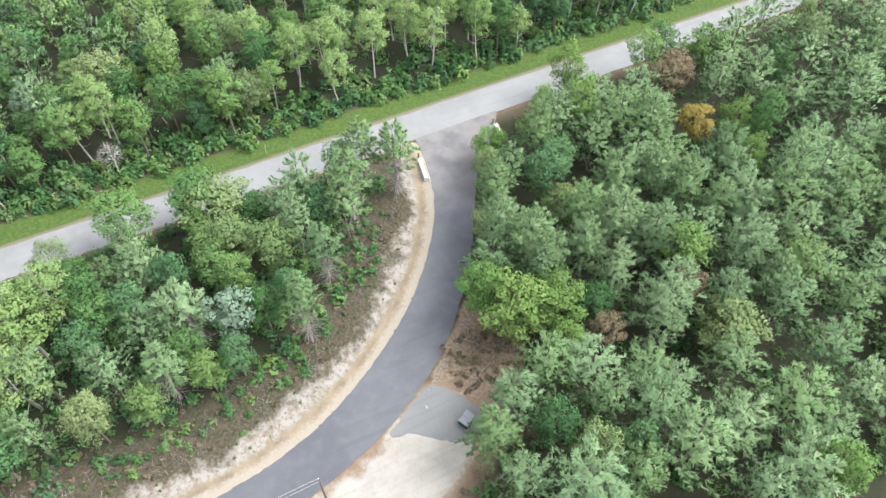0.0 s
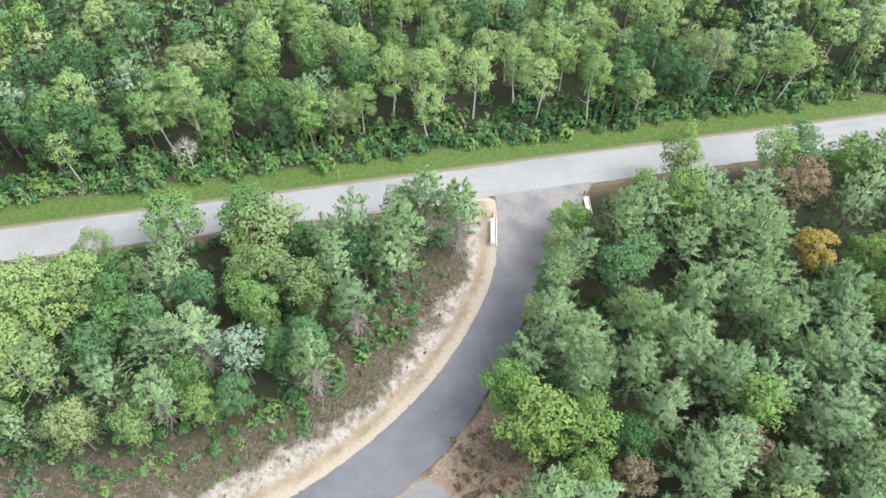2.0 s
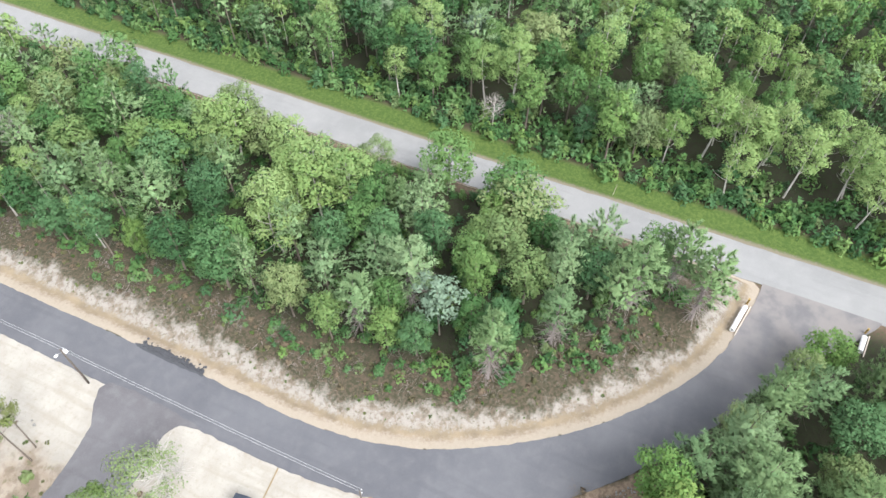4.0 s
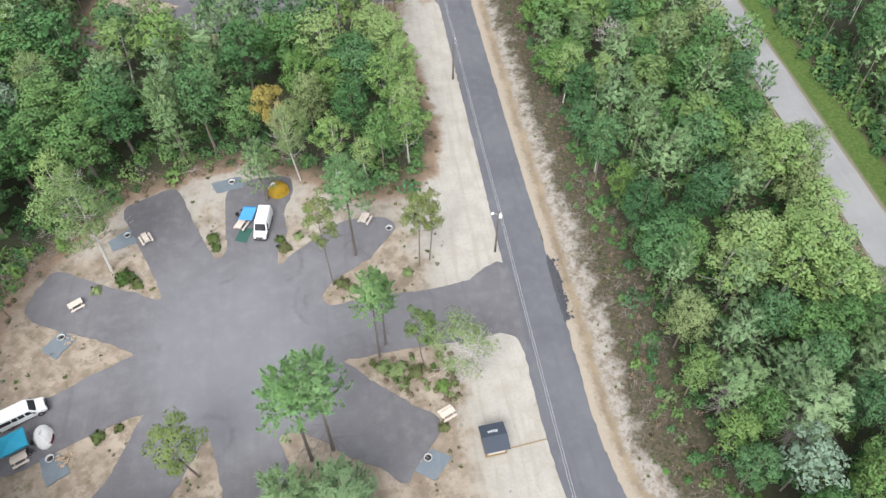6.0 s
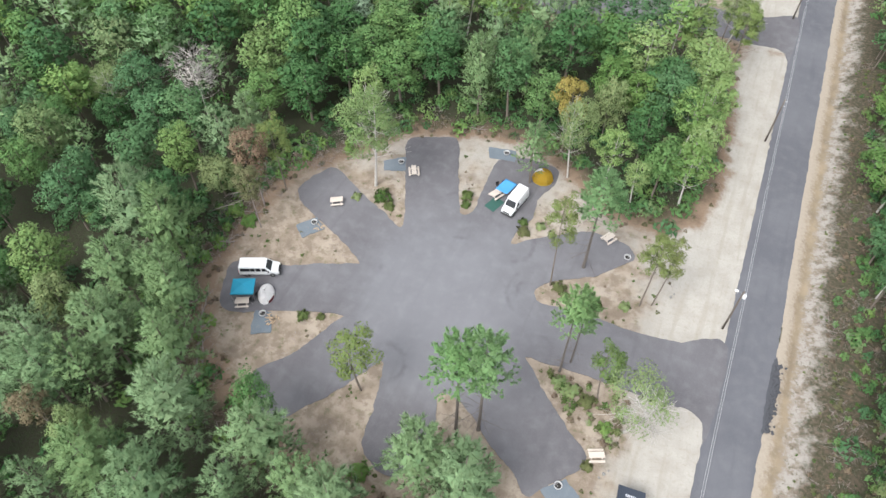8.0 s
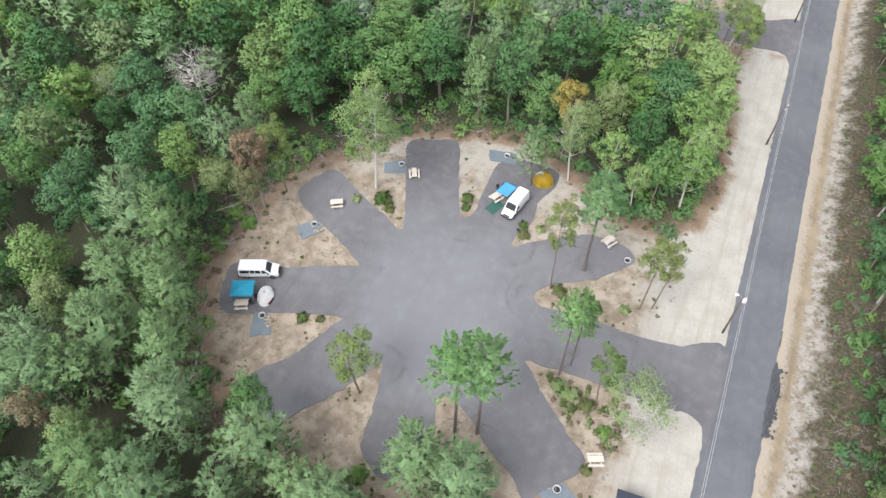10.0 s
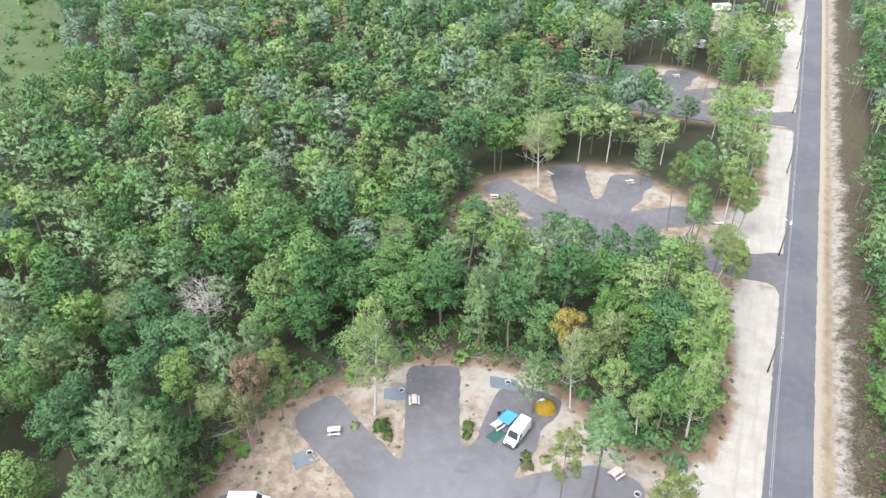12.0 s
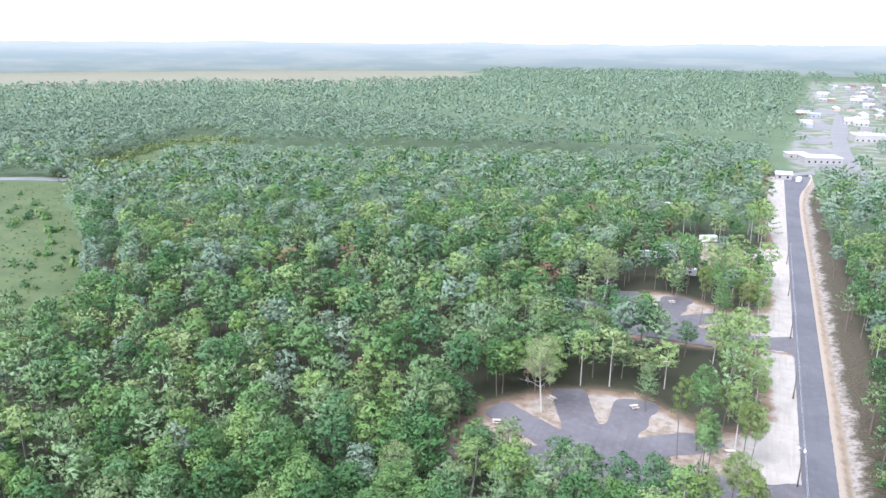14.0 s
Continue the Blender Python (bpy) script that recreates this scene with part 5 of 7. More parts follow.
bd = bank_distance(bx, by)
spots += [(x, y, rng.uniform(0.35, 0.9)) for x, y, d in zip(bx, by, bd) if d > 6.0 and rng.uniform() < np.interp(d, [6, 8, 10], [0.04, 0.25, 0.5])]
undergrowth("woods_shrubs", "leafy shrubs along the woods' edge", spots, BROAD, SHRUBS)
ax, ay = scatter(-150, 46, -30, 150, 5.0)
bx2, by2 = scatter(-30, 46, -130, -16, 4.6)
cx2, cy2 = scatter(62, 110, -110, 110, 5.0)
ax, ay = np.concatenate([ax, bx2, cx2]), np.concatenate([ay, by2, cy2])
ok = (inside(ax, ay, SEEN) > 0) & (how_far(ax, ay) < 150)
undergrowth("woods_undergrowth", "dark leafy undergrowth on the woods' floor", [(x, y, rng.uniform(0.6, 1.5)) for x, y in zip(ax[ok], ay[ok])], BROAD, FERNS)
ux, uy = rng.uniform(-84, -10, 2600), rng.uniform(8, 92, 2600)
ud = pad_distance(ux, uy)
undergrowth("edge_undergrowth", "dark leafy saplings under the trees round the clearing", [(x, y, rng.uniform(0.5, 1.4)) for x, y, d in zip(ux, uy, ud) if -11 < d < -1.2 and rng.uniform() < np.interp(d, [-11, -4, -1.2], [0.6, 0.5, 0.15])], BROAD, FERNS)
weeds = [(x, y, rng.uniform(0.25, 0.6) if d < 6.5 else rng.uniform(0.25, 0.8)) for x, y, d in zip(bx, by, bd) if d > 3.0 and rng.uniform() < np.interp(d, [3, 5, 9, 14], [0.2, 0.5, 0.5, 0.2])]
undergrowth("bank_weeds", "low green weeds on the sandy bank", weeds, WEED, WEEDS)
bx, by = rng.uniform(4, 34, 6000), rng.uniform(-28, 110, 6000)
bd = bank_distance(bx, by)
undergrowth("dry_sticks", "dry grey sticks and dead brush on the bank", [(x, y, rng.uniform(0.7, 1.9)) for x, y, d in zip(bx, by, bd) if 5.5 < d < 13 and rng.uniform() < 0.09], DEADWOOD, STICKS)
undergrowth("bank_brush", "low dry brown brush on the bank", [(x, y, rng.uniform(0.35, 1.1)) for x, y, d in zip(bx, by, bd) if 5.0 < d < 13 and rng.uniform() < np.interp(d, [5, 7, 13], [0.08, 0.3, 0.3])], DRY, WEEDS)
px, py = rng.uniform(-80, -2, 3200), rng.uniform(-20, 112, 3200)
pd = pad_distance(px, py)
undergrowth("edge_brush", "dry brush and litter round the camp clearing", [(x, y, rng.uniform(0.5, 1.2)) for x, y, d in zip(px, py, pd) if -5 < d < 0.6 and x < -9], DRY, WEEDS)
undergrowth("edge_sticks", "fallen sticks round the camp clearing", [(x, y, rng.uniform(0.6, 1.5)) for x, y, d in zip(px, py, pd) if -7 < d < -0.5 and x < -9 and rng.uniform() < 0.5], DEADWOOD, STICKS)

wx, wy = rng.uniform(-70, -12, 5200), rng.uniform(6, 66, 5200)
sand_in = np.minimum(inside(wx, wy, PAD), -inside(wx, wy, LOOP_PLAN))
patchy = np.array([noise.noise((a * 0.22, b * 0.22, 7.7)) for a, b in zip(wx, wy)])
wedge = [(x, y, d, p) for x, y, d, p in zip(wx, wy, sand_in, patchy) if d > 0.15 and x < -14 + 0.05 * y]
undergrowth("wedge_litter", "dry leaf litter and dead weeds on the sand between bays", [(x, y, rng.uniform(0.2, 0.55)) for x, y, d, p in wedge if p > 0.12 and rng.uniform() < 0.16], DRY, WEEDS)
undergrowth("wedge_weeds", "green weeds on the sand between bays", [(x, y, rng.uniform(0.25, 0.7)) for x, y, d, p in wedge if p < -0.22 and rng.uniform() < 0.22], WEED, WEEDS)
undergrowth("wedge_sticks", "fallen twigs on the sand between bays", [(x, y, rng.uniform(0.4, 1.0)) for x, y, d, p in wedge if p > 0.12 and rng.uniform() < 0.16], DEADWOOD, STICKS)

wedge_green = [(x, y) for x, y, d, p in wedge if -24 < x < -12 and 18 < y < 31 and d > 0.5 and math.hypot(x + 15.6, y - 20.0) > 3.2]
undergrowth("wedge_shrubs", "yellow-green shrubs and weeds beside the kiosk lot", [(x, y, rng.uniform(0.2, 0.5)) for x, y in wedge_green if rng.uniform() < 0.2], OLIVE, SHRUBS)
undergrowth("wedge_saplings", "green saplings beside the kiosk lot", [(x, y, rng.uniform(0.25, 0.6)) for x, y in wedge_green if rng.uniform() < 0.07], WEED, SHRUBS)
undergrowth("wedge_brush", "dry brown brush beside the kiosk lot", [(x, y, rng.uniform(0.5, 1.1)) for x, y in wedge_green if rng.uniform() < 0.4], DRY, WEEDS)
ex, ey = rng.uniform(-82, -60, 900), rng.uniform(10, 64, 900)
ed = inside(ex, ey, PAD)
undergrowth("west_edge_shrubs", "yellow-green shrubs on the litter at the clearing's edge", [(x, y, rng.uniform(0.4, 1.1)) for x, y, d in zip(ex, ey, ed) if -6 < d < -0.5 and rng.uniform() < 0.16], BRIGHT, SHRUBS)
undergrowth("west_edge_sticks", "grey fallen branches on the litter at the clearing's edge", [(x, y, rng.uniform(0.8, 2.0)) for x, y, d in zip(ex, ey, ed) if -6 < d < 0 and rng.uniform() < 0.4], DEADWOOD, STICKS)

# ---- camp things ----
WHITE_PAINT = plain("white_van_paint", (0.62, 0.63, 0.64), 0.3, 0, 0.03, 1.0)
GLASS = plain("dark_window_glass", (0.02, 0.022, 0.025), 0.12, 0, 0.1, 2.0)
RUBBER = plain("black_rubber", (0.02, 0.02, 0.02), 0.85, 0, 0.2, 6.0)
STEEL = plain("grey_steel", (0.35, 0.35, 0.35), 0.4, 0.8, 0.15, 5.0)
PALE_STEEL = plain("galvanised_ring", (0.42, 0.42, 0.42), 0.6, 0.1, 0.2, 5.0)
BLACK_PLASTIC = plain("black_plastic", (0.025, 0.025, 0.027), 0.6, 0, 0.15, 4.0)
RED_LAMP = plain("red_lamp_lens", (0.35, 0.02, 0.02), 0.3, 0, 0.1, 8.0)
CLEAR_LAMP = plain("clear_lamp_lens", (0.6, 0.6, 0.58), 0.2, 0, 0.05, 8.0)
NEW_WOOD = plain("pale_new_lumber", (0.5, 0.44, 0.385), 0.8, 0, 0.14, 4.0)
GREY_WOOD = plain("weathered_pole_wood", (0.13, 0.11, 0.095), 0.9, 0, 0.25, 3.0)
BLUE_FABRIC = plain("bright_blue_fabric", (0.015, 0.21, 0.32), 0.7, 0, 0.12, 2.0)
SKY_TARP = plain("sky_blue_tarp", (0.06, 0.25, 0.52), 0.6, 0, 0.12, 2.0)
PALE_FABRIC = plain("white_tent_fabric", (0.78, 0.77, 0.77), 0.75, 0, 0.06, 2.0)
RED_FABRIC = plain("dull_red_tent_fabric", (0.3, 0.08, 0.1), 0.75, 0, 0.12, 2.0)
YELLOW_FABRIC = plain("mustard_tent_fabric", (0.46, 0.3, 0.03), 0.75, 0, 0.12, 2.0)
ASH_AND_BORE_SHADE = plain("black_ash_and_bore_shade", (0.03, 0.028, 0.027), 0.95, 0, 0.4, 8.0)
SPLIT_WOOD = plain("split_firewood", (0.38, 0.28, 0.18), 0.85, 0, 0.25, 5.0)
ROOF_METAL = plain("dark_blue_roof_metal", (0.045, 0.055, 0.075), 0.45, 0.2, 0.12, 2.0)
TAN_BOARD = plain("tan_boards", (0.24, 0.18, 0.1), 0.8, 0, 0.18, 3.0)
PALE_MARK = plain("pale_marking", (0.5, 0.52, 0.55), 0.6, 0, 0.05, 4.0)
GREEN_STEEL = plain("dark_green_steel", (0.02, 0.06, 0.05), 0.5, 0.1, 0.2, 3.0)
LID = plain("grey_plastic_lid", (0.2, 0.21, 0.23), 0.5, 0, 0.12, 3.0)
YELLOW_POST = plain("ochre_post", (0.3, 0.2, 0.06), 0.7, 0, 0.2, 4.0)
RUBBLE = plain("broken_asphalt", (0.06, 0.062, 0.07), 0.95, 0, 0.35, 3.0)
PALE_STONE = plain("pale_stone", (0.22, 0.215, 0.205), 0.9, 0, 0.25, 3.0)
MAT_GREEN = plain("green_mat", (0.03, 0.085, 0.07), 0.9, 0, 0.25, 3.0)
CONCRETE = plain("pale_wall_panel", (0.3, 0.295, 0.28), 0.8, 0, 0.1, 0.5)
ROOF_WHITE = plain("white_membrane_roof", (0.42, 0.43, 0.44), 0.7, 0, 0.06, 0.3)
ROOF_GREY = plain("grey_shingle_roof", (0.16, 0.155, 0.15), 0.85, 0, 0.2, 0.6)


def panel(name, corners, thick, mat, parent, label=""):
    """A plate with four or more corners, thickened along its normal."""
    bm = bmesh.new()
    cs = [Vector(c) for c in corners]
    nrm = (cs[1] - cs[0]).cross(cs[2] - cs[0]).normalized() * thick
    a = [bm.verts.new(c) for c in cs]
    b = [bm.verts.new(c + nrm) for c in cs]
    n = len(cs)
    bm.faces.new(a[::-1])
    bm.faces.new(b)
    for i in range(n):
        bm.faces.new((a[i], a[(i + 1) % n], b[(i + 1) % n], b[i]))
    return part(name, bm, mat, parent, label)


def van(at, label, high=2.1, windows=True, group="vans"):
    """A full-size van, nose towards +x, standing on its wheels."""
    root = thing("van", label, "van", group, at)
    half, top = 1.0, high
    prof = [(2.86, 0.42), (2.9, 0.72), (2.74, 1.02), (1.86, 1.2), (1.12, top - 0.12), (0.86, top), (-2.66, top), (-2.82, top - 0.12), (-2.88, 1.0), (-2.86, 0.42)]

    def wide(z):
        return half * (1.0 if z < 1.1 else 1.0 - 0.13 * (z - 1.1) / (top - 1.1))

    bm = bmesh.new()
    rings = []
    for x, z in prof:
        w = wide(z) * (0.9 if x > 2.7 else 1.0)
        rings.append((bm.verts.new((x, -w, z)), bm.verts.new((x, w, z))))
    n = len(rings)
    for i in range(n):
        a, b = rings[i], rings[(i + 1) % n]
        bm.faces.new((a[0], a[1], b[1], b[0]))
    bm.faces.new([r[0] for r in rings])
    bm.faces.new([r[1] for r in rings][::-1])
    bmesh.ops.recalc_face_normals(bm, faces=bm.faces)
    bmesh.ops.bevel(bm, geom=list(bm.edges), offset=0.07, segments=2, affect="EDGES", profile=0.6)
    part("body", bm, WHITE_PAINT, root, "", True)

    def screen(name, x0, z0, x1, z1, inset):
        y0, y1 = wide(z0) - inset, wide(z1) - inset
        return panel(name, [(x0, -y0, z0), (x0, y0, z0), (x1, y1, z1), (x1, -y1, z1)], 0.02, GLASS, root, "dark glass")

    screen("windshield", 1.80, 1.26, 1.17, top - 0.2, 0.14)
    panel("rear_window", [(-2.885, 0.75, 1.25), (-2.885, -0.75, 1.25), (-2.85, -0.7, top - 0.25), (-2.85, 0.7, top - 0.25)], 0.02, GLASS, root, "dark glass")
    spans = [(0.55, 1.45)] + ([(-0.35, 0.4), (-1.1, -0.45), (-2.6, -1.2)] if windows else [])
    for side in (-1, 1):
        for a, b in spans:
            zl, zh = 1.28, 1.28 + 0.55
            slant = 0.45 if b > 1.3 else 0.0
            yl, yh = side * (wide(zl) + 0.004), side * (wide(zh) + 0.004)
            cs = [(a, yl, zl), (b, yl, zl), (b - slant, yh, zh), (a, yh, zh)]
            panel("side_window", cs if side < 0 else cs[::-1], 0.015, GLASS, root, "dark glass")
        bm = bmesh.new()
        box(bm, (1.42, side * 1.0 - 0.02 if side > 0 else -1.22, 1.2), (1.56, 1.22 if side > 0 else -0.98, 1.45), 0.03)
        part("mirror", bm, BLACK_PLASTIC, root)
        for x in (1.95, -1.75):
            bm = bmesh.new()
            m = Matrix.Translation((x, side * 0.86, 0.37)) @ Matrix.Rotation(radians(90), 4, "X")
            lathe(bm, [(0.2, -0.13), (0.35, -0.13), (0.37, -0.08), (0.37, 0.08), (0.35, 0.13), (0.2, 0.13)], 20)
            bm.transform(m)
            tyre = part("wheel", bm, RUBBER, root, "black tyre", True)
            bm = bmesh.new()
            lathe(bm, [(0.0, side * 0.09 * -1), (0.08, side * -0.11), (0.17, side * -0.09), (0.21, side * -0.13), (0.21, 0.0)], 16)
            bm.transform(m)
            part("rim", bm, STEEL, tyre, "grey steel rim", True)
        bm = bmesh.new()
        box(bm, (2.72, side * 0.72 - 0.14, 0.78), (2.88, side * 0.72 + 0.14, 0.96), 0.03)
        part("headlight", bm, CLEAR_LAMP, root)
        bm = bmesh.new()
        box(bm, (-2.91, side * 0.9 - 0.07, 0.85), (-2.84, side * 0.9 + 0.07, 1.35), 0.02)
        part("tail_lamp", bm, RED_LAMP, root)
    for name, x0, x1, mat in (("front_bumper", 2.8, 3.0, BLACK_PLASTIC), ("rear_bumper", -3.02, -2.84, BLACK_PLASTIC)):
        bm = bmesh.new()
        box(bm, (x0, -0.92, 0.38), (x1, 0.92, 0.6), 0.04)
        part(name, bm, mat, root)
    bm = bmesh.new()
    box(bm, (2.8, -0.55, 0.66), (2.9, 0.55, 0.92), 0.02)
    part("grille", bm, BLACK_PLASTIC, root)
    return root


def picnic_table(label="pale new-wood picnic table with fixed benches", group="picnic tables"):
    root = thing("picnic_table", label, "table", group)
    L = 0.93
    for i in range(5):
        bm = bmesh.new()
        y = (i - 2) * 0.15
        box(bm, (-L, y - 0.07, 0.72), (L, y + 0.07, 0.76), 0.008)
        part("top_plank", bm, NEW_WOOD, root)
    for side in (-1, 1):
        for i in range(2):
            bm = bmesh.new()
            y = side * (0.62 + 0.145 * i)
            box(bm, (-L, y - 0.068, 0.42), (L, y + 0.068, 0.46), 0.008)
            part("bench_plank", bm, NEW_WOOD, root)
    for x in (-0.62, 0.62):
        for side in (-1, 1):
            bm = bmesh.new()
            tube(bm, [(x, side * 0.68, 0.0), (x, side * 0.2, 0.72)], [0.055, 0.055], 4)
            part("leg", bm, NEW_WOOD, root)
        bm = bmesh.new()
        box(bm, (x - 0.02, -0.8, 0.34), (x + 0.02, 0.8, 0.42), 0.006)
        part("crossbeam", bm, NEW_WOOD, root)
    return root


TABLES = [(-61.1, 43.7, 31), (-53.1, 53.9, -62), (-14.6, 21.2, 24), (-21.9, 53.0, 60), (-64.0, 22.8, 26), (-39.7, 54.5, 62), (-63.9, 117.2, 20), (-55.6, 132.5, -30), (-37.5, 136.5, 40), (-16.4, 125.6, 25), (-33.9, 163.5, 10), (-38.5, 211.2, 35)]
first_table = picnic_table()
first_table.matrix_basis = pose(TABLES[0][0], TABLES[0][1], 0.066, 0, 0, TABLES[0][2])
for x, y, a in TABLES[1:]:
    on_asphalt = inside(np.array([x]), np.array([y]), LOOP_PLAN)[0] > 0
    copy_thing(first_table, pose(x, y, 0.066 if on_asphalt or y > 100 else 0.02, 0, 0, a))

# fire rings on gravel pads
PADS = [[(-19.4, 15.0), (-17.0, 17.3), (-14.9, 15.9), (-17.2, 13.5)], [(-62.0, 22.7), (-59.8, 23.2), (-58.2, 20.6), (-60.6, 19.1)], [(-64.6, 37.6), (-62.5, 40.1), (-60.3, 38.7), (-62.6, 35.9)],
        [(-44.6, 63.9), (-40.2, 64.8), (-39.6, 62.4), (-43.6, 61.7)], [(-58.6, 54.5), (-55.8, 56.6), (-54.5, 53.9), (-57.6, 52.5)]]
RINGS = [(-17.6, 16.2), (-60.7, 22.5), (-62.3, 39.0), (-41.4, 63.6), (-55.9, 55.2), (-18.6, 51.0)]
for i, corners in enumerate(PADS):
    o = [(ax + (bx - ax) * f, ay + (by - ay) * f) for (ax, ay), (bx, by) in zip(corners, corners[1:] + corners[:1]) for f in (0.08, 0.5, 0.92)]
    tagged(slab("pavement_pad", smooth_line(o, closed=True, step=0.4, wobble=0.14, seed=20 + i), 0.078, 0.12, M_GRAVEL), "blue-grey crushed gravel fire pad", "pavement", kind="structure")


def fire_ring():
    root = thing("fire_ring", "round pale steel fire ring with black ash", "fire ring", "fire rings")
    bm = bmesh.new()
    lathe(bm, [(0.4, 0.0), (0.4, 0.28), (0.5, 0.3), (0.5, 0.27), (0.43, 0.25), (0.43, 0.0)], 24)
    part("ring", bm, PALE_STEEL, root, "", True)
    bm = bmesh.new()
    lathe(bm, [(0.0, 0.1), (0.2, 0.09), (0.39, 0.03)], 18)
    part("ash", bm, ASH_AND_BORE_SHADE, root, "black ash and charcoal")
    bm = bmesh.new()
    for k in range(5):
        tube(bm, [(-0.38, -0.2 + 0.1 * k, 0.31), (0.0, -0.2 + 0.1 * k, 0.31)], [0.012, 0.012], 5)
    part("grate", bm, STEEL, root)
    return root


first_ring = fire_ring()
first_ring.matrix_basis = pose(*RINGS[0], 0.078, 0, 0, 30)
for i, (x, y) in enumerate(RINGS[1:]):
    copy_thing(first_ring, pose(x, y, 0.078 if i < 4 else 0.066, 0, 0, 50 * i))


def firewood(x, y, n, spread, seed):
    """A loose heap of split logs."""
    r = random.Random(seed)
    root = thing("firewood_heap", "loose heap of split pale firewood", "firewood", "firewood", pose(x, y, 0.03))
    for i in range(n):
        bm = bmesh.new()
        tube(bm, [(-0.22, 0, 0), (0.22, 0, 0)], [0.075, 0.07], 5)
        o = part("log", bm, SPLIT_WOOD, root)
        o.matrix_basis = pose(r.uniform(-spread, spread), r.uniform(-spread, spread), 0.06 + 0.05 * r.random(), r.uniform(-10, 10), 0, r.uniform(0, 180))


firewood(-59.2, 22.2, 16, 0.8, 1)
firewood(-61.2, 38.5, 8, 0.5, 2)

van(pose(-64.7, 28.4, 0.066, 0, 0, 23.5) @ Matrix.Diagonal((0.94, 0.97, 1.0, 1.0)), "white passenger van with dark side windows on asphalt")
van(pose(-36.5, 53.8, 0.066, 0, 0, 259) @ Matrix.Diagonal((0.88, 0.96, 1.0, 1.0)), "white camper van with an awning beside a tent", 2.35, False)


def canopy():
    """A pop-up shelter with a pyramid roof."""
    root = thing("pop_up_canopy", "bright blue pop-up canopy over a camp table", "canopy", at=pose(-64.4, 24.2, 0.066, 0, 0, 25))
    w, d, z = 1.5, 1.25, 2.15
    for sx in (-1, 1):
        for sy in (-1, 1):
            bm = bmesh.new()
            tube(bm, [(sx * (w - 0.04), sy * (d - 0.04), 0), (sx * (w - 0.04), sy * (d - 0.04), z)], [0.025, 0.025], 6)
            part("leg", bm, STEEL, root)
    bm = bmesh.new()
    apex = bm.verts.new((0, 0, z + 0.55))
    rim = [bm.verts.new((a * w, b * d, z)) for a, b in ((-1, -1), (1, -1), (1, 1), (-1, 1))]
    low = [bm.verts.new((v.co.x, v.co.y, z - 0.24)) for v in rim]
    for i in range(4):
        bm.faces.new((apex, rim[i], rim[(i + 1) % 4]))
        bm.faces.new((rim[i], low[i], low[(i + 1) % 4], rim[(i + 1) % 4]))
    bmesh.ops.subdivide_edges(bm, edges=list(bm.edges), cuts=3, use_grid_fill=True)
    for v in bm.verts:
        v.co.z += 0.03 * noise.noise(v.co * 1.6)
    bmesh.ops.solidify(bm, geom=list(bm.faces), thickness=0.015)
    part("roof", bm, BLUE_FABRIC, root, "bright blue fabric")
    for sx in (-1, 1):
        bm = bmesh.new()
        tube(bm, [(sx * (w - 0.04), -d + 0.04, z - 0.3), (sx * (w - 0.04), d - 0.04, z - 0.05)], [0.015, 0.015], 5)
        part("brace", bm, STEEL, root)
    return root


canopy()


def tent(at, label, r, h, mats, group="tents", door=0, hem=None):
    """A dome tent: six fabric gores, each its own panel, poles and a door."""
    root = thing("dome_tent", label, "tent", group, at)
    n = 6
    for k in range(n):
        bm = bmesh.new()
        rows = []
        for j in range(7):
            f = j / 6
            rr, z = r * math.cos(f * 1.5) ** 0.8 if f < 1 else 0.02, h * math.sin(f * 1.5708) ** 0.9
            rows.append([bm.verts.new((rr * 1.12 * math.cos((k + u) * 6.28319 / n), rr * math.sin((k + u) * 6.28319 / n), z)) for u in (0, 0.5, 1)])
        for a, b in zip(rows, rows[1:]):
            for i in range(2):
                bm.faces.new((a[i], a[i + 1], b[i + 1], b[i]))
        bmesh.ops.solidify(bm, geom=list(bm.faces), thickness=0.01)
        part("fabric_panel", bm, mats[k % len(mats)], root, "", True)
        if hem and k == n - 1:
            bm = bmesh.new()
            edge = [[bm.verts.new((r * 1.135 * f * math.cos((k + u) * 6.28319 / n), r * 1.02 * f * math.sin((k + u) * 6.28319 / n), z)) for u in (0.1, 0.5, 0.9)] for f, z in ((1.0, 0.02), (0.985, h * 0.2), (0.95, h * 0.34))]
            for a, b in zip(edge, edge[1:]):
                for i in range(2):
                    bm.faces.new((a[i], a[i + 1], b[i + 1], b[i]))
            bmesh.ops.solidify(bm, geom=list(bm.faces), thickness=0.01)
            part("hem", bm, hem, root, "dull red hem of the tent's front", True)
    for k in (0, 2, 4):
        bm = bmesh.new()
        a = k * 6.28319 / n
        pts = [(r * 1.14 * math.cos(t) * math.cos(a), r * 1.02 * math.cos(t) * math.sin(a), 0.02 + h * 1.01 * math.sin(t) ** 0.9 if 0 < t < 3.14 else 0.02) for t in [0, 0.4, 0.8, 1.2, 1.57, 1.94, 2.34, 2.74, 3.1416]]
        tube(bm, pts, [0.012] * len(pts), 5)
        part("pole", bm, BLACK_PLASTIC, root)
    a = radians(door)
    bm = bmesh.new()
    box(bm, (-0.02, -0.35, 0.05), (0.02, 0.35, 0.75), 0.01)
    o = part("door", bm, BLACK_PLASTIC, root, "dark mesh door")
    o.matrix_basis = Matrix.Translation((r * 0.93 * math.cos(a), r * 0.86 * math.sin(a), 0.02)) @ Matrix.Rotation(a, 4, "Z") @ Matrix.Rotation(radians(-28), 4, "Y")
    return root


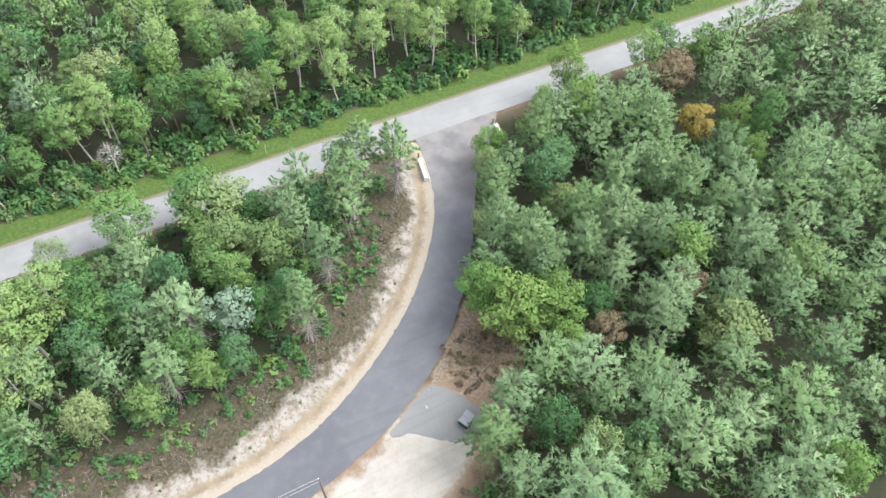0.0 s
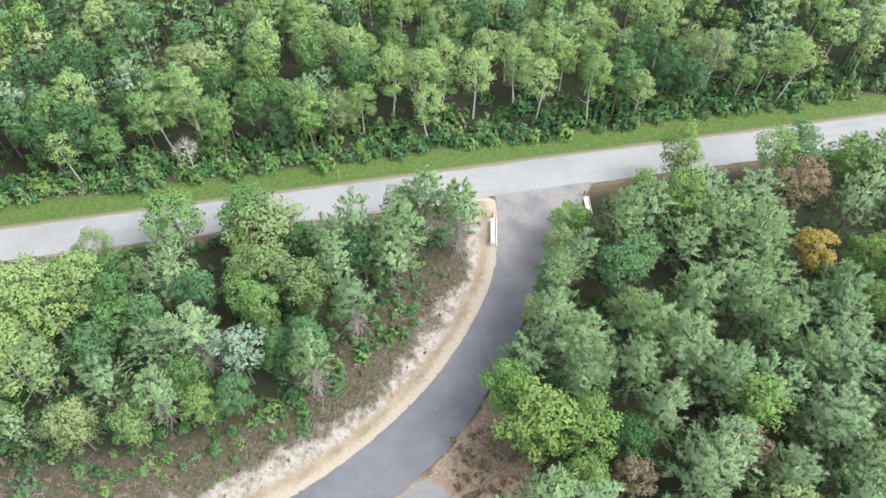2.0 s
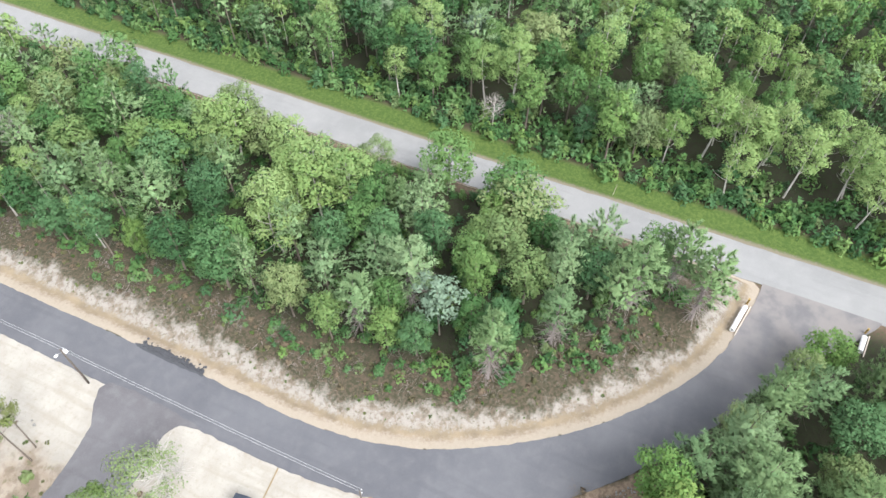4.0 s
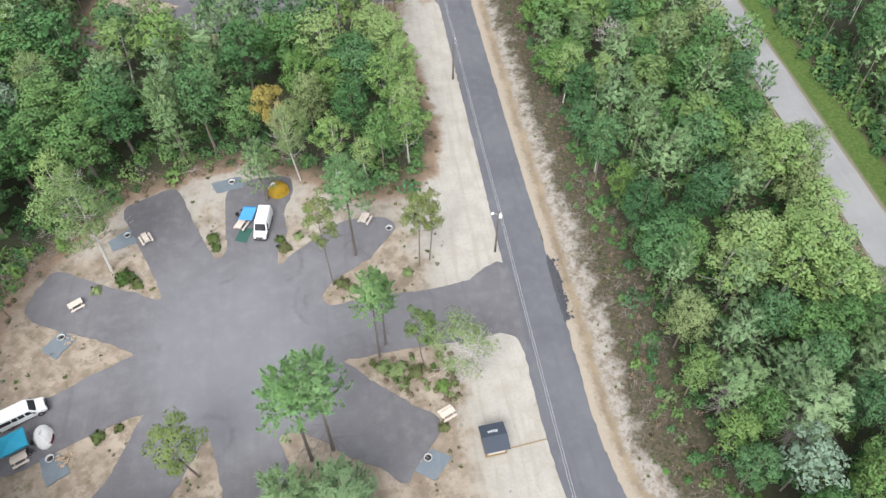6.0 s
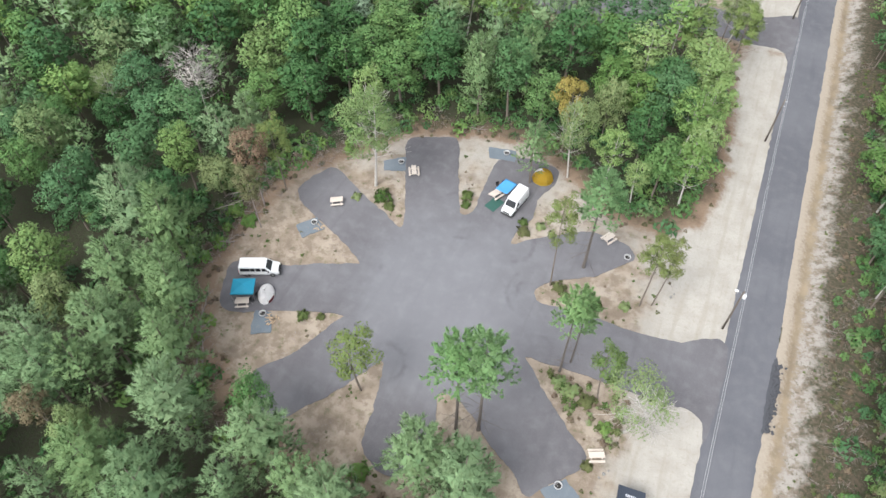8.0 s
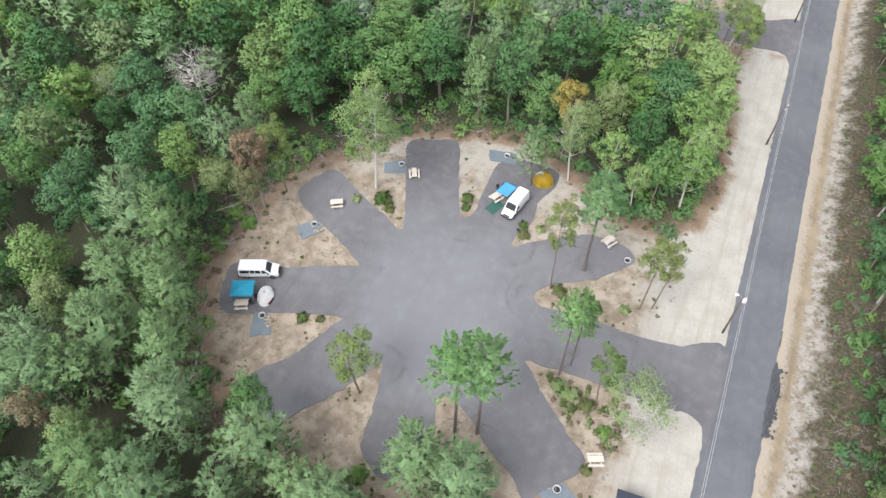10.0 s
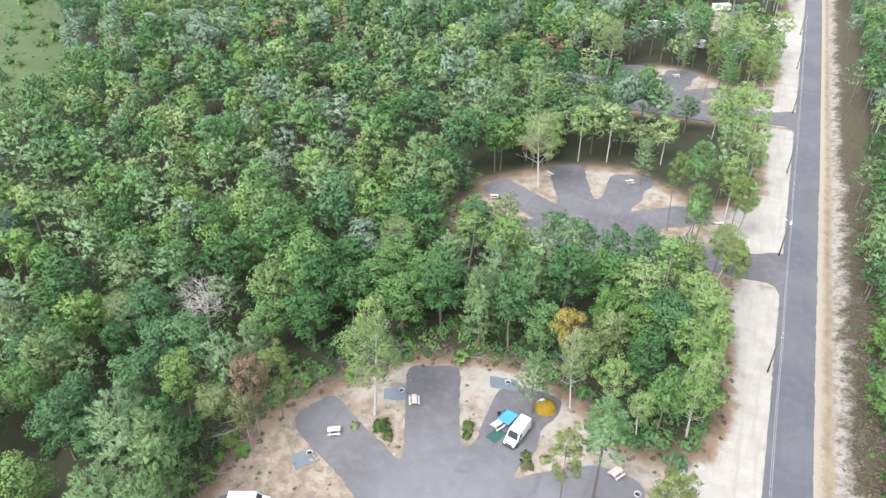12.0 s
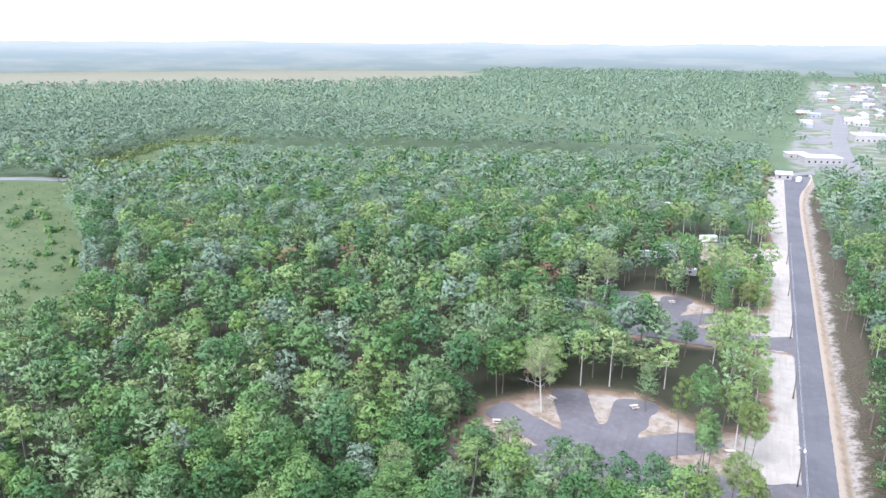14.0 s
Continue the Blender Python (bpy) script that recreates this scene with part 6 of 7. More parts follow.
tent(pose(-61.9, 25.3, 0.066, 0, 0, 20) @ Matrix.Diagonal((1.0, 1.6, 1.0, 1.0)), "small white dome tent with a red front hem", 1.0, 1.25, [PALE_FABRIC], door=-90, hem=RED_FABRIC)
tent(pose(-34.4, 60.6, 0.066, 0, 0, 10), "mustard-yellow dome tent with a pale vent panel", 1.45, 1.75, [YELLOW_FABRIC, YELLOW_FABRIC, PALE_FABRIC, YELLOW_FABRIC, YELLOW_FABRIC, YELLOW_FABRIC], door=-60)


def awning():
    root = thing("awning_tarp", "sky-blue tarp awning tied beside the van", "awning", at=pose(-38.5, 55.3, 0.066, 0, 0, 253))
    bm = bmesh.new()
    bmesh.ops.create_grid(bm, x_segments=8, y_segments=8, size=1.0)
    for v in bm.verts:
        u, w = v.co.x, v.co.y
        v.co = Vector((u * 1.3, w * 1.05, 1.9 + 0.12 * w - 0.14 * (1 - u * u) * (1 - w * w) + 0.02 * noise.noise((u * 3, w * 3, 0))))
    bmesh.ops.solidify(bm, geom=list(bm.faces), thickness=0.01)
    part("tarp", bm, SKY_TARP, root, "sky-blue tarp", True)
    for x in (-1.25, 1.25):
        bm = bmesh.new()
        tube(bm, [(x, -1.0, 0), (x, -1.0, 1.8)], [0.018, 0.016], 6)
        part("pole", bm, STEEL, root)


awning()
bm = bmesh.new()
box(bm, (-1.3, -0.9, 0.0), (1.3, 0.9, 0.012), 0.004)
mat_root = thing("ground_mat", "dark green mat lying on the asphalt", "mat", at=pose(-39.4, 52.9, 0.067, 0, 0, 250))
part("mat_sheet", bm, MAT_GREEN, mat_root)


def camp_chair(x, y, a):
    root = thing("camp_chair", "black folding camp chair", "chair", "camp chairs", pose(x, y, 0.066, 0, 0, a))
    for name, lo, hi in (("seat", (-0.25, -0.25, 0.4), (0.25, 0.25, 0.43)), ("backrest", (-0.25, 0.22, 0.43), (0.25, 0.26, 0.9))):
        bm = bmesh.new()
        box(bm, lo, hi, 0.01)
        part(name, bm, BLACK_PLASTIC, root)
    for sx in (-0.23, 0.23):
        for sy in (-0.23, 0.23):
            bm = bmesh.new()
            tube(bm, [(sx, sy, 0), (sx, -sy, 0.42)], [0.012, 0.012], 5)
            part("leg", bm, STEEL, root)


camp_chair(-40.2, 56.4, 40)
camp_chair(-39.5, 56.9, 10)
camp_chair(-62.7, 24.6, 100)
camp_chair(-63.0, 23.6, 80)



def fallen_log(x, y, a, L, r):
    root = thing("fallen_log", "grey fallen tree stem lying at the clearing's edge", "log", "fallen logs", pose(x, y, 0.0, 0, 0, a))
    bm = bmesh.new()
    tube(bm, [(-L / 2, 0, r), (-L / 6, 0.12, r * 1.2), (L / 6, -0.08, r + 0.1), (L / 2, 0.1, r + 0.25)], [r, r * 0.9, r * 0.7, r * 0.35], 7)
    part("stem", bm, DEADWOOD, root, "", True)
    for k in range(5):
        bm = bmesh.new()
        x0 = -L / 6 + k * L * 0.13
        sy = 1 if k % 2 else -1
        tube(bm, [(x0, 0, r + 0.1), (x0 + 0.5, sy * 0.6, r + 0.35), (x0 + 0.8, sy * 1.1, r + 0.3)], [0.05, 0.035, 0.012], 4)
        part("branch_stub", bm, DEADWOOD, root)


for x, y, a, L, r in ((-66.5, 16.6, 120, 9, 0.12), (-68.2, 19.6, 112, 8, 0.1), (-64.0, 13.6, 125, 7, 0.1), (-72.4, 30.5, 60, 6, 0.1), (-72.0, 37.0, 20, 6, 0.09), (-48.5, 66.8, 10, 5, 0.1), (14.5, 30.0, 70, 6, 0.1), (12.8, 42.0, 100, 7, 0.1), (13.4, 56.0, 60, 6, 0.09), (24.5, -14.0, 30, 5, 0.09), (7.0, -22.0, 40, 5, 0.1), (3.5, -21.0, 120, 5, 0.09)):
    fallen_log(x, y, a, L, r)


def leaning_stem(x, y, a, L, tilt):
    root = thing("leaning_dead_stem", "slim grey dead stem leaning over the clearing's edge", "dead tree", "leaning dead stems", pose(x, y, 0.0, 0, 0, a))
    bm = bmesh.new()
    c, s = math.cos(radians(tilt)), math.sin(radians(tilt))
    tube(bm, [(0, 0, -0.3), (L * 0.4 * c, 0.1, L * 0.4 * s), (L * 0.75 * c, -0.1, L * 0.76 * s), (L * c, 0.15, L * s * 1.03)], [0.11, 0.09, 0.06, 0.02], 6)
    part("stem", bm, DEADWOOD, root, "", True)
    for k in range(7):
        f = 0.35 + 0.09 * k
        side = 1 if k % 2 else -1
        bm = bmesh.new()
        tube(bm, [(L * f * c, 0, L * f * s), (L * f * c + 0.5, side * 0.5, L * f * s + 0.25), (L * f * c + 0.8, side * 1.0, L * f * s + 0.3)], [0.035, 0.022, 0.008], 4)
        part("branch_stub", bm, DEADWOOD, root)


for x, y, a, L, tilt in ((-77.5, 38.5, -25, 11, 42), (-76.0, 41.5, -10, 10, 50), (-74.5, 45.0, -40, 9, 55), (-78.0, 34.5, 5, 9, 35), (-73.0, 48.5, -60, 8, 48), (-72.5, 17.5, 30, 8, 28), (-69.0, 13.5, 40, 8, 30), (-74.5, 30.0, -5, 7, 30)):
    leaning_stem(x, y, a, L, tilt)

# ---- kiosk, bin, gate rails ----
def kiosk():
    """A small board hut with a ribbed metal gable roof."""
    root = thing("kiosk_hut", "small tan board hut with a dark ribbed metal roof", "hut", at=pose(-9.9, 16.6, 0.02, 0, 0, 4))
    for name, lo, hi in (("wall", (-1.2, -1.25, 0), (-1.12, 1.25, 2.2)), ("wall", (1.12, -1.25, 0), (1.2, 1.25, 2.2)), ("wall", (-1.12, 1.17, 0), (1.12, 1.25, 2.2)), ("wall", (-1.12, -1.25, 0), (1.12, -1.17, 1.0))):
        bm = bmesh.new()
        box(bm, lo, hi, 0.01)
        part(name, bm, TAN_BOARD, root)
    for i in range(11):
        bm = bmesh.new()
        x = -1.15 + i * 0.225
        box(bm, (x, -1.27, 0.05), (x + 0.2, -1.252, 0.98), 0.004)
        part("board", bm, TAN_BOARD, root)
    bm = bmesh.new()
    box(bm, (-1.0, -1.4, 1.0), (1.0, -1.1, 1.05), 0.01)
    part("counter", bm, NEW_WOOD, root)
    for side in (-1, 1):
        roof = panel("roof", [(-1.5, 0, 2.85), (1.5, 0, 2.85), (1.5, side * 1.7, 2.3), (-1.5, side * 1.7, 2.3)][::side], 0.05, ROOF_METAL, root, "dark blue-grey ribbed metal")
        for i in range(14):
            bm = bmesh.new()
            x = -1.46 + i * 0.225
            tube(bm, [(x, side * 0.02, 2.9), (x, side * 1.69, 2.355)], [0.022, 0.022], 4)
            part("rib", bm, ROOF_METAL, roof)
    bm = bmesh.new()
    box(bm, (-1.52, -0.08, 2.88), (1.52, 0.08, 2.94), 0.02)
    part("ridge_cap", bm, ROOF_METAL, root)
    for i in range(6):
        bm = bmesh.new()
        x = -0.55 + i * 0.2
        box(bm, (-0.065, -0.17, 0), (0.065, 0.17, 0.012))
        o = part("marking_bar", bm, PALE_MARK, root, "pale painted bar")
        o.matrix_basis = Matrix.Translation((x, 0.62, 2.73)) @ Matrix.Rotation(radians(-18), 4, "X")


kiosk()
edging = thing("timber_edging", "thin brown timber edging across the sand", "edging", at=pose(-5.9, 16.2, 0.02, 0, 0, 6))
for i in range(3):
    bm = bmesh.new()
    box(bm, (-2.3 + i * 1.55, -0.06, 0), (-0.77 + i * 1.55, 0.06, 0.1), 0.015)
    part("timber", bm, TAN_BOARD, edging)


def dumpster():
    root = thing("dumpster", "dark green steel dumpster with grey plastic lids", "dumpster", at=pose(-2.1, -15.3, 0.05, 0, 0, -62))
    bm = bmesh.new()
    box(bm, (-0.95, -0.65, 0.12), (0.95, 0.65, 1.15), 0.03)
    for v in bm.verts:
        if v.co.z > 1 and v.co.y < 0:
            v.co.z -= 0.2
    part("body", bm, GREEN_STEEL, root)
    for sx in (-1, 1):
        panel("lid", [(sx * 0.475 - 0.46, 0.66, 1.17), (sx * 0.475 - 0.46, -0.68, 0.97), (sx * 0.475 + 0.46, -0.68, 0.97), (sx * 0.475 + 0.46, 0.66, 1.17)], 0.05, LID, root, "grey plastic lid")
        bm = bmesh.new()
        box(bm, (sx * 1.0 - 0.06, -0.5, 0.6), (sx * 1.0 + 0.06, 0.5, 0.75), 0.02)
        part("fork_pocket", bm, GREEN_STEEL, root)
        for sy in (-1, 1):
            bm = bmesh.new()
            box(bm, (sx * 0.8 - 0.08, sy * 0.5 - 0.08, 0), (sx * 0.8 + 0.08, sy * 0.5 + 0.08, 0.12), 0.02)
            part("foot", bm, RUBBER, root)


dumpster()


def gate_pipe(x, y, a, L):
    """A white culvert pipe lying at the gate, with a rail and a post beside it."""
    root = thing("culvert_pipe", "white culvert pipe lying beside the drive entrance", "pipe", "culvert pipes", pose(x, y, 0.05, 0, 0, a))
    bm = bmesh.new()
    lathe(bm, [(0.29, 0), (0.36, 0), (0.36, 0.12), (0.33, 0.14), (0.33, L - 0.1), (0.36, L - 0.08), (0.36, L), (0.29, L), (0.29, 0)], 20)
    bm.transform(Matrix.Translation((0, 0, 0.37)) @ Matrix.Rotation(radians(90), 4, "Y"))
    part("pipe", bm, PALE_FABRIC, root, "white plastic pipe", True)
    bm = bmesh.new()
    # black disc across the bore: the pipe's inner shade as a solid colour
    lathe(bm, [(0.0, 0.5), (0.29, 0.5)], 16)
    bm.transform(Matrix.Translation((0, 0, 0.37)) @ Matrix.Rotation(radians(90), 4, "Y"))
    part("bore_shade", bm, ASH_AND_BORE_SHADE, root, "black disc for the shade inside the pipe")
    rail = thing("gate_rail", "long pale timber rail lying along the entrance", "rail", "gate rails", pose(x, y, 0.05, 0, 0, a))
    for i in range(2):
        bm = bmesh.new()
        box(bm, (-0.4 + i * (L / 2 + 0.6), -0.68, 0.0), (L / 2 + 0.15 + i * (L / 2 + 0.6), -0.54, 0.16), 0.02)
        part("timber", bm, NEW_WOOD, rail)
    post = thing("gate_post", "short ochre timber gate post", "post", "gate posts", pose(x + (L + 1.0) * math.cos(radians(a)), y + (L + 1.0) * math.sin(radians(a)), 0.0))
    bm = bmesh.new()
    box(bm, (-0.12, -0.12, -0.1), (0.12, 0.12, 1.1), 0.03)
    part("shaft", bm, YELLOW_POST, post)
    bm = bmesh.new()
    box(bm, (-0.14, -0.14, 1.1), (0.14, 0.14, 1.15), 0.02)
    part("cap", bm, YELLOW_POST, post)


gate_pipe(37.9, -28.9, -12, 4.6)
gate_pipe(41.6, -44.9, -8, 2.6)

# marker post on the verge
marker = thing("marker_post", "thin pale marker post on the grass verge", "post", at=pose(55.4, -7.4, -0.1, 4, 3, 0))
bm = bmesh.new()
tube(bm, [(0, 0, 0), (0, 0, 2.3)], [0.045, 0.035], 6)
part("shaft", bm, NEW_WOOD, marker)

# ---- power line ----
POLES = [4.2, 44.7, 83.0, 119.0, 157.0, 195.7, 234.5, 273.0]
POLE_X = -4.2


def power_pole(y, lamp):
    root = thing("power_pole", "weathered wooden power pole" + (" with a white lamp" if lamp else " with insulators"), "pole", "power poles", pose(POLE_X, y, 0.0))
    bm = bmesh.new()
    tube(bm, [(0, 0, -0.3), (0.02, 0, 3), (0.0, 0.03, 6), (0, 0, 8.6)], [0.16, 0.14, 0.12, 0.1], 10)
    part("shaft", bm, GREY_WOOD, root, "", True)
    for z in (8.2, 7.3):
        bm = bmesh.new()
        tube(bm, [(0, 0, z), (0.34 if z > 8 else 0.3, 0, z + 0.08)], [0.03, 0.025], 6)
        part("bracket", bm, STEEL, root)
        bm = bmesh.new()
        lathe(bm, [(0.0, 0), (0.06, 0.0), (0.07, 0.05), (0.04, 0.07), (0.06, 0.11), (0.0, 0.15)], 10)
        bm.transform(Matrix.Translation((0.34 if z > 8 else 0.3, 0, z + 0.06)))
        part("insulator", bm, WHITE_PAINT, root, "white insulator", True)
    if lamp:
        bm = bmesh.new()
        tube(bm, [(0, 0, 7.9), (-0.3, 0.1, 8.15), (-0.62, 0.2, 8.1)], [0.03, 0.03, 0.025], 6)
        part("lamp_arm", bm, STEEL, root)
        bm = bmesh.new()
        box(bm, (-0.98, 0.05, 8.0), (-0.55, 0.37, 8.16), 0.05)
        part("lamp_head", bm, WHITE_PAINT, root, "white lamp head", True)
        bm = bmesh.new()
        box(bm, (0.08, -0.3, 7.5), (0.5, 0.12, 8.0), 0.06)
        part("transformer_box", bm, WHITE_PAINT, root, "white box", True)


for i, y in enumerate(POLES):
    power_pole(y, i in (1, 3))
spans = list(zip(POLES, POLES[1:]))
for y0, y1 in spans:
    for z, dx in ((8.42, 0.34), (7.52, 0.3)):
        bm = bmesh.new()
        pts = [(POLE_X + dx, y0 + (y1 - y0) * k / 12, z - 1.6 * (k / 12) * (1 - k / 12)) for k in range(13)]
        tube(bm, pts, [0.016] * 13, 5)
        ob = new("overhead_wire", bm_mesh("overhead_wire", bm, PALE_STEEL))
        tagged(ob, "thin sagging overhead wire between power poles", "wire", "overhead wires")
# ---- rubble, stones, brush ----


def stone_mesh(name, seed, mat):
    r = random.Random(seed)
    bm = bmesh.new()
    bmesh.ops.create_icosphere(bm, subdivisions=1, radius=0.5)
    for v in bm.verts:
        v.co = Vector((v.co.x * r.uniform(0.8, 1.2), v.co.y * r.uniform(0.7, 1.1), v.co.z * r.uniform(0.45, 0.75)))
    return bm_mesh(name, bm, mat)


def stones(name, label, mat, spots, seed):
    """A heap or row of separate stones that share a few meshes."""
    r = random.Random(seed)
    shapes = [stone_mesh("stone", seed + k, mat) for k in range(4)]
    root = thing(name, label, "rubble")
    for x, y, s in spots:
        o = new("stone", shapes[r.randrange(4)])
        o.parent = root
        z = float(ground_height(np.array([x]), np.array([y]))[0])
        o.matrix_basis = Matrix.LocRotScale((x, y, max(z, 0.04 if mat is RUBBLE else z) + s * 0.2), Euler((r.uniform(-0.3, 0.3), r.uniform(-0.3, 0.3), r.uniform(0, 6))), (s, s, s))


r1 = random.Random(5)
patch_line = smooth_line([(2.6, 32.0), (3.2, 33.0), (3.6, 36.0), (3.7, 40.0), (3.2, 42.2), (2.6, 42.4)], closed=True, step=0.4, wobble=0.2, seed=31)
tagged(slab("pavement_patch", patch_line, 0.074, 0.2, RUBBLE), "dark spill of broken asphalt at the drive's edge", "pavement", kind="structure")
stones("rubble_heap", "heap of broken dark asphalt lumps beside the drive", RUBBLE, [(2.95 + abs(r1.gauss(0, 0.4)), r1.uniform(32.2, 42.0), r1.uniform(0.2, 0.55)) for i in range(150)], 30)
edge_in = smooth_line([(4.4, -12.6), (6.6, -15.6), (9.6, -19.6), (14.0, -24.0), (18.5, -27.6)], step=0.3)
stones("riprap_row", "row of small pale stones along the drive's edge", PALE_STONE, [(x - 0.5 + r1.gauss(0, 0.25), y - 0.4 + r1.gauss(0, 0.25), r1.uniform(0.15, 0.38)) for x, y in edge_in for k in range(2)], 40)
stones("boulders", "a few loose stones on the sand lot", PALE_STONE, [(-13.2, 19.6, 0.5), (-13.6, 19.0, 0.35), (-12.8, 20.2, 0.3), (-9.0, 11.0, 0.35), (-7.0, 9.4, 0.3), (-11.5, 46.8, 0.45), (-11.2, 47.5, 0.35)], 50)
undergrowth("brush_heap", "tan heap of cut branches beside the apron", [(r1.uniform(2.0, 9.0), r1.uniform(-26, -16.5), r1.uniform(0.8, 1.5)) for i in range(90)], DRY, STICKS)
undergrowth("brush_heap_litter", "dry leaf litter beside the apron", [(r1.uniform(1.5, 10.0), r1.uniform(-27, -16.5), r1.uniform(0.5, 1.2)) for i in range(80) ], DRY, WEEDS)


def shrub(x, y, s, mat, label):
    root = thing("shrub", label, "shrub", "shrubs in the camp")
    root.matrix_basis = pose(x, y, 0.0, 0, 0, rng.uniform(0, 360))
    stem = bmesh.new()
    for k in range(5):
        a = k * 1.257
        tube(stem, [(0, 0, -0.1), (0.35 * s * math.cos(a), 0.35 * s * math.sin(a), 0.8 * s)], [0.03, 0.012], 4, False)
    part("stem", stem, BARK, root)
    o = new("leaves", crown_mesh("leaves", bush_quads(1.1 * s, 1.0 * s, int(260 * s), 0.24), mat))
    o.parent = root


for x, y, s, mat in ((-55.4, 47.6, 1.5, WEED), (-53.6, 46.2, 1.0, WEED), (-43.7, 52.8, 1.1, WEED), (-43.2, 51.0, 0.8, WEED), (-33.6, 49.6, 1.1, WEED), (-34.2, 51.2, 0.8, WEED), (-71.1, 35.4, 1.4, BRIGHT),
                     (-55.6, 24.4, 0.9, WEED), (-53.4, 25.2, 0.6, WEED), (-19.8, 28.0, 1.4, OLIVE), (-17.6, 27.4, 1.2, WEED), (-14.6, 25.0, 1.0, BRIGHT), (-15.2, 19.6, 0.8, WEED), (-26.0, 42.2, 1.1, WEED), (-28.2, 10.2, 0.9, WEED),
                     (-21.6, 28.6, 1.0, OLIVE), (-16.8, 42.8, 0.9, OLIVE), (-20.2, 41.6, 0.7, WEED), (-39.0, 8.6, 1.4, BRIGHT), (-31.6, 51.4, 0.8, OLIVE), (-66.5, 18.6, 1.0, BRIGHT), (-59.0, 46.0, 0.8, OLIVE), (-24.6, 41.2, 0.8, OLIVE)):
    shrub(x, y, s, mat, "leafy shrub on the sand between camping bays" if mat is not OLIVE else "dry olive shrub on the sand between bays")
for x, y, s in ((14.0, 1.4, 1.0), (8.9, 10.6, 0.8), (10.5, 24.0, 0.9), (49.0 - 31.0, 6.0, 0.9)):
    o = shrub(x, y, s, BRIGHT, "bright green shrub on the sandy bank")


# ---- far end of the drive: trailers, buildings, town ----
def trailer(x, y, a, L=7.0):
    root = thing("camping_trailer", "white camping trailer parked among the trees", "trailer", "camping trailers", pose(x, y, 0.02, 0, 0, a))
    bm = bmesh.new()
    box(bm, (-L / 2, -1.2, 0.5), (L / 2, 1.2, 2.9), 0.15)
    part("body", bm, WHITE_PAINT, root)
    for sx in (-0.5, 0.5):
        for sy in (-1, 1):
            bm = bmesh.new()
            lathe(bm, [(0.0, -0.1), (0.36, -0.1), (0.36, 0.1), (0.0, 0.1)], 14)
            bm.transform(Matrix.Translation((sx, sy * 1.05, 0.36)) @ Matrix.Rotation(radians(90), 4, "X"))
            part("wheel", bm, RUBBER, root)
    for sy in (-1, 1):
        for k in (-0.3, 0.25):
            bm = bmesh.new()
            box(bm, (k * L - 0.5, sy * 1.205 - 0.02, 1.5), (k * L + 0.5, sy * 1.205 + 0.02, 2.2), 0.01)
            part("window", bm, GLASS, root)
    bm = bmesh.new()
    tube(bm, [(L / 2, -0.5, 0.55), (L / 2 + 1.2, 0, 0.5), (L / 2, 0.5, 0.55)], [0.05, 0.05, 0.05], 5)
    part("tongue", bm, STEEL, root)


for x, y, a in ((-53, 259, 15), (-46, 261, 20), (-37.5, 243, -10), (-34, 293, 30), (-59, 352, 10), (-22, 246, 60), (4.5, 458, 80), (-48, 270, 40)):
    trailer(x, y, a)


def building(x, y, a, w, d, h, wall, roof, pitched, label):
    root = thing("building", label, "building", "town buildings", pose(x, y, 0, 0, 0, a))
    bm = bmesh.new()
    box(bm, (-w / 2, -d / 2, 0), (w / 2, d / 2, h), 0.05)
    part("wall", bm, wall, root)
    bm = bmesh.new()
    if pitched:
        vs = [bm.verts.new(p) for p in ((-w / 2 - 0.5, -d / 2 - 0.5, h), (w / 2 + 0.5, -d / 2 - 0.5, h), (w / 2 + 0.5, d / 2 + 0.5, h), (-w / 2 - 0.5, d / 2 + 0.5, h), (-w / 2 - 0.5, 0, h + d * 0.3), (w / 2 + 0.5, 0, h + d * 0.3))]
        for f in ((0, 1, 5, 4), (2, 3, 4, 5), (0, 4, 3), (1, 2, 5), (3, 2, 1, 0)):
            bm.faces.new([vs[i] for i in f])
    else:
        box(bm, (-w / 2 - 0.3, -d / 2 - 0.3, h + 0.003), (w / 2 + 0.3, d / 2 + 0.3, h + 0.4), 0.05)
    part("roof", bm, roof, root)
    n = max(2, int(w / 4))
    for sy in (-1, 1):
        for k in range(n):
            bm = bmesh.new()
            cx = -w / 2 + (k + 0.5) * w / n
            box(bm, (cx - 0.6, sy * d / 2 - 0.03, 1.0), (cx + 0.6, sy * d / 2 + 0.03, 2.3))
            part("window", bm, GLASS, root)


building(20, 546, 18, 24, 16, 4.2, CONCRETE, ROOF_WHITE, False, "low white flat-roofed building at the drive's end")
building(5, 562, 18, 14, 10, 3.6, CONCRETE, ROOF_WHITE, False, "low pale annex with a flat white roof")
building(-4, 466, 5, 9, 6, 3.2, CONCRETE, ROOF_WHITE, True, "small pale shed at the drive's end")
building(66, 690, 10, 30, 18, 6, CONCRETE, ROOF_WHITE, False, "pale store beside the highway")
r2 = random.Random(12)
WALLS = [plain("house_wall_" + k, c, 0.8, 0, 0.1, 0.5) for k, c in (("white", (0.36, 0.36, 0.355)), ("tan", (0.36, 0.32, 0.26)), ("grey", (0.26, 0.28, 0.3)), ("brick", (0.24, 0.15, 0.12)))]
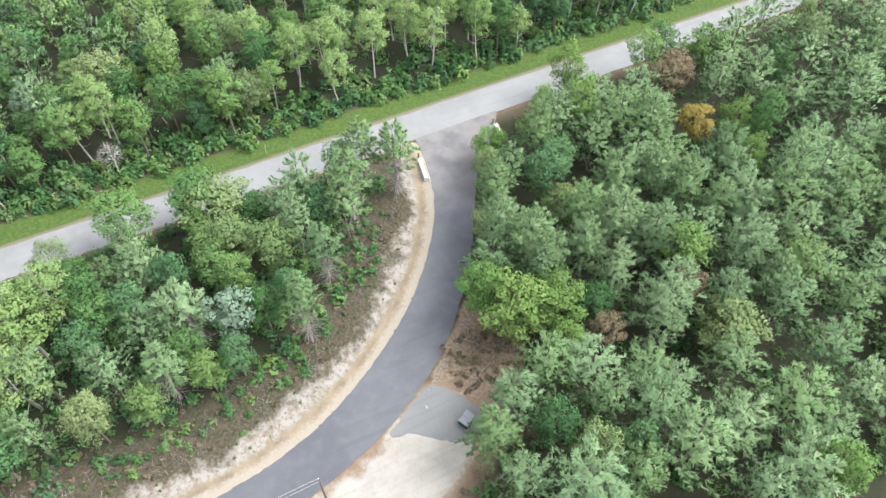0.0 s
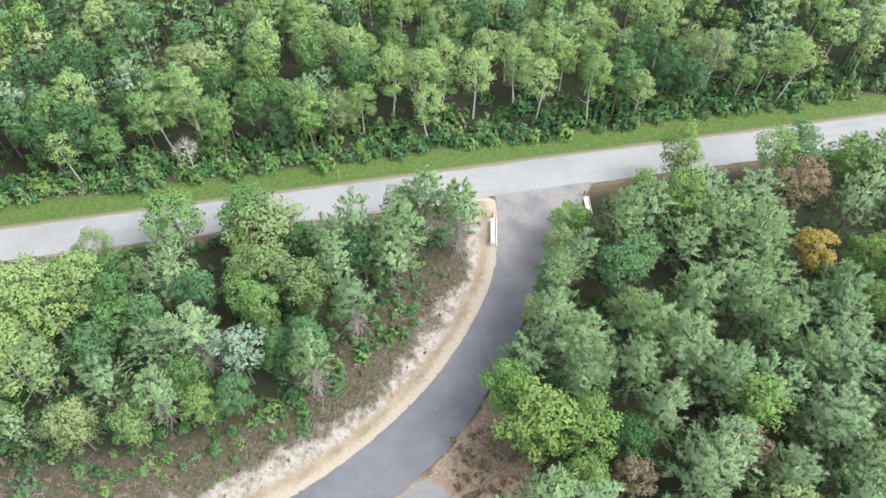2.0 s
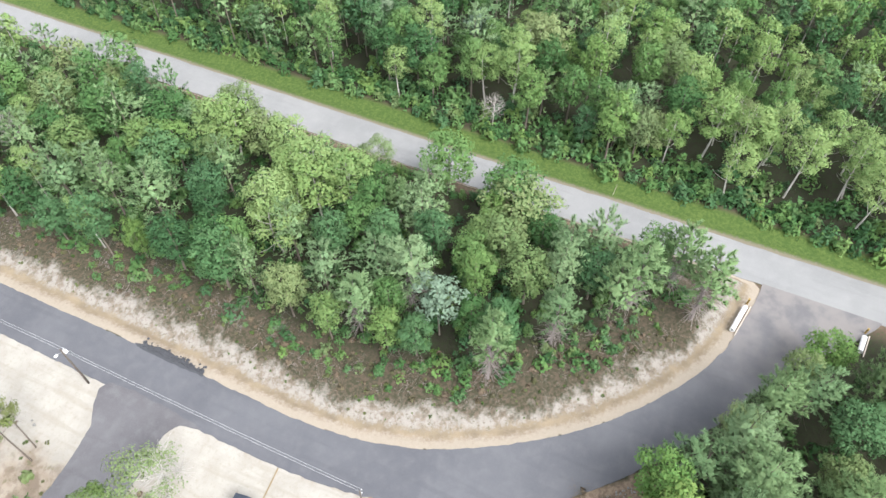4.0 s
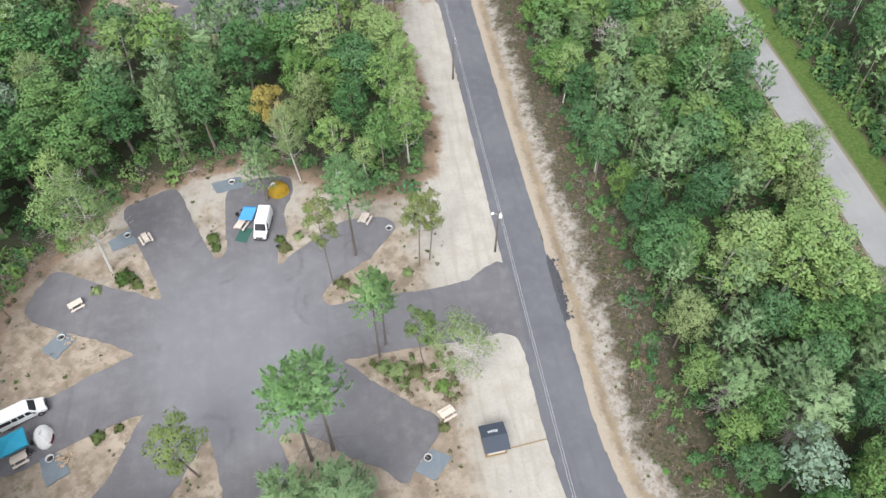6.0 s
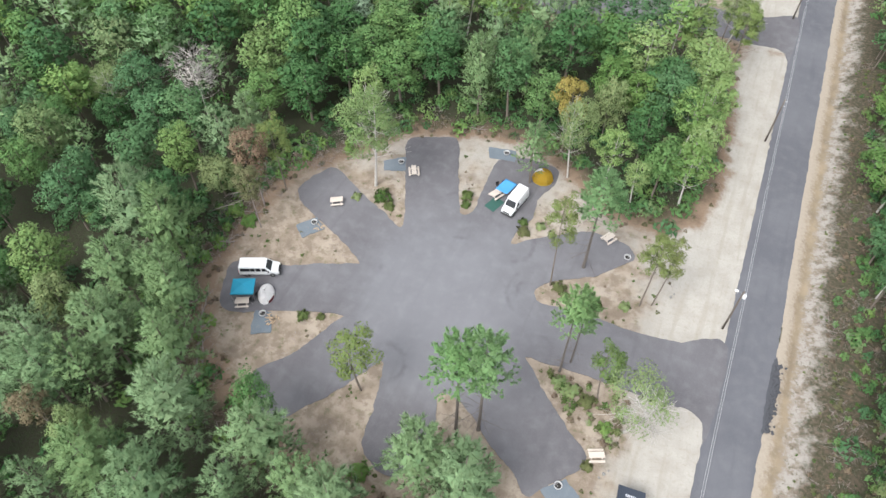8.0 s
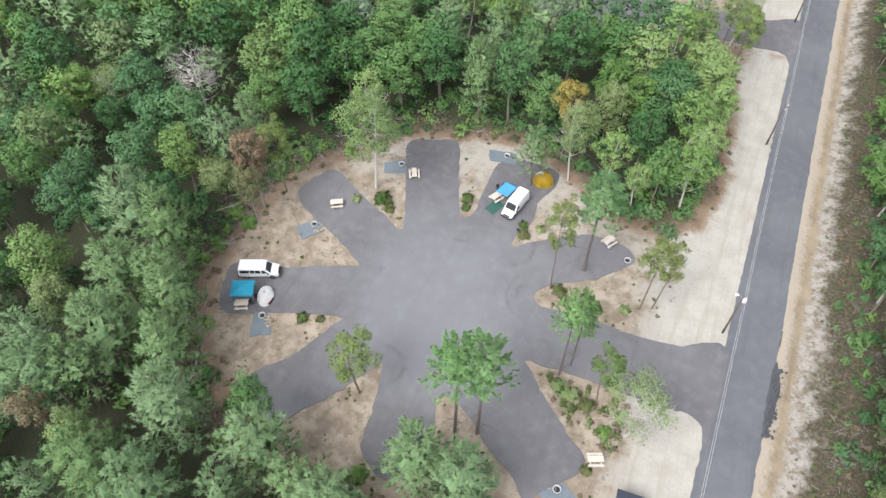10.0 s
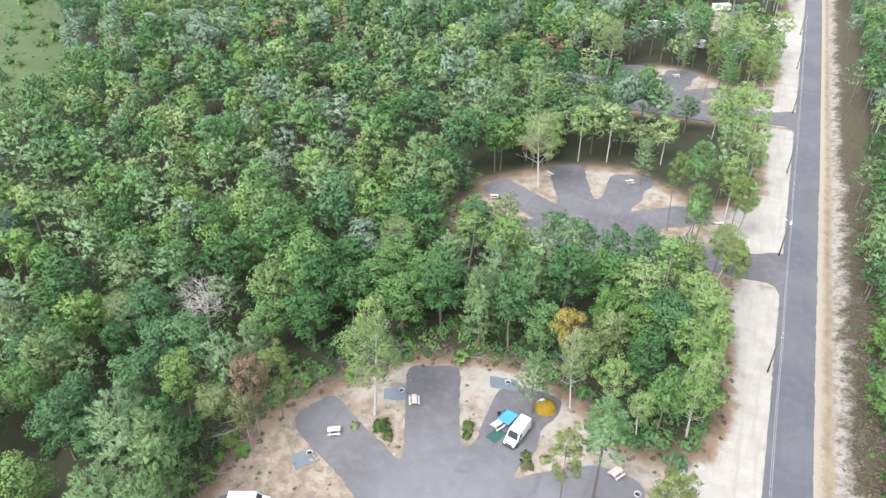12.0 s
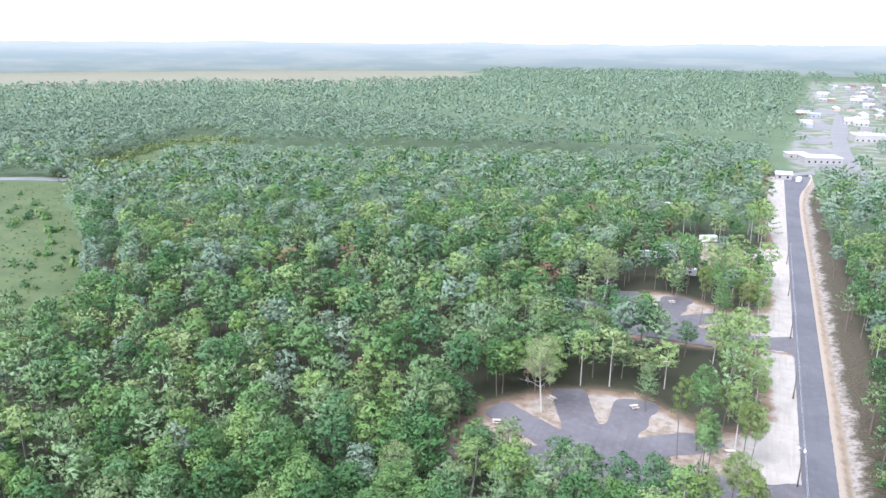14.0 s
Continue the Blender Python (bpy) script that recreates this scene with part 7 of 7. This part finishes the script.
for i in range(80):
    yy = 740 + 880 * r2.random() ** 0.8
    xx = 34 + (yy - 760) * 0.095 + r2.choice((-1, 1, 1)) * r2.uniform(16, 46) + r2.random() ** 2 * 70
    pitched = r2.random() < 0.75
    k = r2.choice((0, 0, 0, 1, 2, 3))
    building(xx, yy, 5 + r2.choice((0, 90)) + r2.uniform(-6, 6), r2.uniform(8, 15), r2.uniform(6, 10), r2.uniform(2.8, 4.6), WALLS[k], r2.choice((ROOF_WHITE, ROOF_GREY, ROOF_GREY)) if pitched else ROOF_WHITE, pitched, ("white", "tan", "grey", "brick-red")[k] + " town house with a " + ("pitched" if pitched else "flat") + " roof")
for i in range(14):
    building(r2.uniform(-300, -170), r2.uniform(1520, 1720), r2.uniform(0, 40), r2.uniform(12, 30), r2.uniform(9, 16), r2.uniform(4, 6), WALLS[0], ROOF_WHITE, False, "pale shed at the far edge of the woods")
highway = smooth_line([(-3.4, 480), (-2, 492), (10, 500), (24, 560), (34, 640), (40, 760), (70, 1100), (120, 1600), (136, 1600), (86, 1100), (54, 760), (47, 660), (44, 560), (46, 470), (30, 478), (16, 490), (10, 488), (3, 480)], closed=True, step=6)
tagged(slab("road_highway", highway, 0.05, 0.2, M_APRON), "pale paved highway into the town", "road", kind="structure")
for x, y, w, d in ((16, 600, 22, 34), (22, 676, 18, 40), (74, 700, 30, 36), (28, 800, 22, 50), (92, 860, 34, 40), (46, 980, 24, 60), (118, 1040, 30, 50)):
    lot = smooth_line([(x - w / 2, y - d / 2), (x + w / 2, y - d / 2), (x + w / 2 + 3, y + d / 2), (x - w / 2 + 3, y + d / 2)], closed=True, step=8)
    tagged(slab("pavement_lot", lot, 0.045, 0.2, M_APRON), "pale gravel parking lot beside the highway", "pavement", kind="structure")
west_road = smooth_line([(-640, 150), (-430, 254), (-384, 273), (-300, 318), (-302, 323), (-388, 281), (-432, 263), (-640, 160)], closed=True, step=8)
tagged(slab("road_west", west_road, 0.2, 0.2, M_PUBLIC), "pale country road beside the meadow", "road", kind="structure")
undergrowth("meadow_shrubs", "dark round shrubs in the meadow", [(-206 - u, 104 + u * 0.62 + r2.uniform(-26, 34), r2.uniform(0.9, 2.6)) for u in [r2.uniform(0, 190) for i in range(60)]], BROAD, SHRUBS)
mx, my = rng.uniform(-450, -196, 9000), rng.uniform(60, 450, 9000)
grown = np.maximum(inside(mx, my, MEADOW), inside(mx, my, CLEARING))
undergrowth("meadow_grass", "rough tall grass and weeds in the meadow", [(x, y, rng.uniform(0.6, 1.3)) for x, y, d in zip(mx, my, grown) if d > 1 and rng.uniform() < 0.6], WEED, [bush_quads(0.6, 0.4, 14, 0.4) for i in range(5)])
undergrowth("clearing_shrubs", "young trees and shrubs along the narrow clearing", [(x, y, rng.uniform(1.4, 3.2)) for x, y in zip(mx, my) if y > 276 and -14 < inside(np.array([x]), np.array([y]), CLEARING)[0] < 9 and rng.uniform() < 0.5], OLIVE, SHRUBS)
for x, y in ((-392, 268), (-372, 352), (-330, 300)):
    root = thing("roadside_pole", "tall wooden pole beside the country road", "pole", "roadside poles", pose(x, y, 0))
    bm = bmesh.new()
    tube(bm, [(0, 0, -0.2), (0, 0, 13)], [0.2, 0.14], 8)
    part("shaft", bm, GREY_WOOD, root)
    bm = bmesh.new()
    box(bm, (-1.2, -0.08, 12.2), (1.2, 0.08, 12.4), 0.02)
    part("crossarm", bm, GREY_WOOD, root)


# ---- backdrop: hazy country on the horizon ----
def backdrop():
    n = Nodes("hazy_distance", 1.0)
    z = n.add("SeparateXYZ", Vector=n.where()).outputs["Z"]
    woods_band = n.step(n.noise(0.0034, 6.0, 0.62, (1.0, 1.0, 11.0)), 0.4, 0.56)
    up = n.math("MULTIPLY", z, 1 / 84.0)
    # haze painted on: the sheet's glowing colour pales and turns bluer with height
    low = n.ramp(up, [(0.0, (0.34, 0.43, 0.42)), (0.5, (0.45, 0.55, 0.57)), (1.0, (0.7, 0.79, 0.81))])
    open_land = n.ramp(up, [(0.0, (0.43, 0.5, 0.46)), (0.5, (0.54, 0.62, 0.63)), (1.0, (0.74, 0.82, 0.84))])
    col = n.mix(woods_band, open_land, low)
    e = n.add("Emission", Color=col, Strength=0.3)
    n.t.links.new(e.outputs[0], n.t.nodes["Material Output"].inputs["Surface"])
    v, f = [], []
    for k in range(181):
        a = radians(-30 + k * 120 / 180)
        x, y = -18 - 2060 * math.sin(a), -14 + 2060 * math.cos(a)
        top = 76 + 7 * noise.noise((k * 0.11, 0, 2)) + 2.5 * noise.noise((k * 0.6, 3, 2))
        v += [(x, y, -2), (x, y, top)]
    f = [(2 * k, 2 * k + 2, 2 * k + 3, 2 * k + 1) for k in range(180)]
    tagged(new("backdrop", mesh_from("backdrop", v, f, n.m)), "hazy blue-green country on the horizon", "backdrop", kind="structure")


backdrop()
